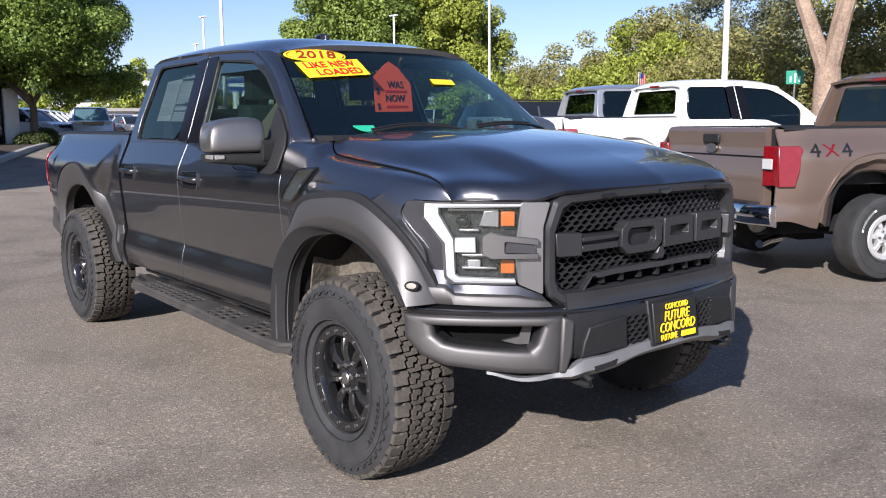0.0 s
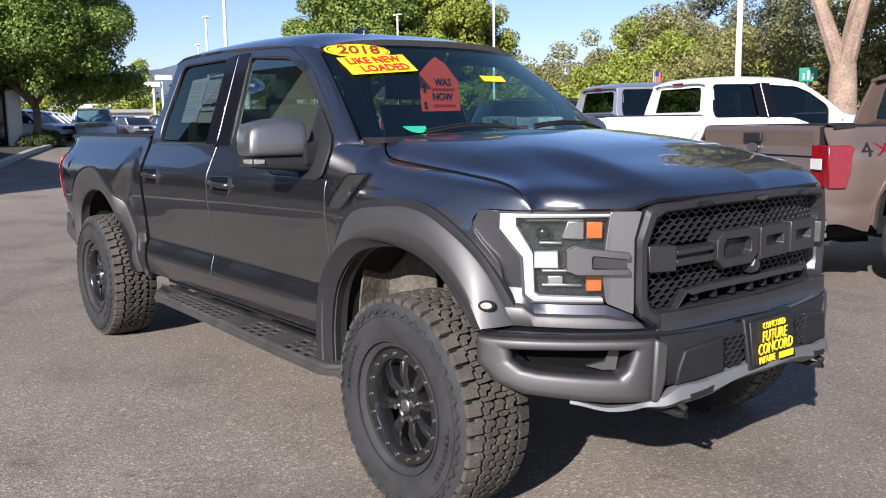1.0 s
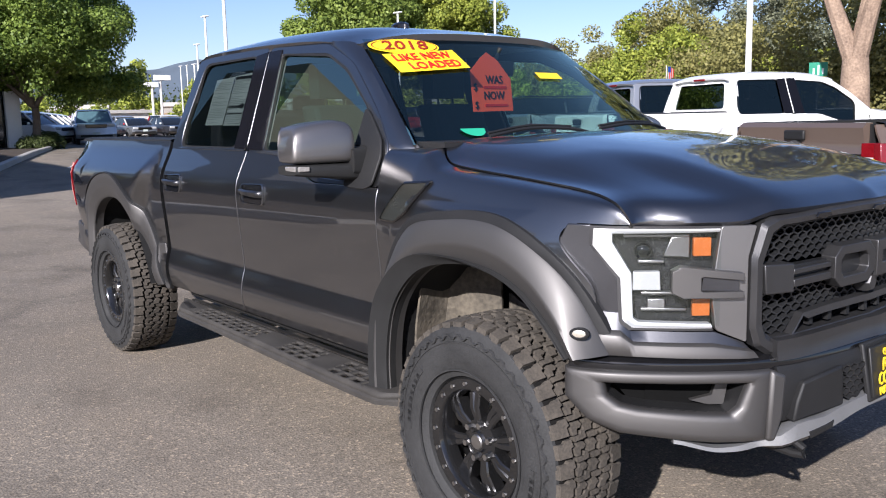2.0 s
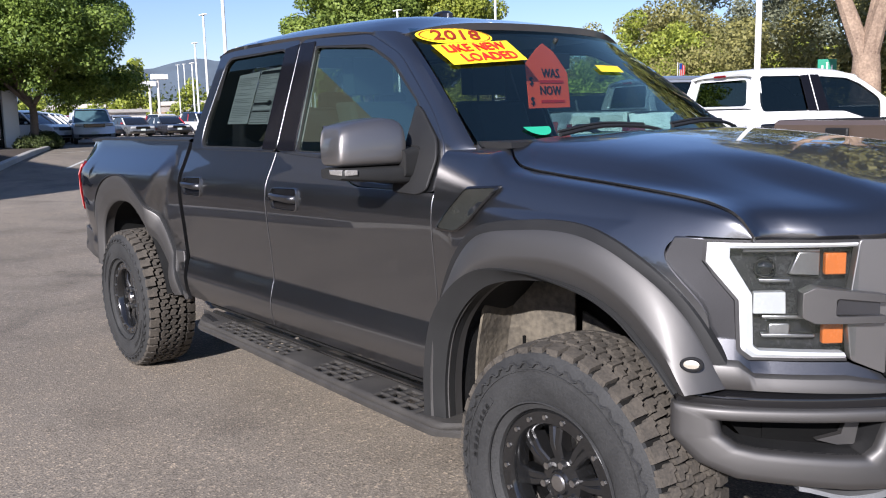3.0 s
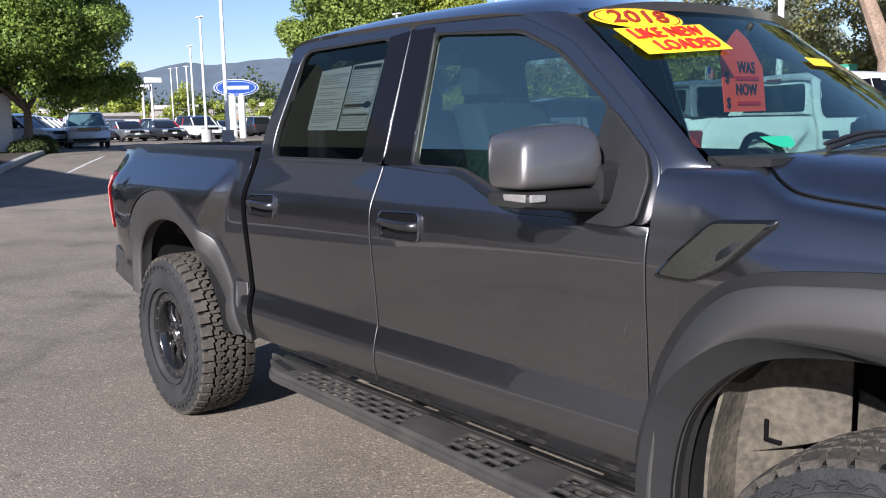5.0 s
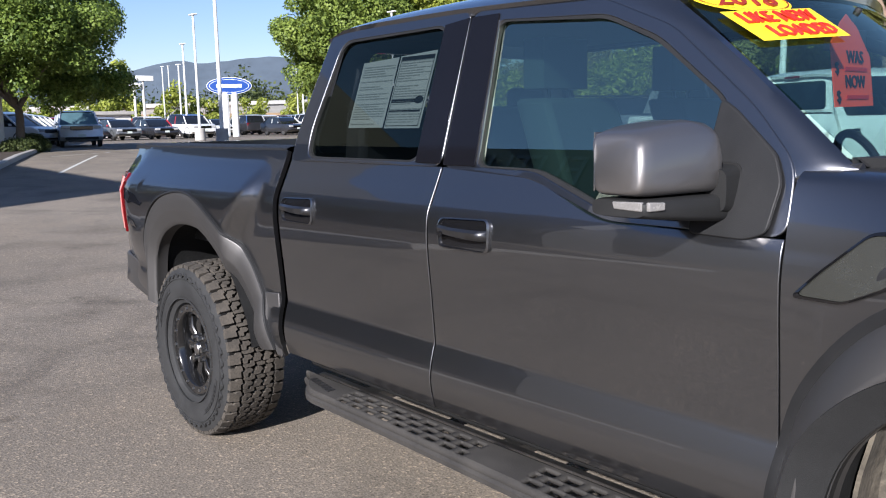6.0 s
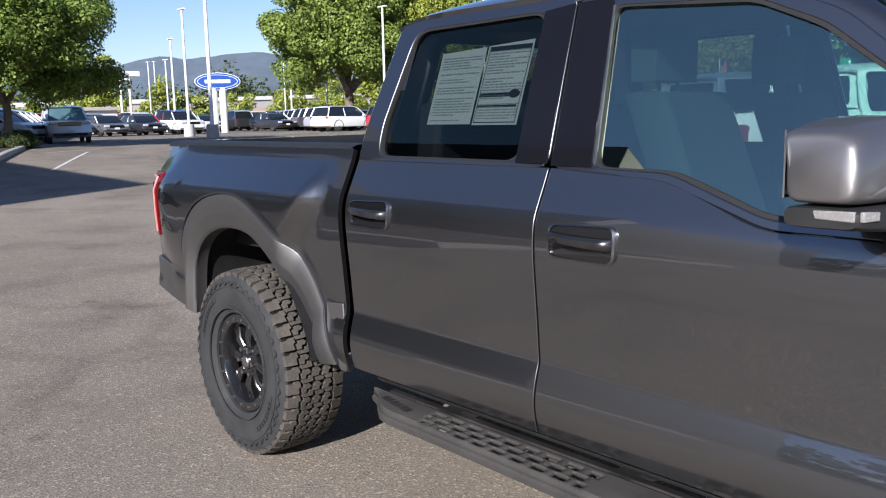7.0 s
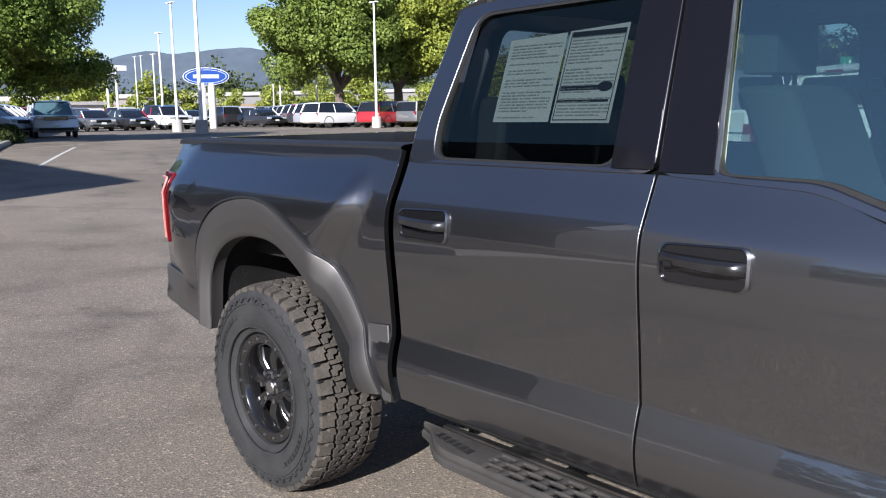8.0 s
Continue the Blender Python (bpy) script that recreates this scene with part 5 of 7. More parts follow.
        part("tow_hook", Shape().tube([nose(sg * 0.53, 0.50, -0.02) + Vector((q[0], 0, q[1])) for q in ((-0.05, 0.02), (0.05, 0.005), (0.085, -0.01), (0.085, -0.03), (0.05, -0.035), (-0.05, -0.03))], 0.014, 8), BLACK, truck, "black tow hook")
    part("bumper_centre", Shape().loft([[nose(s_, 0.752, -0.03), nose(s_, 0.752, 0.030), nose(s_, 0.735, 0.040), nose(s_, 0.60, 0.030), nose(s_, 0.57, 0.014), nose(s_, 0.57, -0.03)]
                                        for s_ in [lerp(-0.60, 0.60, k / 40) for k in range(41)]], True, True), BLACK, truck, "black front bumper centre")
    for sg in (1, -1):
        part("bumper_mesh", hex_mesh(-0.285, 0.30, 0.60, 0.735, lambda s_, z, sg=sg: 0.185 < sg * s_ < 0.30 and 0.60 < z < 0.72, 0.058, 0.044, 0.004, 0.014), MESHGREY, truck, "honeycomb bumper mesh", angle=0)
    # skid plate
    def sk_top(s_):
        return knots([(0.0, 0.612), (0.20, 0.602), (0.34, 0.588), (0.40, 0.578), (0.54, 0.574), (0.60, 0.535), (0.78, 0.505), (0.92, 0.533)], abs(s_))
    def sk_bot(s_):
        return knots([(0.0, 0.545), (0.22, 0.536), (0.34, 0.512), (0.50, 0.500), (0.60, 0.490), (0.78, 0.484), (0.92, 0.515)], abs(s_))
    rows = []
    for k in range(73):
        s_ = lerp(-0.92, 0.92, k / 72)
        o = 0.052 * (1 - smooth(0.55, 0.66, abs(s_))) + 0.012
        rows.append([nose(s_, sk_top(s_), o - 0.03), nose(s_, sk_top(s_), o), nose(s_, lerp(sk_top(s_), sk_bot(s_), 0.6), o + 0.004), nose(s_, sk_bot(s_), o - 0.03), nose(s_, sk_bot(s_) - 0.012, o - 0.16), nose(s_, sk_bot(s_) + 0.01, o - 0.16)])
    part("skid_plate", Shape().loft(rows, True, True), SKID, truck, "scuffed pale grey skid plate")
    for sg in (1, -1):
        part("skid_slot", nose_poly([(sg * a, b) for a, b in ((0.49, 0.545), (0.40, 0.553), (0.36, 0.560), (0.37, 0.535), (0.48, 0.520))], 0.069, 0.02), BLACK, truck, bevel=0.003)
    # dealer plate
    pl = part("dealer_plate", Shape().box((0.995, 0, 0.672), (0.012, 0.315, 0.165), Matrix.Rotation(radians(-6), 3, "Y")), BLACKINK, truck, "black dealer plate with yellow lettering", bevel=0.004)
    part("plate_holder", Shape().box((0.984, 0, 0.672), (0.02, 0.345, 0.19), Matrix.Rotation(radians(-6), 3, "Y")), BLACK, pl, bevel=0.006)
    def plate_at(u, v, h):
        return Vector((1.008 + h - 0.105 * v, u, 0.672 + v))
    for words, size, v, sq, sl in (("CONCORD", 0.034, 0.058, 0.95, 0.1), ("FUTURE", 0.058, 0.018, 0.88, 0.22), ("CONCORD", 0.058, -0.026, 0.86, 0.22), ("FUTURE", 0.036, -0.065, 0.95, 0.0)):
        du = -0.065 if v < -0.05 else 0.0
        part("plate_lettering", bent_text(words, size, lambda a, b, h, v=v, du=du: plate_at(a + du, b + v, h), YELLOW, sq, sl), YELLOW, pl, "yellow plate lettering")
    part("plate_bar", Shape().box((1.0155, 0.075, 0.607), (0.004, 0.10, 0.024)), YELLOW, pl)


def build_mirrors(truck):
    for sg in (-1, 1):
        def m(x, y, z):
            return Vector((x, sg * y, z))

        def squared(cx, cz, hx, hz, n=32, power=0.34):
            out = []
            for q in range(n):
                a = q * math.tau / n
                ca, sa = math.cos(a), math.sin(a)
                out.append((cx + hx * math.copysign(abs(ca) ** power, ca), cz + hz * math.copysign(abs(sa) ** power, sa)))
            return out
        # cap: a squared shell, its top falling towards the outer end
        rings = []
        for t, grow in ((0.0, 0.90), (0.03, 0.96), (0.10, 1.0), (0.3, 1.0), (0.5, 1.0), (0.7, 1.0), (0.86, 0.985), (0.95, 0.95), (0.985, 0.89), (1.0, 0.80)):
            y = lerp(0.985, 1.250, t)
            top = 1.524 - 0.030 * t * t - 0.012 * (1 - smooth(0, 0.25, t))
            cz, hz = (top + 1.345) / 2, (top - 1.345) / 2 * grow
            hx = (0.085 - 0.008 * t) * grow
            ring = []
            for x, z in squared(lerp(-0.945, -0.978, t), cz, hx, hz):
                up = max(0.0, (z - cz) / hz)
                ring.append(m(x - 0.030 * up * up, y - 0.026 * up ** 2 * t, z))
            rings.append(ring)
        mirror = part("door_mirror", Shape().loft(rings), MIRRORCAP, truck, "grey door mirror with black lower shell", angle=60)
        # lower shell, deepest at the arm
        rings = []
        for t, grow in ((0.0, 0.92), (0.04, 1.0), (0.25, 1.0), (0.5, 1.0), (0.75, 1.0), (0.93, 0.97), (1.0, 0.86)):
            y = lerp(0.945, 1.246, t)
            low = lerp(1.268, 1.298, t)
            rings.append([m(x, y, z) for x, z in squared(lerp(-0.935, -0.976, t), (low + 1.343) / 2, 0.086 * grow, (1.343 - low) / 2 * grow, 24, 0.42)])
        part("mirror_shell", Shape().loft(rings), TRIMBLACK, mirror, "black mirror lower shell", angle=60)
        rings = [[m(x, y, z) for x, z in squared(-0.905, zc, 0.062, hz, 20, 0.4)] for y, zc, hz in ((0.900, 1.345, 0.072), (0.930, 1.345, 0.068), (0.965, 1.348, 0.058), (1.005, 1.350, 0.052))]
        arm = part("mirror_arm", Shape().loft(rings), TRIMBLACK, mirror, "black folding mirror arm", angle=60)
        part("arm_joint", Shape().loft([[m(x, y, z) for x, z in squared(-0.905, 1.346, 0.0655, 0.071, 20, 0.4)] for y in (0.938, 0.941)]), BLACK, arm)
        part("signal_lens", Shape().prism([m(-0.905, 1.238, 1.338), m(-0.905, 1.238, 1.316), m(-0.985, 1.238, 1.318), m(-0.990, 1.238, 1.336)], (0, sg * 0.011, 0))
             .prism([m(-0.900, 1.240, 1.338), m(-0.900, 1.240, 1.316), m(-0.887, 1.196, 1.317), m(-0.887, 1.196, 1.336)], (0.010, 0, 0)), SIGNAL, mirror, "clear turn signal strip", bevel=0.003)
        part("mirror_glass", Shape().box(m(-1.066, 1.115, 1.425), (0.004, 0.21, 0.14)), CHROME, mirror)
        sail = [(-0.945, 1.572), (-0.90, 1.545), (-0.765, 1.435), (-0.735, 1.37), (-0.745, 1.255), (-0.80, 1.235), (-0.955, 1.240)]
        so = [Vector(p) for p in rounded(sail, 0.02)]
        s = Shape().prism([m(p.x, knots([(1.24, 0.985), (1.37, 0.938), (1.58, 0.862)], p.y), p.y) for p in so], (0, sg * 0.012, 0))
        part("mirror_sail", s, BLACK, truck, "textured black mirror base", bevel=0.004)


def build_handles(doors):
    for key, xc, zc in (("front_door", -1.785, 1.168), ("rear_door", -2.825, 1.178)):
        for k, sg in ((0, -1), (1, 1)):
            door = doors[key][k]
            def at(x, z, o):
                return Vector((x, sg * (side_y(x, z) + o), z))
            o = [Vector(p) for p in rounded([(xc - 0.125, zc - 0.056), (xc - 0.125, zc + 0.044), (xc + 0.125, zc + 0.052), (xc + 0.125, zc - 0.056)], 0.028)]
            i_ = [Vector((xc, zc)) + (p - Vector((xc, zc))) * 0.94 for p in o]
            ring = Shape().loft([[at(p.x, p.y, -0.002) for p in o], [at(p.x, p.y, 0.009) for p in o], [at(p.x, p.y, 0.012) for p in i_], [at(p.x, p.y, 0.002) for p in i_]], True, False)
            part("handle_bezel", ring, PAINT, door, "body-coloured handle surround")
            # shallow black sheet: paints the shade of a body-coloured dish
            cup = Shape().loft([[at(xc + (p.x - xc) * q, zc + (p.y - zc) * q, 0.0035) for p in i_] for q in (1.0, 0.6, 0.2)], True, True)
            part("handle_cup", cup, GLOSSBLACK, door, "black sheet painting the handle recess's shade")
            rows = []
            for q in range(13):
                t = q / 12
                x = lerp(xc - 0.118, xc + 0.118, t)
                lift = 0.014 + 0.032 * math.sin(math.pi * min(1, max(0, t))) ** 0.5
                z0 = zc + 0.004 + 0.010 * (0.5 - t)
                h = lerp(0.013, 0.018, t)
                rows.append([at(x, z0 - h, lift - 0.012), at(x, z0 - h * 0.7, lift), at(x, z0 + h * 0.5, lift + 0.004), at(x, z0 + h, lift - 0.008), at(x, z0, lift - 0.018)])
            part("door_handle", Shape().loft(rows), HANDLE, door, "body-coloured pull handle", angle=60)
            if key == "front_door":
                part("lock_button", Shape().box(at(xc - 0.075, zc - 0.002, 0.040), (0.022, 0.006, 0.012)), GLOSSBLACK, door)


def build_steps(truck):
    for sg in (-1, 1):
        xs = [lerp(-2.90, -0.43, i / 190) for i in range(191)]
        ny = 22
        def edge(x):
            o = lerp(1.085, 1.130, smooth(-2.6, -0.6, x))
            return o - 0.13 * (1 - smooth(-2.90, -2.60, x)) ** 1.6 - 0.10 * smooth(-0.58, -0.43, x) ** 1.5
        P = [[Vector((x, sg * lerp(0.950, edge(x), j / ny), 0.462 - 0.006 * (j / ny) - 0.022 * smooth(0.93, 1.0, j / ny))) for j in range(ny + 1)] for x in xs]
        groups = ((-2.50, -1.72), (-1.46, -1.16), (-0.98, -0.68))
        def hole(i, j):
            x = xs[i]
            for a, b in groups:
                if a <= x <= b:
                    for r, (j0, j1) in enumerate(((3, 8), (9, 14), (15, 20))):
                        if j0 <= j < j1:
                            u = ((x - a) + 0.040 * r) % 0.091
                            return u < 0.060
            return False
        top = Shape().grid(P, hole)
        st = part("running_board", top, STEPBLACK, truck, "black textured running board with slots")
        so = st.modifiers.new("plate", "SOLIDIFY")
        so.thickness, so.offset = 0.014, -1 if sg < 0 else 1
        rim = [[P[i][ny] + Vector((0, 0, 0.0)), P[i][ny] + Vector((0, sg * 0.010, -0.008)), P[i][ny] + Vector((0, sg * 0.008, -0.026)), P[i][ny] + Vector((0, -sg * 0.015, -0.032)), P[i][ny] + Vector((0, -sg * 0.03, -0.01))] for i in range(0, 191, 5)]
        part("step_edge", Shape().loft(rim, True, True), STEPBLACK, st)
        br = Shape()
        for x in (-2.5, -1.7, -0.9):
            br.box((x, sg * 0.86, 0.43), (0.08, 0.30, 0.04))
        br.box((-1.67, sg * 0.922, 0.456), (2.3, 0.026, 0.012))
        part("step_bracket", br, STEEL, st, "bare metal step bracket")
        for k in range(6):
            part("step_mark", Shape().box((-2.76 + 0.034 * k, sg * (1.0 + 0.006 * k), 0.4605), (0.022, 0.034, 0.004)), LETTERGREY, st)
        # mud-caked shield behind the front tyre
        mudf = []
        for k in range(13):
            t = k / 12
            x, z = knots([(0, -0.555), (0.5, -0.545), (1, -0.50)], t), lerp(0.46, 0.90, t)
            mudf.append([Vector((x + 0.012 * math.sin(14 * y) + 0.12 * smooth(0.80, 0.66, y), sg * y, z)) for y in (0.945, 0.90, 0.86, 0.82, 0.78, 0.74, 0.70, 0.66)])
        part("splash_shield", Shape().panel(mudf, 0.01), MUD, truck, "mud-caked splash shield")
        wall = [[Vector((x, sg * (0.66 + 0.10 * smooth(-0.05, -0.45, x)), z)) for z in [lerp(lerp(0.61, 0.715, (x + 0.53) / 0.26), 0.93, q / 6) for q in range(7)]]
                for x in [lerp(-0.53, -0.27, q / 8) for q in range(9)]]
        part("inner_panel", Shape().panel(wall, 0.016), MUD, truck, "dusty inner fender panel", bevel=0.003)
        deep = [[Vector((x, sg * 0.675, z)) for z in [lerp(0.60, lerp(0.83, 0.76, (x + 0.27) / 0.20), q / 5) for q in range(6)]] for x in [lerp(-0.275, -0.07, q / 6) for q in range(7)]]
        part("inner_bracket", Shape().panel(deep, 0.012), MUD, truck, "dusty suspension bracket panel", bevel=0.003)
        part("panel_slot", Shape().box((-0.475, sg * 0.764, 0.690), (0.012, 0.012, 0.062)).box((-0.455, sg * 0.764, 0.664), (0.05, 0.012, 0.012)), CAVITY_SHADE, truck, bevel=0.004)


def build_stickers(ws):
    def on(y0, z0, turn=0.0, lift=0.006):
        c, s_ = math.cos(turn), math.sin(turn)
        def f(u, v, h=0.0):
            y, z = y0 + u * c - v * s_ * 0.9, z0 + (u * s_ + v * c) * 0.62
            return windshield_at(y, z) + Vector((lift + h, 0, lift + h))
        return f
    f = on(-0.545, 1.842)
    g0 = on(-0.545, 1.842, 0.0, 0.0085)
    oval = Shape()
    rings = [[f(0.168 * r * math.cos(k * math.tau / 40), 0.060 * r * math.sin(k * math.tau / 40)) for k in range(40)] for r in (1.0, 0.5, 0.02)]
    oval.loft(rings, True, False)
    part("year_sticker", oval, YELLOW, ws, "yellow oval year sticker")
    rim = Shape().loft([[g0(q * math.cos(k * math.tau / 40) * 0.157, q * math.sin(k * math.tau / 40) * 0.053) for k in range(40)] for q in (1.0, 0.965)], True, False)
    part("sticker_rim", rim, YEARINK, ws, "thin brown sticker outline", angle=0)
    g = on(-0.545, 1.842, 0.0, 0.009)
    part("year_mark", bent_text("2018", 0.096, lambda u, v, h: g(u, v, h), YEARINK, 1.15, 0.25), YEARINK, ws, "red year figures")
    b = on(-0.500, 1.768, 0.10, 0.008)
    part("banner_sticker", Shape().grid([[b(lerp(-0.185, 0.185, i / 12), v) for v in (-0.070, 0.0, 0.070)] for i in range(13)]), YELLOW, ws, "yellow banner sticker")
    b2 = on(-0.500, 1.768, 0.10, 0.011)
    part("banner_lettering", bent_text("LIKE NEW", 0.072, lambda u, v, h: b2(u - 0.01, v + 0.030, h), REDINK, 0.92), REDINK, ws, "red banner lettering")
    part("banner_lettering", bent_text("LOADED", 0.072, lambda u, v, h: b2(u + 0.015, v - 0.036, h), REDINK, 0.95), REDINK, ws, "red banner lettering")
    y = on(0.185, 1.705, 0.0, 0.006)
    part("small_sticker", Shape().grid([[y(lerp(-0.095, 0.095, i / 4), v) for v in (-0.024, 0.024)] for i in range(5)]), YELLOW, ws, "small yellow sticker")
    gr = on(-0.585, 1.443, 0.0, 0.006)
    half = [gr(0.058 * math.cos(math.pi * k / 14), 0.050 * math.sin(math.pi * k / 14) * -1 + 0.040) for k in range(15)]
    part("green_sticker", Shape().add(half, [tuple(range(15))]), GREEN, ws, "green half-round sticker", angle=0)
    # orange price card hung behind the glass
    x = -0.945
    card = [(-0.225, 1.545), (0.055, 1.548), (0.055, 1.700), (-0.03, 1.79), (-0.10, 1.825), (-0.145, 1.80), (-0.225, 1.735)]
    c = part("price_card", Shape().prism([(x - 0.12 * (z - 1.545), y_, z) for y_, z in card], (-0.003, 0, 0)), ORANGE, ws, "orange price card hung from the mirror")
    def cf(u, v, h):
        return Vector((x + 0.003 + h - 0.12 * v, u - 0.085, 1.545 + v))
    part("card_lettering", bent_text("WAS", 0.055, lambda u, v, h: cf(u + 0.02, v + 0.150, h), BLACKINK), BLACKINK, ws, "black card lettering")
    part("card_lettering", bent_text("NOW", 0.055, lambda u, v, h: cf(u + 0.01, v + 0.075, h), BLACKINK), BLACKINK, ws, "black card lettering")
    for v in (0.115, 0.030):
        part("card_lettering", bent_text("$", 0.05, lambda u, w, h, v=v: cf(u - 0.115, w + v, h), BLACKINK), BLACKINK, ws)
        part("card_bar", Shape().box(cf(0.02, v, 0.001), (0.002, 0.16, 0.012)), REDINK, ws)
    # wipers and cowl
    for pts in ([(-0.40, -0.66, 1.445), (-0.395, -0.42, 1.470), (-0.385, -0.16, 1.462), (-0.37, -0.02, 1.435)], [(-0.42, 0.08, 1.46), (-0.43, 0.3, 1.475), (-0.47, 0.55, 1.468), (-0.50, 0.70, 1.445)]):
        part("wiper", Shape().tube(spline([Vector(p) + Vector((0.01, 0, 0.0)) for p in pts], 6), 0.008, 6).tube(spline([Vector(p) + Vector((0.0, 0, 0.011)) for p in pts[:3]], 5), 0.006, 6), BLACK, ws, "black wiper arm")


def across(p):
    """The body's middle lies a hand's width nearer than y = 0, and its nose is flatter than the plan it is drawn on."""
    mid = -0.055
    y = p[1]
    yy = y if y < -0.65 else y + 2 * mid if y > 0.65 else mid + y * (0.65 + mid) / 0.65
    back = lerp(0.075, 0.11, smooth(0.74, 0.80, p[2])) * smooth(0.25, 0.70, p[0]) * max(0.0, 1 - (y / 0.68) ** 2)
    return Vector((p[0] - back, yy, p[2]))


def settle(ob, done):
    for child in ob.children:
        if child.matrix_basis != Matrix.Identity(4):
            child.location = across(child.location)
            continue
        if child.data not in done:
            done.add(child.data)
            for v in child.data.vertices:
                v.co = across(v.co)
        settle(child, done)


def build_grey_pickup():
    truck = thing("pickup_truck", "dark grey off-road crew cab pickup with satin flares, parked", "pickup truck")
    doors, ws = build_cab(truck, PAINT, CLEAR, PRIVACY, True)
    build_bed(truck, PAINT, True)
    build_front(truck)
    build_hood(truck)
    build_flares(truck, SATIN, 1.088, True)
    build_under(truck)
    build_mirrors(truck)
    build_handles(doors)
    build_steps(truck)
    build_stickers(ws)
    place_wheels(truck, HUB_Z + 0.006, 0.315, 1.142, RIM, True, True)
    # cowl panel, antenna, rear bumper
    part("cowl", Shape().loft([[Vector((-0.44 + 0.05 * (1 - (y / 0.85) ** 2), y, 1.405)), Vector((-0.44 + 0.05 * (1 - (y / 0.85) ** 2), y, 1.425)), Vector((-0.62 + 0.15 * (1 - (y / 0.85) ** 2), y, 1.428)), Vector((-0.62 + 0.15 * (1 - (y / 0.85) ** 2), y, 1.395))]
                               for y in [lerp(-0.85, 0.85, k / 24) for k in range(25)]]), BLACK, truck, "black cowl panel")
    fin = Shape().loft([[Vector((-1.59 + 0.075 * r * math.cos(q * math.tau / 16), -0.165 + 0.035 * r * math.sin(q * math.tau / 16), z + 0.012)) for q in range(16)] for z, r in ((1.975, 1.0), (1.995, 0.95), (2.008, 0.6), (2.012, 0.1))])
    part("roof_antenna", fin, GLOSSBLACK, truck, "small black roof antenna")
    rb = [[Vector((x, y, z)) for x, z in ((-4.84, 0.66), (-4.99, 0.68), (-5.01, 0.75), (-4.99, 0.80), (-4.84, 0.80))] for y in (-0.80, 0.80)]
    rbp = Shape().loft(rb)
    for sg in (-1, 1):
        rbp.loft([[Vector((-4.99, sg * 0.80, z)), Vector((-4.90, sg * 0.98, z)), Vector((-4.70, sg * 1.015, z)), Vector((-4.50, sg * 1.0, lerp(0.56, 0.70, (z - 0.62) / 0.16))), Vector((-4.55, sg * 0.93, lerp(0.56, 0.70, (z - 0.62) / 0.16))), Vector((-4.84, sg * 0.80, z))] for z in (0.60, 0.66, 0.74, 0.79)])
    part("rear_bumper", rbp, SATIN, truck, bevel=0.012)
    both("bed_corner", Shape().prism([(x, -(side_y(x, z) + 0.001), z) for x, z in ((-3.165, 0.780), (-3.14, 0.68), (-3.098, 0.535), (-3.085, 0.500), (-3.045, 0.500), (-3.045, 0.790))], (0, -0.009, 0)), SATIN, truck, "satin grey plate below the bed front", bevel=0.004)
    for pts in (((-4.66, 1.13), (-4.64, 1.19), (-4.56, 1.175), (-4.47, 1.16), (-4.42, 1.125), (-4.36, 1.12), (-4.40, 1.10), (-4.50, 1.115), (-4.58, 1.105)), ((-4.66, 0.985), (-4.62, 1.03), (-4.54, 1.01), (-4.50, 0.97), (-4.58, 0.975))):
        both("side_graphic", Shape().prism([(x, -(side_y(x, z) + 0.001), z) for x, z in pts], (0, -0.002, 0)), GLOSSBLACK, truck, "glossy black bed side graphic")
    # papers inside the rear door window
    def pp(x, z, d=0.0):
        return Vector((x, -(glass_y(z) - 0.022 + d), z))

    def bar(shape, x0, z0, x1, z1):
        shape.add([pp(x0, z0, 0.002), pp(x1, z0, 0.002), pp(x1, z1, 0.002), pp(x0, z1, 0.002)], [(0, 1, 2, 3)])
    g = random.Random(8)
    for x0, x1, z0, z1, form in ((-2.645, -2.412, 1.508, 1.766, False), (-2.402, -2.185, 1.505, 1.778, True)):
        sheet = Shape().add([pp(x0, z0), pp(x1, z0), pp(x1 - 0.004, z1 + 0.010), pp(x0 - 0.004, z1)], [(0, 1, 2, 3)])
        pg = part("window_notice", sheet, PAPER, truck, "pale printed notice behind the window", angle=0)
        ink = Shape()
        z = z1 - 0.022
        while z > z0 + 0.012:
            x = x0 + 0.014
            end = x1 - (0.014 if g.random() < 0.6 else g.uniform(0.04, 0.13))
            while x < end:
                w = min(g.uniform(0.010, 0.045), end - x)
                bar(ink, x, z, x + w, z + 0.0036)
                x += w + 0.005
            z -= 0.0095 if g.random() < 0.8 else 0.020
        part("notice_bars", ink, PAPERINK, pg, angle=0)
        if form:
            heads = Shape()
            bar(heads, x0 + 0.010, z1 - 0.020, x1 - 0.012, z1 - 0.004)
            bar(heads, x0 + 0.010, z0 + 0.095, x1 - 0.055, z0 + 0.108)
            bar(heads, x0 + 0.010, z0 + 0.060, x1 - 0.020, z0 + 0.067)
            for a, b in ((x0 + 0.006, x0 + 0.0085), (x1 - 0.0125, x1 - 0.010)):
                bar(heads, a, z0 + 0.008, b, z1 - 0.004)
            bar(heads, x0 + 0.006, z0 + 0.008, x1 - 0.010, z0 + 0.0105)
            seal = [pp(x1 - 0.042 + 0.026 * math.cos(k * math.tau / 20), z0 + 0.104 + 0.014 * math.sin(k * math.tau / 20), 0.0025) for k in range(20)]
            heads.add(seal, [tuple(range(20))])
            part("notice_heading", heads, BLACKINK, pg, "dark printed headings and frame", angle=0)
    settle(truck, set())
    return truck


build_grey_pickup()


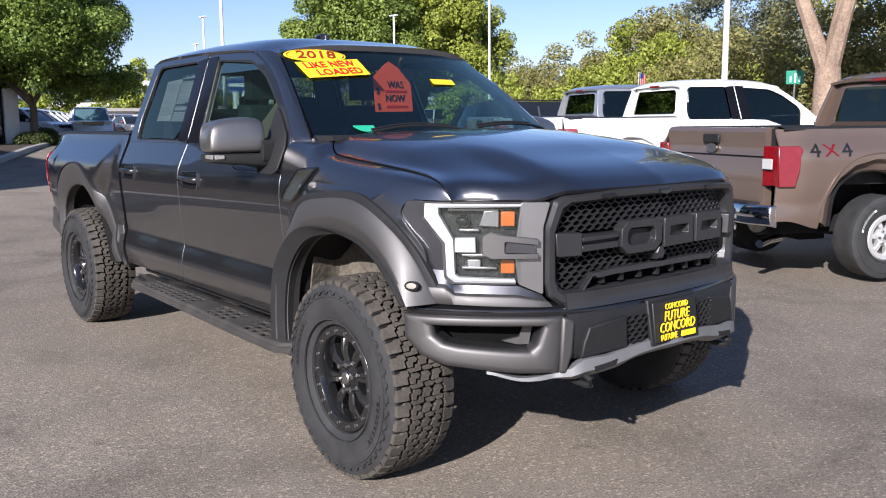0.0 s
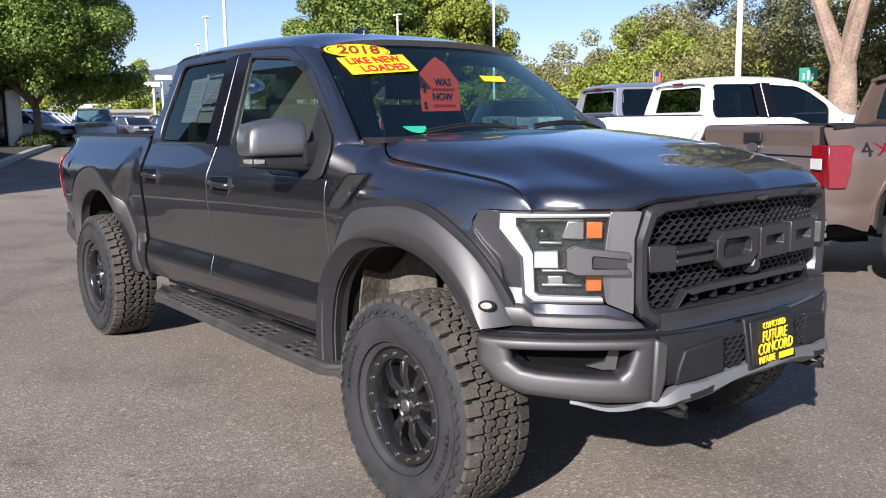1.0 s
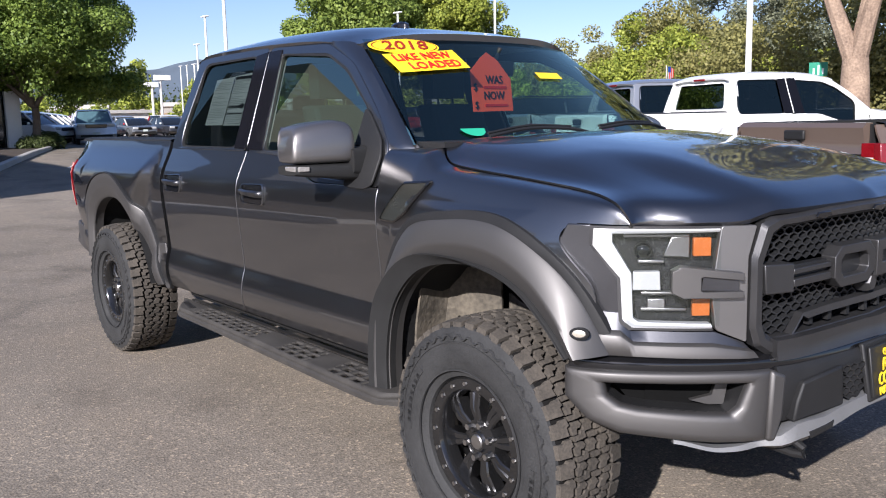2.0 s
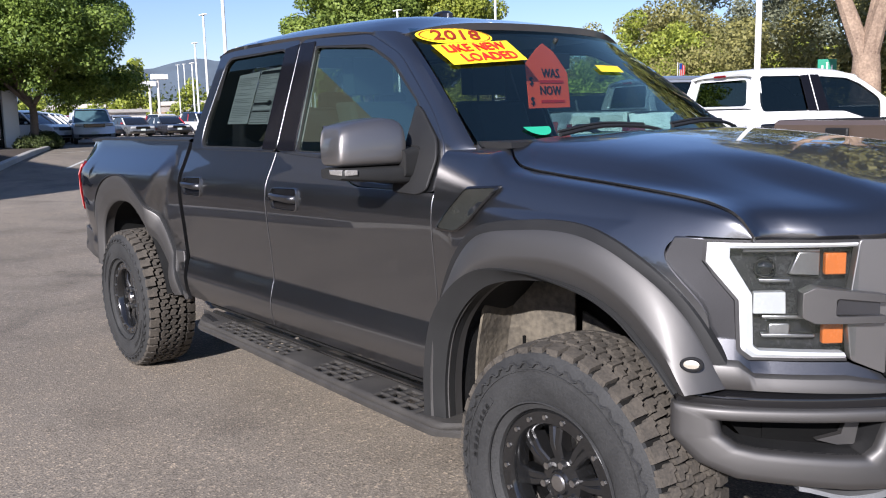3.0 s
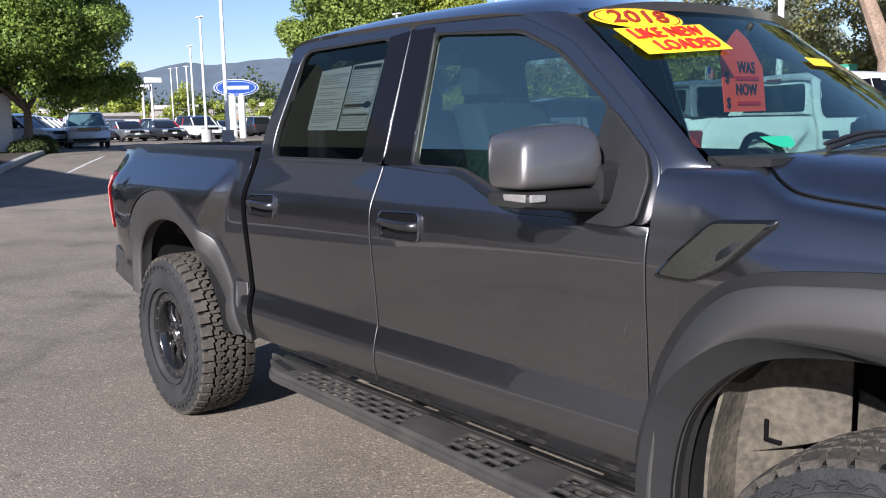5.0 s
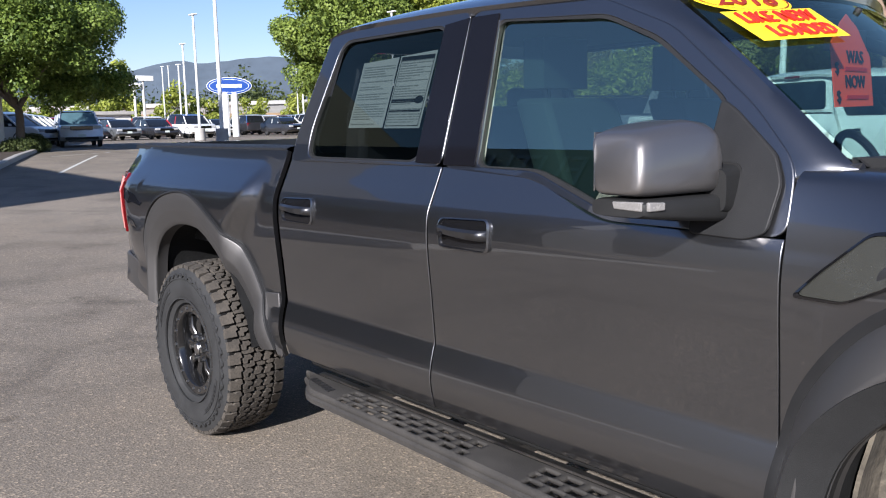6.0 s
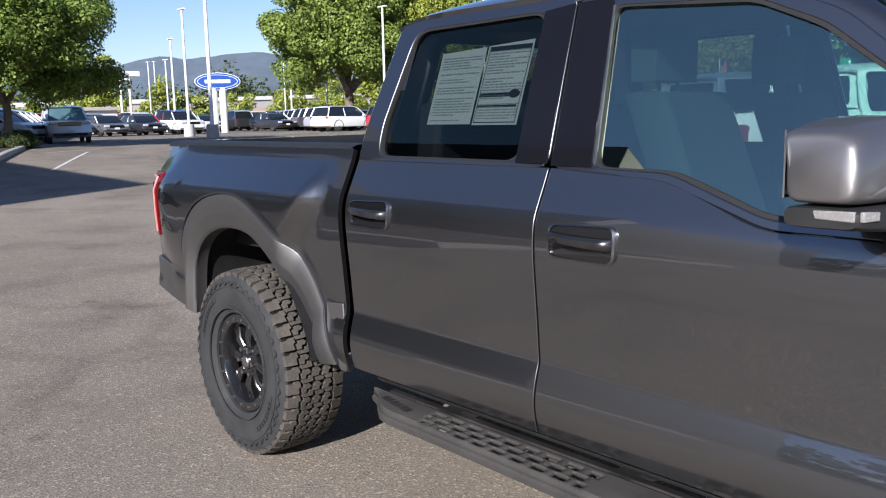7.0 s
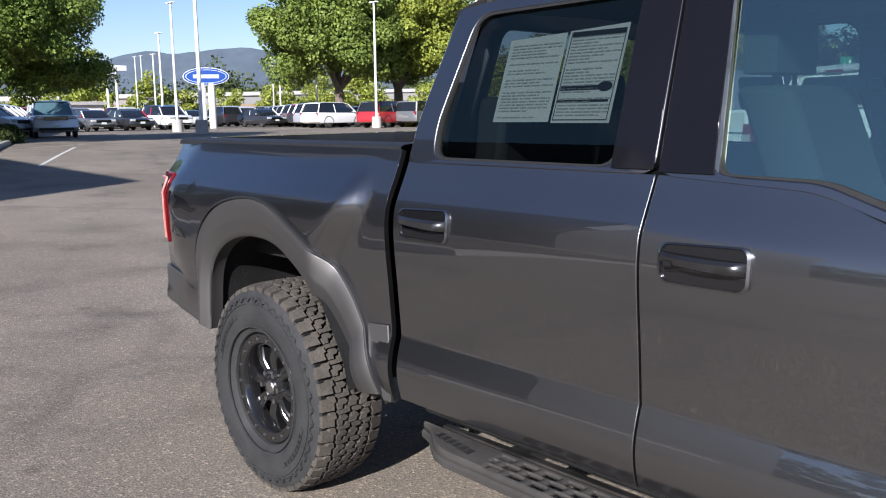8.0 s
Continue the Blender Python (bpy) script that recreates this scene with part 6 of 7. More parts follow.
# ---- other pickups in the row ----
def build_plain_front(truck, paint):
    """Hood, fenders, bumper and lamps of a parked pickup seen from behind."""
    P = side_sheet(lambda z: -0.697, lambda z: 0.60, lambda x: arch_bottom("front", x) if -0.60 < x < 0.5 else 0.5, lambda x: seam(min(x, 0.5))[1] - 0.004 if x > -0.46 else 1.406, fender_y, 30, 14)
    both("fender", Shape().panel(P, 0.015), paint, truck)
    hood = [[Vector((lerp(-0.46, 0.75, i / 10), lerp(-0.90, 0.90, j / 12), lerp(1.43, 1.24, (i / 10) ** 1.6) - 0.06 * abs(j / 6 - 1) ** 3)) for j in range(13)] for i in range(11)]
    part("hood", Shape().panel(hood, -0.02), paint, truck)
    part("front_bumper", nose_patch(-1.2, 1.2, 0.5, 0.78, 0.02, 30, 3, 0.06), CHROME, truck, bevel=0.01)
    part("grille", nose_patch(-0.7, 0.7, 0.78, 1.21, 0.0, 20, 4, 0.05), BLACK, truck)
    for sg in (-1, 1):
        part("headlight", nose_patch(sg * 0.7, sg * 1.15, 0.9, 1.19, 0.0, 10, 3, 0.05 * sg), WHITELENS, truck)


def other_pickup(label, paint, at, decal, group):
    truck = thing("pickup_truck", label, "pickup truck", group, at=at)
    doors, ws = build_cab(truck, paint, BLACKTINT, BLACKTINT, False)
    build_bed(truck, paint, False)
    build_plain_front(truck, paint)
    build_flares(truck, paint, 1.022, False)
    build_under(truck)
    build_handles(doors)
    place_wheels(truck, 0.405, 0.275, 1.02, ALLOY, False, False, True)
    # chrome step bumper with a black top, exhaust tip and tailgate badge
    rb = [[Vector((x, y, z)) for x, z in ((-4.86, 0.56), (-5.02, 0.58), (-5.035, 0.68), (-5.01, 0.755), (-4.86, 0.76))] for y in [lerp(-0.78, 0.78, k / 8) for k in range(9)]]
    for sg in (-1, 1):
        ends = [Vector((-4.86, sg * 0.98, 0.56)), Vector((-4.93, sg * 0.985, 0.58)), Vector((-4.95, sg * 0.985, 0.68)), Vector((-4.93, sg * 0.98, 0.755)), Vector((-4.86, sg * 0.97, 0.76))]
        rb = [ends] + rb if sg < 0 else rb + [ends]
    bp = part("rear_bumper", Shape().loft(rb), CHROME, truck, "chrome rear step bumper", bevel=0.012)
    part("bumper_step", Shape().box((-4.93, 0, 0.764), (0.15, 1.5, 0.014)), BLACK, bp, "black bumper step pad")
    part("exhaust_tip", Shape().tube([(-4.55, -0.62, 0.42), (-4.75, -0.72, 0.42), (-4.90, -0.80, 0.40)], 0.038, 14), CHROME, truck, "chrome exhaust tip")
    ring = Shape().loft([[Vector((-4.896, 0.0 + 0.085 * r * math.cos(k * math.tau / 28), 1.235 + 0.045 * r * math.sin(k * math.tau / 28))) + Vector((dx, 0, 0)) for k in range(28)] for r, dx in ((1.0, 0.01), (0.98, -0.004), (0.72, -0.004), (0.02, 0.0))])
    part("tailgate_badge", ring, STEEL, truck, "plain oval tailgate badge")
    part("gate_crease", Shape().box((-4.893, 0, 1.175), (0.012, 1.58, 0.010)), GLOSSBLACK, truck)
    if decal:
        def f(u, v, h):
            x = -4.40 + u
            z = 1.225 + v
            return Vector((x, -(side_y(x, z) + 0.003 + h), z))
        part("decal", bent_text("4", 0.165, lambda u, v, h: f(u - 0.165, v, h), BLACKINK, 1.45, 0.1), BLACKINK, truck, "black decal figure")
        part("decal", bent_text("X", 0.150, lambda u, v, h: f(u, v, h), REDLENS, 1.40, 0.0), REDLENS, truck, "red decal letter")
        part("decal", bent_text("4", 0.165, lambda u, v, h: f(u + 0.165, v, h), BLACKINK, 1.45, 0.1), BLACKINK, truck, "black decal figure")
    return truck


BROWN = surface("brown_paint", (0.185, 0.135, 0.108), 0.42, 0.55, 0.05, 2, 800, 0, coat=0.9, rvar=0.03)
WHITE = surface("white_paint", (0.80, 0.80, 0.78), 0.35, 0.0, 0.03, 2, 500, 0, coat=0.8, rvar=0.03)
SILVERPAINT = surface("silver_paint", (0.42, 0.43, 0.45), 0.38, 0.7, 0.04, 2, 500, 0, coat=0.9, rvar=0.03)
LILAC = surface("pale_silver_paint", (0.66, 0.67, 0.70), 0.38, 0.5, 0.04, 2, 500, 0, coat=0.9, rvar=0.03)
BLACKPAINT = surface("black_paint", (0.012, 0.012, 0.014), 0.3, 0.0, 0.05, 2, 500, 0, coat=1.0, rvar=0.03)


def on_lot(x, y, deg, dz=0.0):
    return pose(x, y, rise(x, y) + dz, 0, 0, deg)


ROW = "pickups parked in a row"
other_pickup("metallic brown crew cab pickup with chrome bumper and decal", BROWN, on_lot(0.02, 8.80, 67.5), True, ROW)
other_pickup("white crew cab pickup with dark tinted windows", WHITE, on_lot(-4.40, 10.85, 67, 0.10), False, ROW)
other_pickup("silver crew cab pickup beside the white one", SILVERPAINT, on_lot(-6.95, 11.93, 67, 0.12), False, ROW)


# ---- cars ----
def paint_mix():
    m = bpy.data.materials.new("assorted_paint")
    m.use_nodes = True
    nt = m.node_tree
    b = nt.nodes["Principled BSDF"]
    info = nt.nodes.new("ShaderNodeObjectInfo")
    r = nt.nodes.new("ShaderNodeValToRGB")
    r.color_ramp.interpolation = "CONSTANT"
    stops = [(0.0, (0.70, 0.70, 0.68)), (0.15, (0.26, 0.27, 0.29)), (0.32, (0.02, 0.02, 0.023)), (0.52, (0.09, 0.095, 0.10)), (0.70, (0.36, 0.015, 0.02)), (0.79, (0.03, 0.07, 0.20)), (0.87, (0.45, 0.45, 0.44))]
    while len(r.color_ramp.elements) < len(stops):
        r.color_ramp.elements.new(0.5)
    for e, (p, c) in zip(r.color_ramp.elements, stops):
        e.position, e.color = p, (*c, 1)
    nt.links.new(info.outputs["Random"], r.inputs["Fac"])
    nt.links.new(r.outputs["Color"], b.inputs["Base Color"])
    b.inputs["Roughness"].default_value, b.inputs["Coat Weight"].default_value = 0.4, 0.9
    return m


MIXED = paint_mix()
CARGLASS = surface("dark_car_glass", (0.012, 0.014, 0.017), 0.06, 0, 0.05, 3, 90, 0, coat=0.5, rvar=0.02)

# Car glass with the sky's teal reflection painted into the base colour.
SKYLIT_GLASS = surface("skylit_car_glass", (0.07, 0.13, 0.15), 0.08, 0, 0.3, 2, 60, 0, coat=0.5, rvar=0.03)

KINDS = {
    "suv": dict(L=4.9, W=1.93, low=[(-2.45, 0.42), (-2.47, 0.95), (-2.40, 1.08), (2.02, 1.02), (2.38, 0.86), (2.45, 0.48), (2.2, 0.32), (-2.2, 0.32)],
                top=[(-2.38, 1.06), (-2.10, 1.66), (-1.7, 1.73), (0.2, 1.71), (0.62, 1.60), (1.30, 1.04)], wheel=0.37, ax=(1.45, -1.42)),
    "wagon": dict(L=5.1, W=1.93, low=[(-2.55, 0.40), (-2.57, 0.98), (-2.50, 1.10), (1.95, 1.08), (2.45, 0.98), (2.55, 0.50), (2.3, 0.30), (-2.3, 0.30)],
                  top=[(-2.48, 1.08), (-2.40, 1.62), (-2.2, 1.70), (0.5, 1.71), (0.78, 1.66), (1.18, 1.08)], wheel=0.37, ax=(1.55, -1.45)),
    "sedan": dict(L=4.7, W=1.83, low=[(-2.35, 0.45), (-2.36, 0.92), (-2.25, 1.0), (1.9, 0.88), (2.28, 0.74), (2.35, 0.45), (2.1, 0.27), (-2.1, 0.27)],
                  top=[(-2.0, 0.97), (-1.25, 1.38), (-0.8, 1.45), (0.1, 1.44), (0.45, 1.36), (1.15, 0.92)], wheel=0.33, ax=(1.4, -1.35)),
}


def build_car(kind, paint, roof_paint, label, category, group, at, pane=None):
    k = KINDS[kind]
    car = thing(kind if kind != "wagon" else "crossover", label, category, group, at=at)
    W = k["W"] / 2
    low = [Vector((x, 0, z)) for x, z in k["low"]]
    c = Vector((0, 0, 0.75))
    rings = []
    for y, sc, dx in ((-W, 0.90, 0), (-W + 0.015, 0.955, 0), (-W * 0.90, 0.985, 0), (-W * 0.6, 1.0, 0), (0, 1.005, 0), (W * 0.6, 1.0, 0), (W * 0.90, 0.985, 0), (W - 0.015, 0.955, 0), (W, 0.90, 0)):
        rings.append([Vector((c.x + (p.x - c.x) * (sc ** 0.6), y, c.z + (p.z - c.z) * sc)) for p in low])
    part("body", Shape().loft(rings), paint, car, angle=50)
    top = k["top"]
    rings, base = [], top[0][1]
    for y in (-1, -0.97, -0.8, 0, 0.8, 0.97, 1):
        ring = []
        for x, z in top:
            h = (z - base) / 0.65
            ww = (W - 0.05) * (1 - 0.17 * max(0, h))
            ring.append(Vector((x * (1 - 0.02 * abs(y)), y * ww, z + 0.015 * (1 - y * y) - (0.02 if abs(y) == 1 and h > 0.8 else 0))))
        rings.append(ring)
    part("window", Shape().loft(rings), pane or CARGLASS, car, "dark window band", angle=40)
    roof = []
    for y in (-0.985, -0.8, 0, 0.8, 0.985):
        ring = []
        for x, z in [p for p in top if (p[1] - base) / 0.65 > 0.75]:
            h = (z - base) / 0.65
            ring.append(Vector((x, y * (W - 0.05) * (1 - 0.17 * h), z + 0.02 + 0.015 * (1 - y * y))))
        roof.append(ring)
    part("roof", Shape().panel(roof, 0.03), roof_paint, car, angle=40)
    # pillars
    for i, j in ((0, 1), (len(top) - 1, len(top) - 2)):
        for sg in (-1, 1):
            (x0, z0), (x1, z1) = top[i], top[j]
            h1 = (z1 - base) / 0.65
            part("pillar", Shape().tube([(x0, sg * (W - 0.05), z0), (x1, sg * (W - 0.045) * (1 - 0.17 * h1), z1 + 0.01)], 0.045, 6), paint, car)
    mid = 0.5 * (top[1][0] + top[-2][0])
    for sg in (-1, 1):
        part("pillar", Shape().tube([(mid, sg * (W - 0.045), base), (mid - 0.05, sg * (W - 0.05) * 0.845, 1.62 if kind != "sedan" else 1.40)], 0.035, 6), paint, car)
    for x in k["ax"]:
        for sg in (-1, 1):
            wheel = part("wheel", Shape().lathe([(0.02, -0.10), (0.20, -0.10), (0.23, -0.085), (k["wheel"] - 0.03, -0.105), (k["wheel"], -0.08), (k["wheel"], 0.08), (0.2, 0.1)], 24), RUBBER, car)
            wheel.matrix_basis = pose(x, sg * (W - 0.115), k["wheel"], 0, 0, 0 if sg < 0 else 180)
            rim = part("rim", Shape().lathe([(0.0, -0.112), (0.06, -0.112), (0.21, -0.104), (0.225, -0.09)], 20), STEEL, wheel)
            arch = Shape().tube([(x + (k["wheel"] + 0.07) * math.cos(a), sg * (W - 0.012), k["wheel"] + (k["wheel"] + 0.07) * math.sin(a)) for a in [math.pi * q / 10 for q in range(11)]], 0.03, 6)
            part("wheel_arch", arch, BLACK, car)
    zf = k["low"][4][1]
    for sg in (-1, 1):
        part("headlight", Shape().box((k["L"] / 2 - 0.10, sg * (W - 0.28), zf - 0.02), (0.14, 0.40, 0.15)), WHITELENS, car, bevel=0.03)
        part("taillight", Shape().box((-k["L"] / 2 + 0.06, sg * (W - 0.16), zf + 0.08), (0.12, 0.24, 0.24)), REDLENS, car, bevel=0.03)
        part("door_mirror", Shape().box((0.95 if kind != "sedan" else 0.75, sg * (W + 0.03), base + 0.06), (0.10, 0.15, 0.12)), paint, car, bevel=0.03)
    part("grille", Shape().box((k["L"] / 2 - 0.04, 0, zf - 0.06), (0.07, 1.0, 0.18)), GLOSSBLACK, car, bevel=0.02)
    part("front_bumper", Shape().box((k["L"] / 2 - 0.05, 0, 0.44), (0.10, 1.5, 0.12)), BLACK, car, bevel=0.03)
    part("number_plate", Shape().box((k["L"] / 2 + 0.005, 0, 0.55), (0.02, 0.33, 0.13)).box((-k["L"] / 2 - 0.005, 0, 0.85), (0.02, 0.33, 0.13)), PAPER, car)
    return car


LOT = "cars parked in the far lot"
build_car("wagon", LILAC, BLACKPAINT, "pale silver boxy crossover with black roof facing the camera", "car", "", on_lot(-45.0, 11.35, -13), SKYLIT_GLASS)
build_car("suv", BLACKPAINT, BLACKPAINT, "black sport utility vehicle beside the silver pickup", "car", "", on_lot(-10.9, 11.6, 67, 0.1))
suv = build_car("suv", MIXED, MIXED, "parked sport utility vehicle on the lot", "car", LOT, on_lot(-75, 23, 0))
sedan = build_car("sedan", MIXED, MIXED, "parked sedan on the lot", "car", LOT, on_lot(-76, 26, 0))
rng = random.Random(5)
far = []
for i in range(7):
    far.append((-62 + rng.uniform(-0.6, 0.6), 16.5 + 2.75 * i, rng.choice((0, 180)), rng.random()))
for row, (x0, y0, n) in enumerate(((-72, 15, 16), (-84, 14, 20), (-98, 15, 22), (-114, 16, 24))):
    for i in range(n):
        far.append((x0 + rng.uniform(-0.7, 0.7), y0 + 2.75 * i, rng.choice((0, 180)), rng.random()))
for i in range(24):  # angled row along the far edge, tails towards the lane
    if i != 0:
        far.append((-52.0 - 2.95 * i, 33.0 + 1.28 * i, 98 + rng.uniform(-3, 3), rng.random() * 0.7))
for i in range(20):
    far.append((-54.0 - 2.95 * i, 40.5 + 1.28 * i, 278 + rng.uniform(-3, 3), rng.random() * 0.8))
for i in range(4):
    far.append((-47.5 + 1.0 * i, 34.4 + 2.3 * i, 104 + rng.uniform(-3, 3), 0.2))
for x, y, deg, pick in far:
    if abs(x + 62) < 2.9 and abs(y - 28.3) < 2.4:
        continue
    copy_thing(suv if pick < 0.62 else sedan, on_lot(x, y, deg))
build_car("suv", WHITE, WHITE, "white sport utility vehicle with dark windows", "car", "", on_lot(-52.0, 33.0, 98))
for i in range(5):
    build_car("suv", WHITE, WHITE, "white vehicle parked by the planter", "car", "white vehicles past the kerb", on_lot(-46.2 - 3.1 * i, 8.3 + 1.15 * i, 42))


# ---- poles, sign, kerb ----
STUCCO = surface("pale_stucco", (0.62, 0.60, 0.56), 0.85, 0, 0.08, 1.5, 60, 0.002)
POLEWHITE = surface("pole_white", (0.72, 0.72, 0.70), 0.5, 0.0, 0.08, 2, 60, 0.0004)
SIGNBLUE = surface("sign_blue", (0.012, 0.055, 0.26), 0.35, 0, 0.05, 2, 60, 0)


def light_pole(x, y, top, r=0.09, base=True, head=True):
    z0 = rise(x, y)
    p = thing("lot_light_pole", "white steel lot light pole with flat lamp head", "light pole", "lot light poles", at=pose(x, y, z0))
    part("pole", Shape().tube([(0, 0, 0), (0, 0, top * 0.5), (0, 0, top)], [r, r * 0.85, r * 0.7], 10), POLEWHITE, p)
    if base:
        part("pole_base", Shape().tube([(0, 0, 0), (0, 0, 0.75)], [0.33, 0.31], 16), CONCRETE, p, "round concrete base", bevel=0.02)
    if head:
        part("lamp_head", Shape().box((0.16, 0, top + 0.04), (0.42, 0.24, 0.08)).box((-0.16, 0, top + 0.04), (0.42, 0.24, 0.08)), POLEWHITE, p, "flat lamp heads", bevel=0.02)
    return p


light_pole(-42.0, 17.75, 10.5, 0.11)
light_pole(-50.0, 20.18, 7.5)
light_pole(-62.0, 24.72, 6.9)
light_pole(-76.0, 30.38, 6.4)
light_pole(-80.0, 45.75, 7.8)
light_pole(-46.0, 32.15, 8.0)
light_pole(-62.0, 38.25, 7.9)
light_pole(-110.0, 42.95, 8.6)
light_pole(-105.0, 60.0, 9.0)
light_pole(-120.0, 48.0, 9.5)
light_pole(-40.0, 35.52, 11.5)
light_pole(-12.1, 20.0, 9.5, 0.10)

for dy, z, tone in ((29.6, 4.75, 0), (30.5, 5.45, 1)):
    bs = thing("box_sign", "white box sign on a tan pole", "sign", "roadside box signs", at=pose(-85, dy, rise(-85, dy)))
    part("pole", Shape().tube([(0, 0, 0), (0, 0, z)], 0.13, 10), STUCCO, bs, "tan pole")
    part("box", Shape().box((0, -0.1 + 0.3 * tone, z + 0.20), (0.5, 1.45 + 0.2 * tone, 0.52)), POLEWHITE, bs, bevel=0.03)

sign = thing("pylon_sign", "blue oval sign on two white columns", "sign", at=pose(-62, 28.3, rise(-62, 28.3), 0, 0, -28))
for dy in (-0.35, 0.35):
    part("column", Shape().tube([(0, dy, 0), (0, dy, 3.4)], 0.27, 16), POLEWHITE, sign)


def oval_ring(ry, rz, x):
    return [Vector((x, ry * math.cos(k * math.tau / 48), 3.90 + rz * math.sin(k * math.tau / 48))) for k in range(48)]


part("oval_board", Shape().loft([oval_ring(1.70, 0.66, -0.18), oval_ring(1.72, 0.67, 0.0), oval_ring(1.70, 0.66, 0.18)]), POLEWHITE, sign, "white oval board")
part("blue_oval", Shape().loft([oval_ring(1.66, 0.625, -0.10), oval_ring(1.65, 0.62, 0.20)]), SIGNBLUE, sign, "blue oval face")
part("white_oval", Shape().loft([oval_ring(1.50, 0.50, 0.15), oval_ring(1.50, 0.50, 0.204), oval_ring(1.46, 0.475, 0.204), oval_ring(1.46, 0.475, 0.15)], True, False), POLEWHITE, sign, "thin white ring")
part("sign_bar", Shape().box((0.206, 0.0, 3.90), (0.012, 1.9, 0.26)), POLEWHITE, sign, "plain white mark")

green = thing("road_sign", "small green road sign on a thin post", "sign", at=pose(-12.1, 24.0, rise(-12.1, 24), 0, 0, -52))
GREENSIGN = surface("sign_green", (0.01, 0.20, 0.12), 0.4, 0, 0.05, 3, 60, 0)
part("post", Shape().tube([(0, 0, 0), (0, 0, 2.6)], 0.03, 8), STEEL, green)
part("board", Shape().box((0.04, 0, 2.72), (0.02, 0.56, 0.44)), GREENSIGN, green, bevel=0.01)
part("board_mark", Shape().box((0.054, 0, 2.70), (0.008, 0.05, 0.30)).box((0.054, -0.14, 2.66), (0.008, 0.05, 0.18)).box((0.054, 0.14, 2.66), (0.008, 0.05, 0.18)), POLEWHITE, green)
yel = thing("marker_post", "short yellow marker post by the trees", "post", at=pose(-9.6, 24.3, rise(-9.6, 24.3)))
part("post", Shape().tube([(0, 0, 0), (0, 0, 2.05)], 0.05, 8), PAPER, yel)
part("cap", Shape().box((0, 0, 2.1), (0.3, 0.3, 0.35)), YELLOW, yel, bevel=0.02)

# flag on the truck row
flag = thing("flag", "small striped flag on a thin staff", "flag", at=pose(-10.2, 13.6, rise(-10.2, 13.6) + 0.1))
part("staff", Shape().tube([(0, 0, 0), (0, 0, 2.45)], 0.012, 6), STEEL, flag)
for k in range(6):
    part("stripe", Shape().box((0.02, 0.05 + 0.035 * k, 2.28), (0.006, 0.035, 0.30 - 0.02 * k)), REDINK if k % 2 else WHITELENS, flag)
part("canton", Shape().box((0.024, 0.08, 2.36), (0.006, 0.10, 0.13)), SIGNBLUE, flag)

# kerbed planter on the far side, as a real step
kerb = thing("kerb", "pale concrete kerb round the planter", "kerb", kind="structure")
line = [(-40.6, 4.2), (-40.3, 7.6), (-39.6, 8.25), (-38.5, 7.9), (-30, 4.8), (-23.5, 2.4), (-12, -1.8), (-6, -4.0), (-6, -9)]
rows = []
for i, (x, y) in enumerate(line):
    a = Vector(line[max(i - 1, 0)])
    b = Vector(line[min(i + 1, len(line) - 1)])
    d = (b - a).normalized()
    n = Vector((d.y, -d.x))
    n = n if n.y < 0 else -n
    z = rise(x, y)
    rows.append([Vector((x, y, z - 0.05)), Vector((x, y, z + 0.15)), Vector((x + n.x * 0.03, y + n.y * 0.03, z + 0.165)), Vector((x + n.x * 0.17, y + n.y * 0.17, z + 0.165)), Vector((x + n.x * 0.17, y + n.y * 0.17, z - 0.05))])
part("kerb_stone", Shape().loft(rows), CONCRETE, kerb)
SOIL = surface("planter_soil", (0.05, 0.036, 0.025), 0.95, 0, 0.4, 2, 30, 0.01)
soil = Shape().grid([[Vector((x, y - 0.16, rise(x, y) + 0.11)), Vector((x, y - 5.0, rise(x, y - 5) + 0.12))] for x, y in line[2:-1]])
part("planter_soil", soil, SOIL, kerb)

# ---- buildings ----
DARKGLASS = surface("storefront_glass", (0.010, 0.012, 0.014), 0.05, 0, 0.1, 2, 60, 0, rvar=0.02)
shop = thing("storefront", "glass storefront with white posts beside the planter", "building", kind="", at=pose(-38.2, 6.35, rise(-38, 6) + 0.1, 0, 0, -4))
part("wall", Shape().box((-3, -2.2, 1.4), (8.0, 3.9, 2.8)), DARKGLASS, shop)
part("fascia", Shape().box((-3, -2.2, 3.05), (8.6, 4.5, 0.55)), STUCCO, shop, bevel=0.02)
for k in range(7):
    part("post", Shape().box((1.05 - 1.34 * k, -0.22, 1.40), (0.09, 0.09, 2.8)), POLEWHITE, shop)
for k in range(2):
    part("rail", Shape().box((-3, -0.22, 0.25 + 1.95 * k), (8.0, 0.06, 0.06)), POLEWHITE, shop)
part("pier", Shape().box((1.35, -0.55, 1.15), (0.45, 0.5, 2.3)), POLEWHITE, shop)

WARMWALL = surface("brown_stucco", (0.10, 0.095, 0.088), 0.85, 0, 0.12, 1.5, 60, 0.002)
FASCIA = surface("dark_fascia", (0.035, 0.034, 0.034), 0.6, 0.2, 0.15, 1.5, 60, 0.001)
dealer = thing("showroom", "tall showroom with dark glass front and raised sign letters", "building", at=pose(-21.9, -10.2, 0))
part("glass_front", Shape().box((0, -0.2, 2.9), (23, 0.3, 5.8)), DARKGLASS, dealer, "dark glass front")
part("fascia", Shape().box((0, -0.1, 7.0), (23.6, 0.8, 2.4)), FASCIA, dealer, "dark fascia", bevel=0.03)
part("wall", Shape().box((0, -5.5, 4.0), (23, 10, 8.0)), WARMWALL, dealer)
for k in range(7):
    part("column", Shape().box((-11.2 + 3.73 * k, 0.12, 2.9), (0.30, 0.30, 5.8)), WARMWALL, dealer)
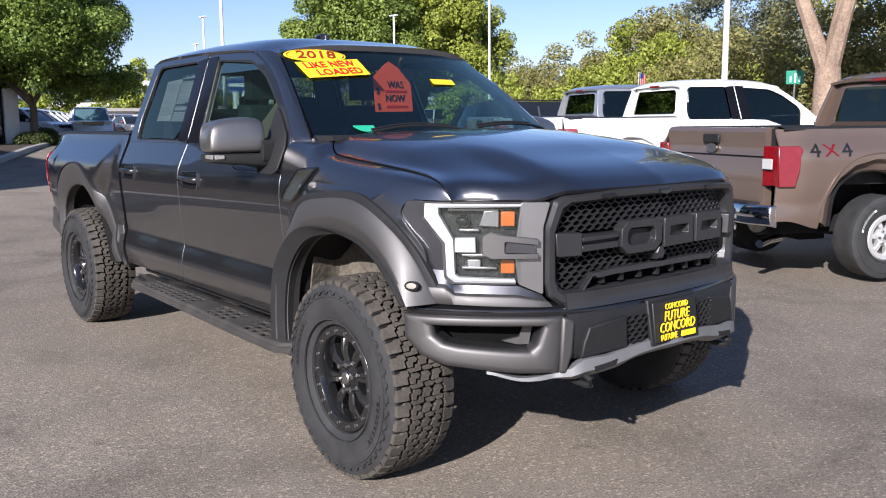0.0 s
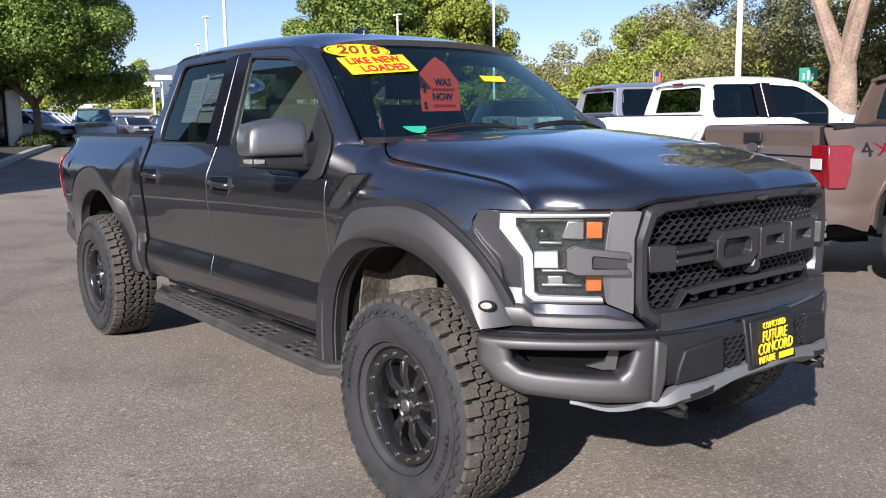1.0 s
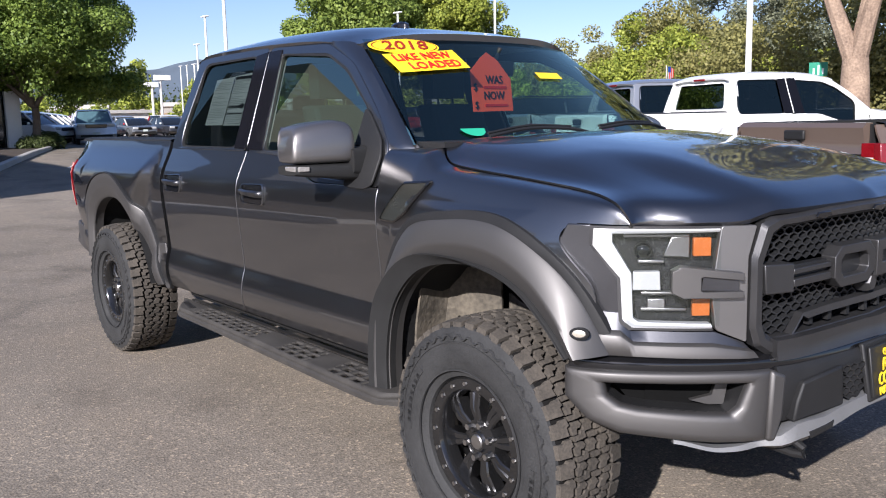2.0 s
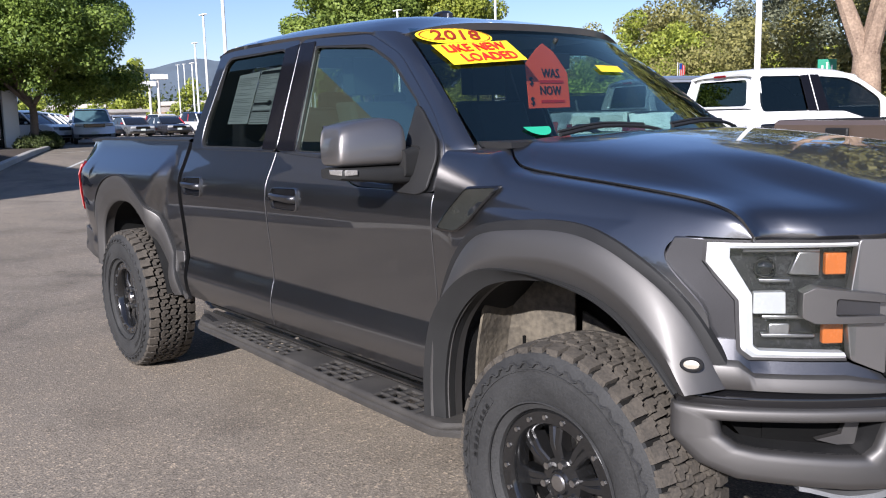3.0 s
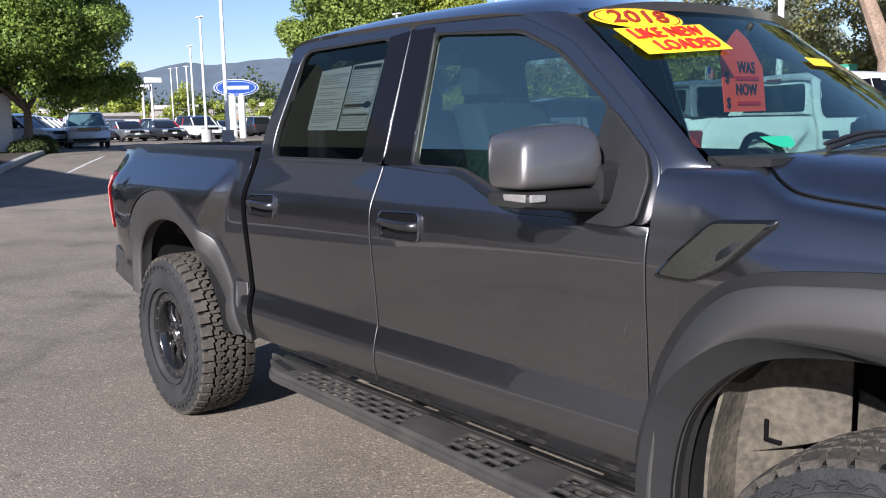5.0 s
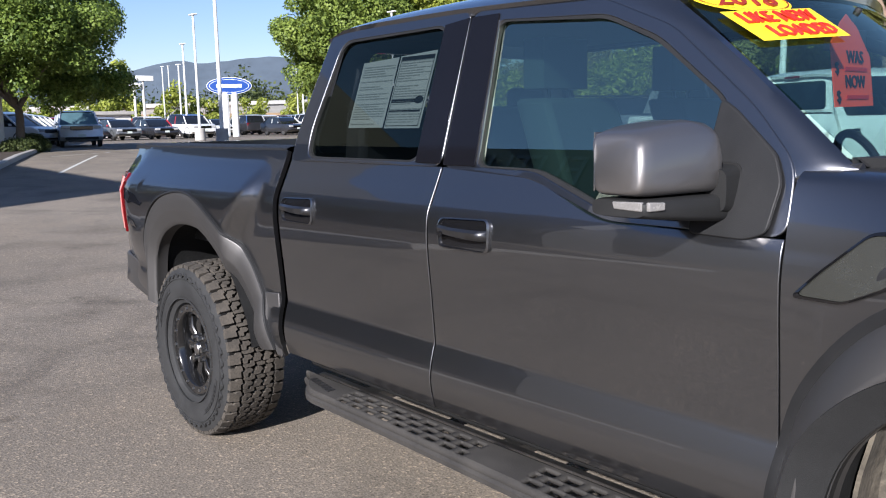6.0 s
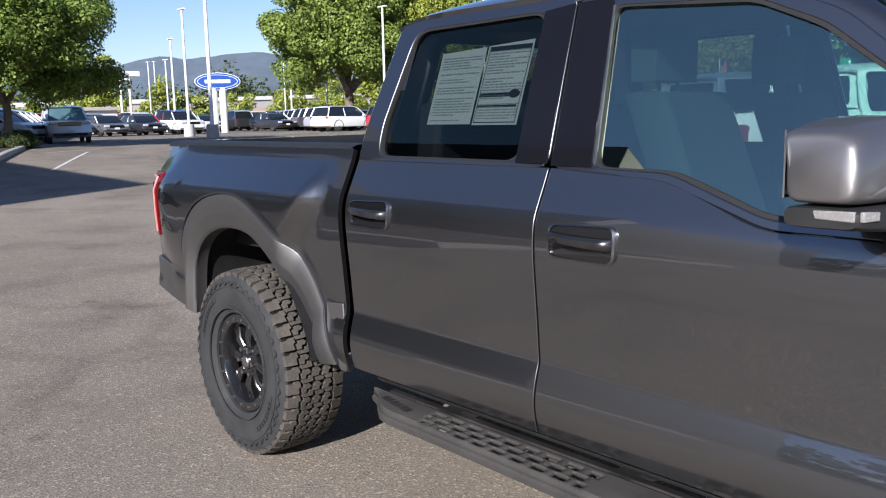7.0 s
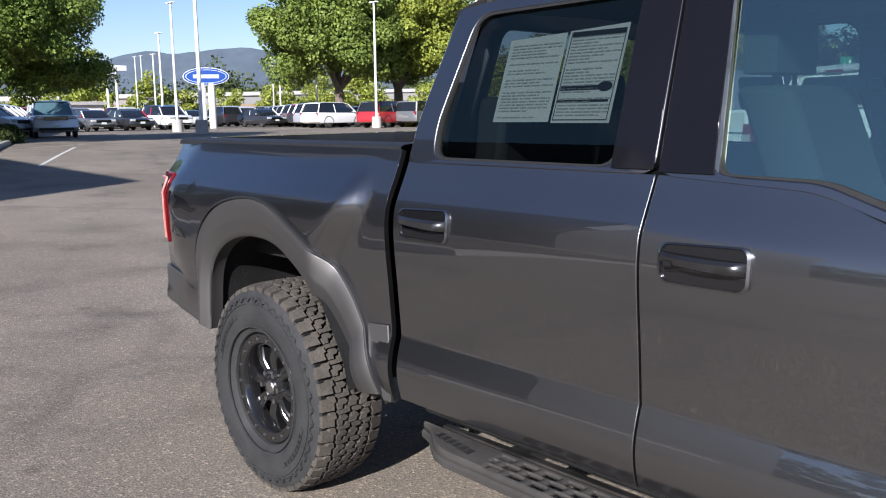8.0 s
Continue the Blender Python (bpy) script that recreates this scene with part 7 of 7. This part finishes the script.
# added block, out of view, that shades the lane and planter
part("upper_storey", Shape().box((-7.9, -5.5, 10.2), (7.2, 10, 4.5)), WARMWALL, dealer)
part("sign_lettering", bent_text("FUTURE", 1.0, lambda u, v, h: Vector((9.2 - u, 0.33 + h, 7.62 + v)), LETTERGREY, 1.16), LETTERGREY, dealer, "grey raised sign letters")

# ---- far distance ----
# Blue-grey base colour carries the distance haze over the wooded slope.
HILL_HAZE = surface("hazed_hillside", (0.070, 0.092, 0.120), 0.95, 0, 0.22, 0.006, 0.03, 0)
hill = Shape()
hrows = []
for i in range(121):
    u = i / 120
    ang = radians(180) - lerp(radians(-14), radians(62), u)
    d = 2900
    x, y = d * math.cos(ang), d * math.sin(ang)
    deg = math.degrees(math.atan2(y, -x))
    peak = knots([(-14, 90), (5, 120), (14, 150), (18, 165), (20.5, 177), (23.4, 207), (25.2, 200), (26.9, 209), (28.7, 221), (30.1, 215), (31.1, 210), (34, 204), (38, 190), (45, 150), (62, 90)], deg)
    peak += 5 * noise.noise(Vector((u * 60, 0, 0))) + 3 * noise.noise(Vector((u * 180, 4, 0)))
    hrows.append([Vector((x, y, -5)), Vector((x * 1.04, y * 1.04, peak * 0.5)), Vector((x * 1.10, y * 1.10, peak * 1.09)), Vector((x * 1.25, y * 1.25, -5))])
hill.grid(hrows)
tagged(new("hills", hill.mesh("hills", HILL_HAZE)), "hazy wooded ridge beyond the town", "hill", kind="structure")

bridge = thing("overpass", "pale concrete road overpass in the distance", "bridge")


def deck_z(y):
    return lerp(4.2, 6.6, (y - 25) / 105)


part("deck", Shape().loft([[Vector((x, y, deck_z(y) + dz)) for x, dz in ((-168, -2.0), (-168, 0), (-160, 0), (-160, -2.0))] for y in range(20, 141, 10)]), CONCRETE, bridge)
part("parapet", Shape().loft([[Vector((x, y, deck_z(y) + dz)) for x, dz in ((-160, 0.0), (-160, 0.75), (-159.7, 0.75), (-159.7, 0.0))] for y in range(20, 141, 10)]), STUCCO, bridge)
for k in range(9):
    part("pier", Shape().box((-164, 26 + 13 * k, deck_z(26 + 13 * k) / 2 - 1.0), (5, 1.0, deck_z(26 + 13 * k) - 2.0)), CONCRETE, bridge)
TAN = surface("dry_grass", (0.42, 0.27, 0.13), 0.95, 0, 0.3, 0.4, 6, 0.01)
bank = Shape().grid([[Vector((x + 3 * math.sin(y * 0.4), y, z + (0.5 * math.sin(y * 0.7) if z > 4 else 0))) for x, z in ((-132, 0.5), (-138, 2.6), (-147, 3.6), (-158, 3.8))] for y in range(14, 84, 3)])
tagged(new("dry_bank", bank.mesh("dry_bank", TAN)), "dry tan grass bank below the overpass", "bank", kind="structure")
for x, y, sx, sy, h in ((-82, 25.2, 3, 4.4, 2.1), (-140, 40, 3, 18, 3.2)):
    b = thing("low_building", "low pale commercial building beyond the lot", "building", at=pose(x, y, 0.6))
    part("wall", Shape().box((0, 0, h / 2), (sx, sy, h)), STUCCO, b)
    part("roof", Shape().box((0, 0, h + 0.15), (sx + 0.6, sy + 0.6, 0.3)), CONCRETE, b)


# ---- trees ----
BARK = surface("bark", (0.10, 0.078, 0.062), 0.95, 0, 0.4, 3, 25, 0.012, tint=(0.22, 0.175, 0.135))
PALEBARK = surface("pale_bark", (0.19, 0.125, 0.09), 0.9, 0, 0.4, 2.5, 18, 0.012, tint=(0.36, 0.265, 0.19))
LEAF_MAPLE = leaf_material("maple_leaves", (0.042, 0.085, 0.016), (0.225, 0.300, 0.055))
LEAF_BROAD = leaf_material("broad_leaves", (0.060, 0.100, 0.020), (0.250, 0.315, 0.060))
LEAF_BRIGHT = leaf_material("bright_leaves", (0.105, 0.150, 0.020), (0.380, 0.410, 0.070))
LEAF_OLIVE = leaf_material("olive_leaves", (0.110, 0.112, 0.034), (0.310, 0.285, 0.100))
LEAF_DARK = leaf_material("dark_leaves", (0.032, 0.052, 0.016), (0.115, 0.140, 0.045))
LEAF_GREY = leaf_material("grey_leaves", (0.085, 0.095, 0.058), (0.235, 0.245, 0.155))


def leaf_mesh(name, clumps, count, size, seed, mat, flat=0.35):
    """Many single leaves round the given clumps (x, y, z, radius)."""
    g = np.random.default_rng(seed)
    cl = np.array(clumps)
    w = cl[:, 3] ** 2
    idx = g.choice(len(cl), count, p=w / w.sum())
    d = g.normal(size=(count, 3))
    d /= np.linalg.norm(d, axis=1)[:, None]
    rad = cl[idx, 3] * (0.55 + 0.5 * g.random(count) ** 0.6)
    c = cl[idx, :3] + d * rad[:, None] * np.array([1, 1, 0.8])
    nrm = d + g.normal(size=(count, 3)) * 0.55 + np.array([0, 0, flat])
    nrm /= np.linalg.norm(nrm, axis=1)[:, None]
    t = np.cross(nrm, g.normal(size=(count, 3)))
    t /= np.linalg.norm(t, axis=1)[:, None]
    b = np.cross(nrm, t)
    s = size * (0.6 + 0.8 * g.random(count))[:, None]
    v = np.stack([c - t * s * 0.5, c + b * s * 0.36 - nrm * s * 0.08, c + t * s * 0.55, c - b * s * 0.36 - nrm * s * 0.08], axis=1).reshape(-1, 3)
    me = bpy.data.meshes.new(name)
    me.vertices.add(len(v))
    me.vertices.foreach_set("co", v.ravel())
    me.loops.add(count * 4)
    me.loops.foreach_set("vertex_index", np.arange(count * 4))
    me.polygons.add(count)
    me.polygons.foreach_set("loop_start", np.arange(count) * 4)
    me.update()
    me.validate()
    me.materials.append(mat)
    return me


def crown_clumps(seed, centre, radii, n, r0, r1, shell=0.55):
    g = random.Random(seed)
    out = []
    while len(out) < n:
        d = Vector((g.gauss(0, 1), g.gauss(0, 1), g.gauss(0, 1))).normalized()
        k = shell + (1 - shell) * g.random()
        if g.random() < 0.2:
            k *= 0.5
        p = Vector((d.x * radii[0], d.y * radii[1], d.z * radii[2])) * k
        if d.z < -0.75:
            continue
        out.append((centre[0] + p.x, centre[1] + p.y, centre[2] + p.z, g.uniform(r0, r1)))
    return out


def tree(name, label, x, y, trunk_h, r, centre, radii, n_clumps, leaves, size, leaf, seed, bark=BARK, limbs=6, group="", clump=(0.5, 0.95), lean=(0, 0), forks=None, extra=()):
    z0 = rise(x, y)
    t = thing(name, label, "tree", group, at=pose(x, y, z0))
    cl = crown_clumps(seed, centre, radii, n_clumps, *clump) + list(extra)
    g = random.Random(seed + 1)
    top = Vector((lean[0], lean[1], trunk_h))
    s = Shape().tube(spline([(0, 0, -0.1), (lean[0] * 0.2 + 0.03, lean[1] * 0.2, trunk_h * 0.35), (lean[0] * 0.6, lean[1] * 0.6 + 0.04, trunk_h * 0.7), tuple(top)], 4),
                     [r * q for q in (1.35, 1.15, 1.05, 1.0, 0.98, 0.95, 0.92, 0.9, 0.88, 0.86, 0.84, 0.80, 0.78)], 14)
    ends = g.sample(cl, min(limbs, len(cl)))
    for e in (forks or ends):
        e = Vector(e[:3])
        m = top.lerp(e, 0.5) + Vector((g.uniform(-0.2, 0.2), g.uniform(-0.2, 0.2), 0.25 * (e - top).length * 0.3))
        path = spline([tuple(top - Vector((0, 0, 0.25))), tuple(m), tuple(e)], 5)
        n = len(path)
        s.tube(path, [r * lerp(0.62, 0.14, i / (n - 1)) for i in range(n)], 9)
        for q in range(2):
            f = Vector(g.choice(cl)[:3])
            f = m.lerp(f, 0.6)
            p2 = spline([tuple(m), tuple(m.lerp(f, 0.5) + Vector((0, 0, 0.15))), tuple(f)], 3)
            s.tube(p2, [r * lerp(0.30, 0.07, i / (len(p2) - 1)) for i in range(len(p2))], 6)
    part("trunk", s, bark, t, "forked trunk and limbs")
    part("crown", leaf_mesh(name, cl, leaves, size, seed, leaf), leaf, t, "leafy uneven crown")
    return t


droop = random.Random(3)
tree("maple_tree", "leafy green maple in the kerbed planter", -36.3, 6.45, 1.95, 0.17, (0.2, -0.7, 5.0), (4.5, 4.8, 3.7), 190, 180000, 0.115, LEAF_MAPLE, 11, limbs=9, clump=(0.55, 1.0),
     extra=[(droop.uniform(-2.6, 2.6), droop.uniform(0.9, 3.4), droop.uniform(2.0, 3.0), droop.uniform(0.45, 0.75)) for _ in range(22)] + [(droop.uniform(-2.5, 2.5), droop.uniform(-3.5, 0.4), droop.uniform(2.7, 3.4), 0.7) for _ in range(10)])
tree("shade_tree", "large round-crowned shade tree at the lot edge", -60, 39.1, 3.2, 0.42, (0.5, -0.4, 7.6), (5.8, 6.4, 5.4), 170, 100000, 0.24, LEAF_BROAD, 21, clump=(0.9, 1.6), group="shade trees")
tree("shade_tree", "large round-crowned shade tree with pale trunk", -60, 45.4, 3.3, 0.46, (0.4, 1.6, 8.2), (6.2, 6.6, 5.8), 170, 100000, 0.24, LEAF_BRIGHT, 22, clump=(0.9, 1.6), group="shade trees")
tree("sycamore_tree", "tall sycamore with pale forked trunk", -9.75, 21.6, 2.9, 0.45, (0.2, 0.6, 8.4), (4.4, 4.2, 2.9), 70, 20000, 0.22, LEAF_OLIVE, 31, bark=PALEBARK, clump=(0.6, 1.1),
     forks=[(-1.5, -0.4, 7.4), (1.55, 0.25, 6.9), (0.3, 1.2, 7.4)])


def thicket(name, label, spots, leaves, size, leaf, seed, trunks=True):
    """A bank of joined bushes or a far stand of trees; kind stuff."""
    g = random.Random(seed)
    cl = []
    for x, y, w, h in spots:
        n = int(10 + w * h * 1.4)
        z0 = rise(x, y)
        for k in range(n):
            a, q = g.uniform(0, math.tau), g.random() ** 0.5
            hh = h * (1 - 0.75 * q * q) * g.uniform(0.25, 1.0)
            r = g.uniform(0.13, 0.27) * min(w, h) + 0.2
            cl.append((x + w * q * math.cos(a), y + w * q * math.sin(a), z0 + max(r * 0.7, hh - r * 0.6), r))
    ob = new(name, leaf_mesh(name, cl, leaves, size, seed, leaf))
    return tagged(ob, label, "foliage", kind="stuff")


thicket("hedge_bank", "bank of bright green shrubs behind the lot", [(-46 + 2.3 * i, 37.5 + 0.25 * (i % 3), 2.3, 4.4 + 1.0 * math.sin(i * 1.3)) for i in range(13)] + [(-32.5, 41.5, 3.0, 8.2), (-29.2, 41, 2.6, 7.0)], 125000, 0.178, LEAF_BRIGHT, 41)
thicket("olive_trees", "rounded olive-green trees above the shrubs", [(-54, 48, 4, 5.6), (-49, 48, 4, 6.4), (-45, 47, 4.2, 7.4), (-41, 46, 4.4, 8.6), (-37, 46, 4.4, 9.2), (-33.5, 45, 4.4, 8.8), (-30, 44, 4.2, 8.0), (-26.5, 43, 3.8, 6.6)], 140000, 0.19, LEAF_OLIVE, 42)
thicket("gum_trees", "tall loose grey-green trees on the rise", [(-36.5, 52, 3.2, 14.0), (-33.5, 53, 3.8, 16.5), (-30.5, 52.5, 3.4, 16.0), (-28, 52, 2.8, 14.5)], 78000, 0.177, LEAF_GREY, 43)
thicket("screen_trees", "dense dark green and tan screen trees behind the fence", [(-24, 34, 3.0, 5.6), (-21, 33, 3.0, 5.6), (-18, 32, 3.0, 6.6), (-15, 31.5, 3.0, 7.4), (-12, 31, 3.2, 8.0), (-8.5, 31, 3.2, 9.0), (-5, 31, 3.2, 9.0), (-1.5, 31, 3.2, 8.8), (2, 31, 3.2, 8.8)], 115000, 0.148, LEAF_OLIVE, 44)
thicket("dark_screen", "darker tree tops over the screen trees", [(-16, 37, 3.5, 10.0), (-12, 36, 3.6, 11.5), (-7, 36, 3.6, 12.5), (-2, 36, 3.6, 12)], 70000, 0.17, LEAF_OLIVE, 45)
thicket("roadside_trees", "mixed green trees beyond the far cars", [(-104, 34.6, 3.0, 9.2), (-106, 31.0, 2.6, 7.4), (-112, 45.5, 3.6, 8.2), (-116, 51, 3.4, 7.6), (-122, 62, 3.4, 6.6), (-126, 74, 4.4, 8.4), (-128, 84, 4.8, 9.4), (-130, 94, 5, 10.0), (-112, 26, 3.5, 6.0), (-116, 18, 4.5, 6.0), (-120, 39, 3, 6)], 52000, 0.39, LEAF_BRIGHT, 46)
thicket("valley_trees", "dark trees below the far ridge", [(-260 + 10 * math.sin(i), 30 + 12 * i, 10, 17 + 4 * math.sin(i * 1.7)) for i in range(19)], 30000, 1.1, LEAF_DARK, 47)
thicket("planter_shrub", "low dark clipped shrub in the planter", [(-36.6, 6.95, 0.55, 1.0), (-35.4, 6.1, 0.6, 0.95)], 9000, 0.07, LEAF_DARK, 48)
thicket("palm_bush", "yellow-green bush past the planter", [(-90, 23.2, 2.4, 4.2), (-92, 19, 3, 3.4)], 9000, 0.4, LEAF_BRIGHT, 49)
# added trees, out of view, that give the glass and paint dark reflections
thicket("street_trees", "unseen row of dark trees added for reflections", [(-34 + 6 * i, -33 - 2 * (i % 2), 4.0, 8.0 + 1.5 * math.sin(i * 1.9)) for i in range(12)], 14000, 0.68, LEAF_DARK, 50)

# worn parking lines on the lane past the truck
LINEWHITE = surface("worn_line_paint", (0.55, 0.54, 0.50), 0.8, 0, 0.3, 3, 40, 0)
for (x0, y0), (x1, y1) in (((-22.9, 3.9), (-30.5, 7.4)), ((-31.0, 6.0), (-32.6, 8.6))):
    d = Vector((x1 - x0, y1 - y0)).normalized() * 0.05
    s = Shape().grid([[Vector((lerp(x0, x1, k / 10) + sg * -d.y, lerp(y0, y1, k / 10) + sg * d.x, rise(lerp(x0, x1, k / 10), lerp(y0, y1, k / 10)) + 0.006)) for sg in (-1, 1)] for k in range(11)])
    tagged(new("parking_line", s.mesh("parking_line", LINEWHITE)), "worn white parking line on the asphalt", "road marking", kind="structure")
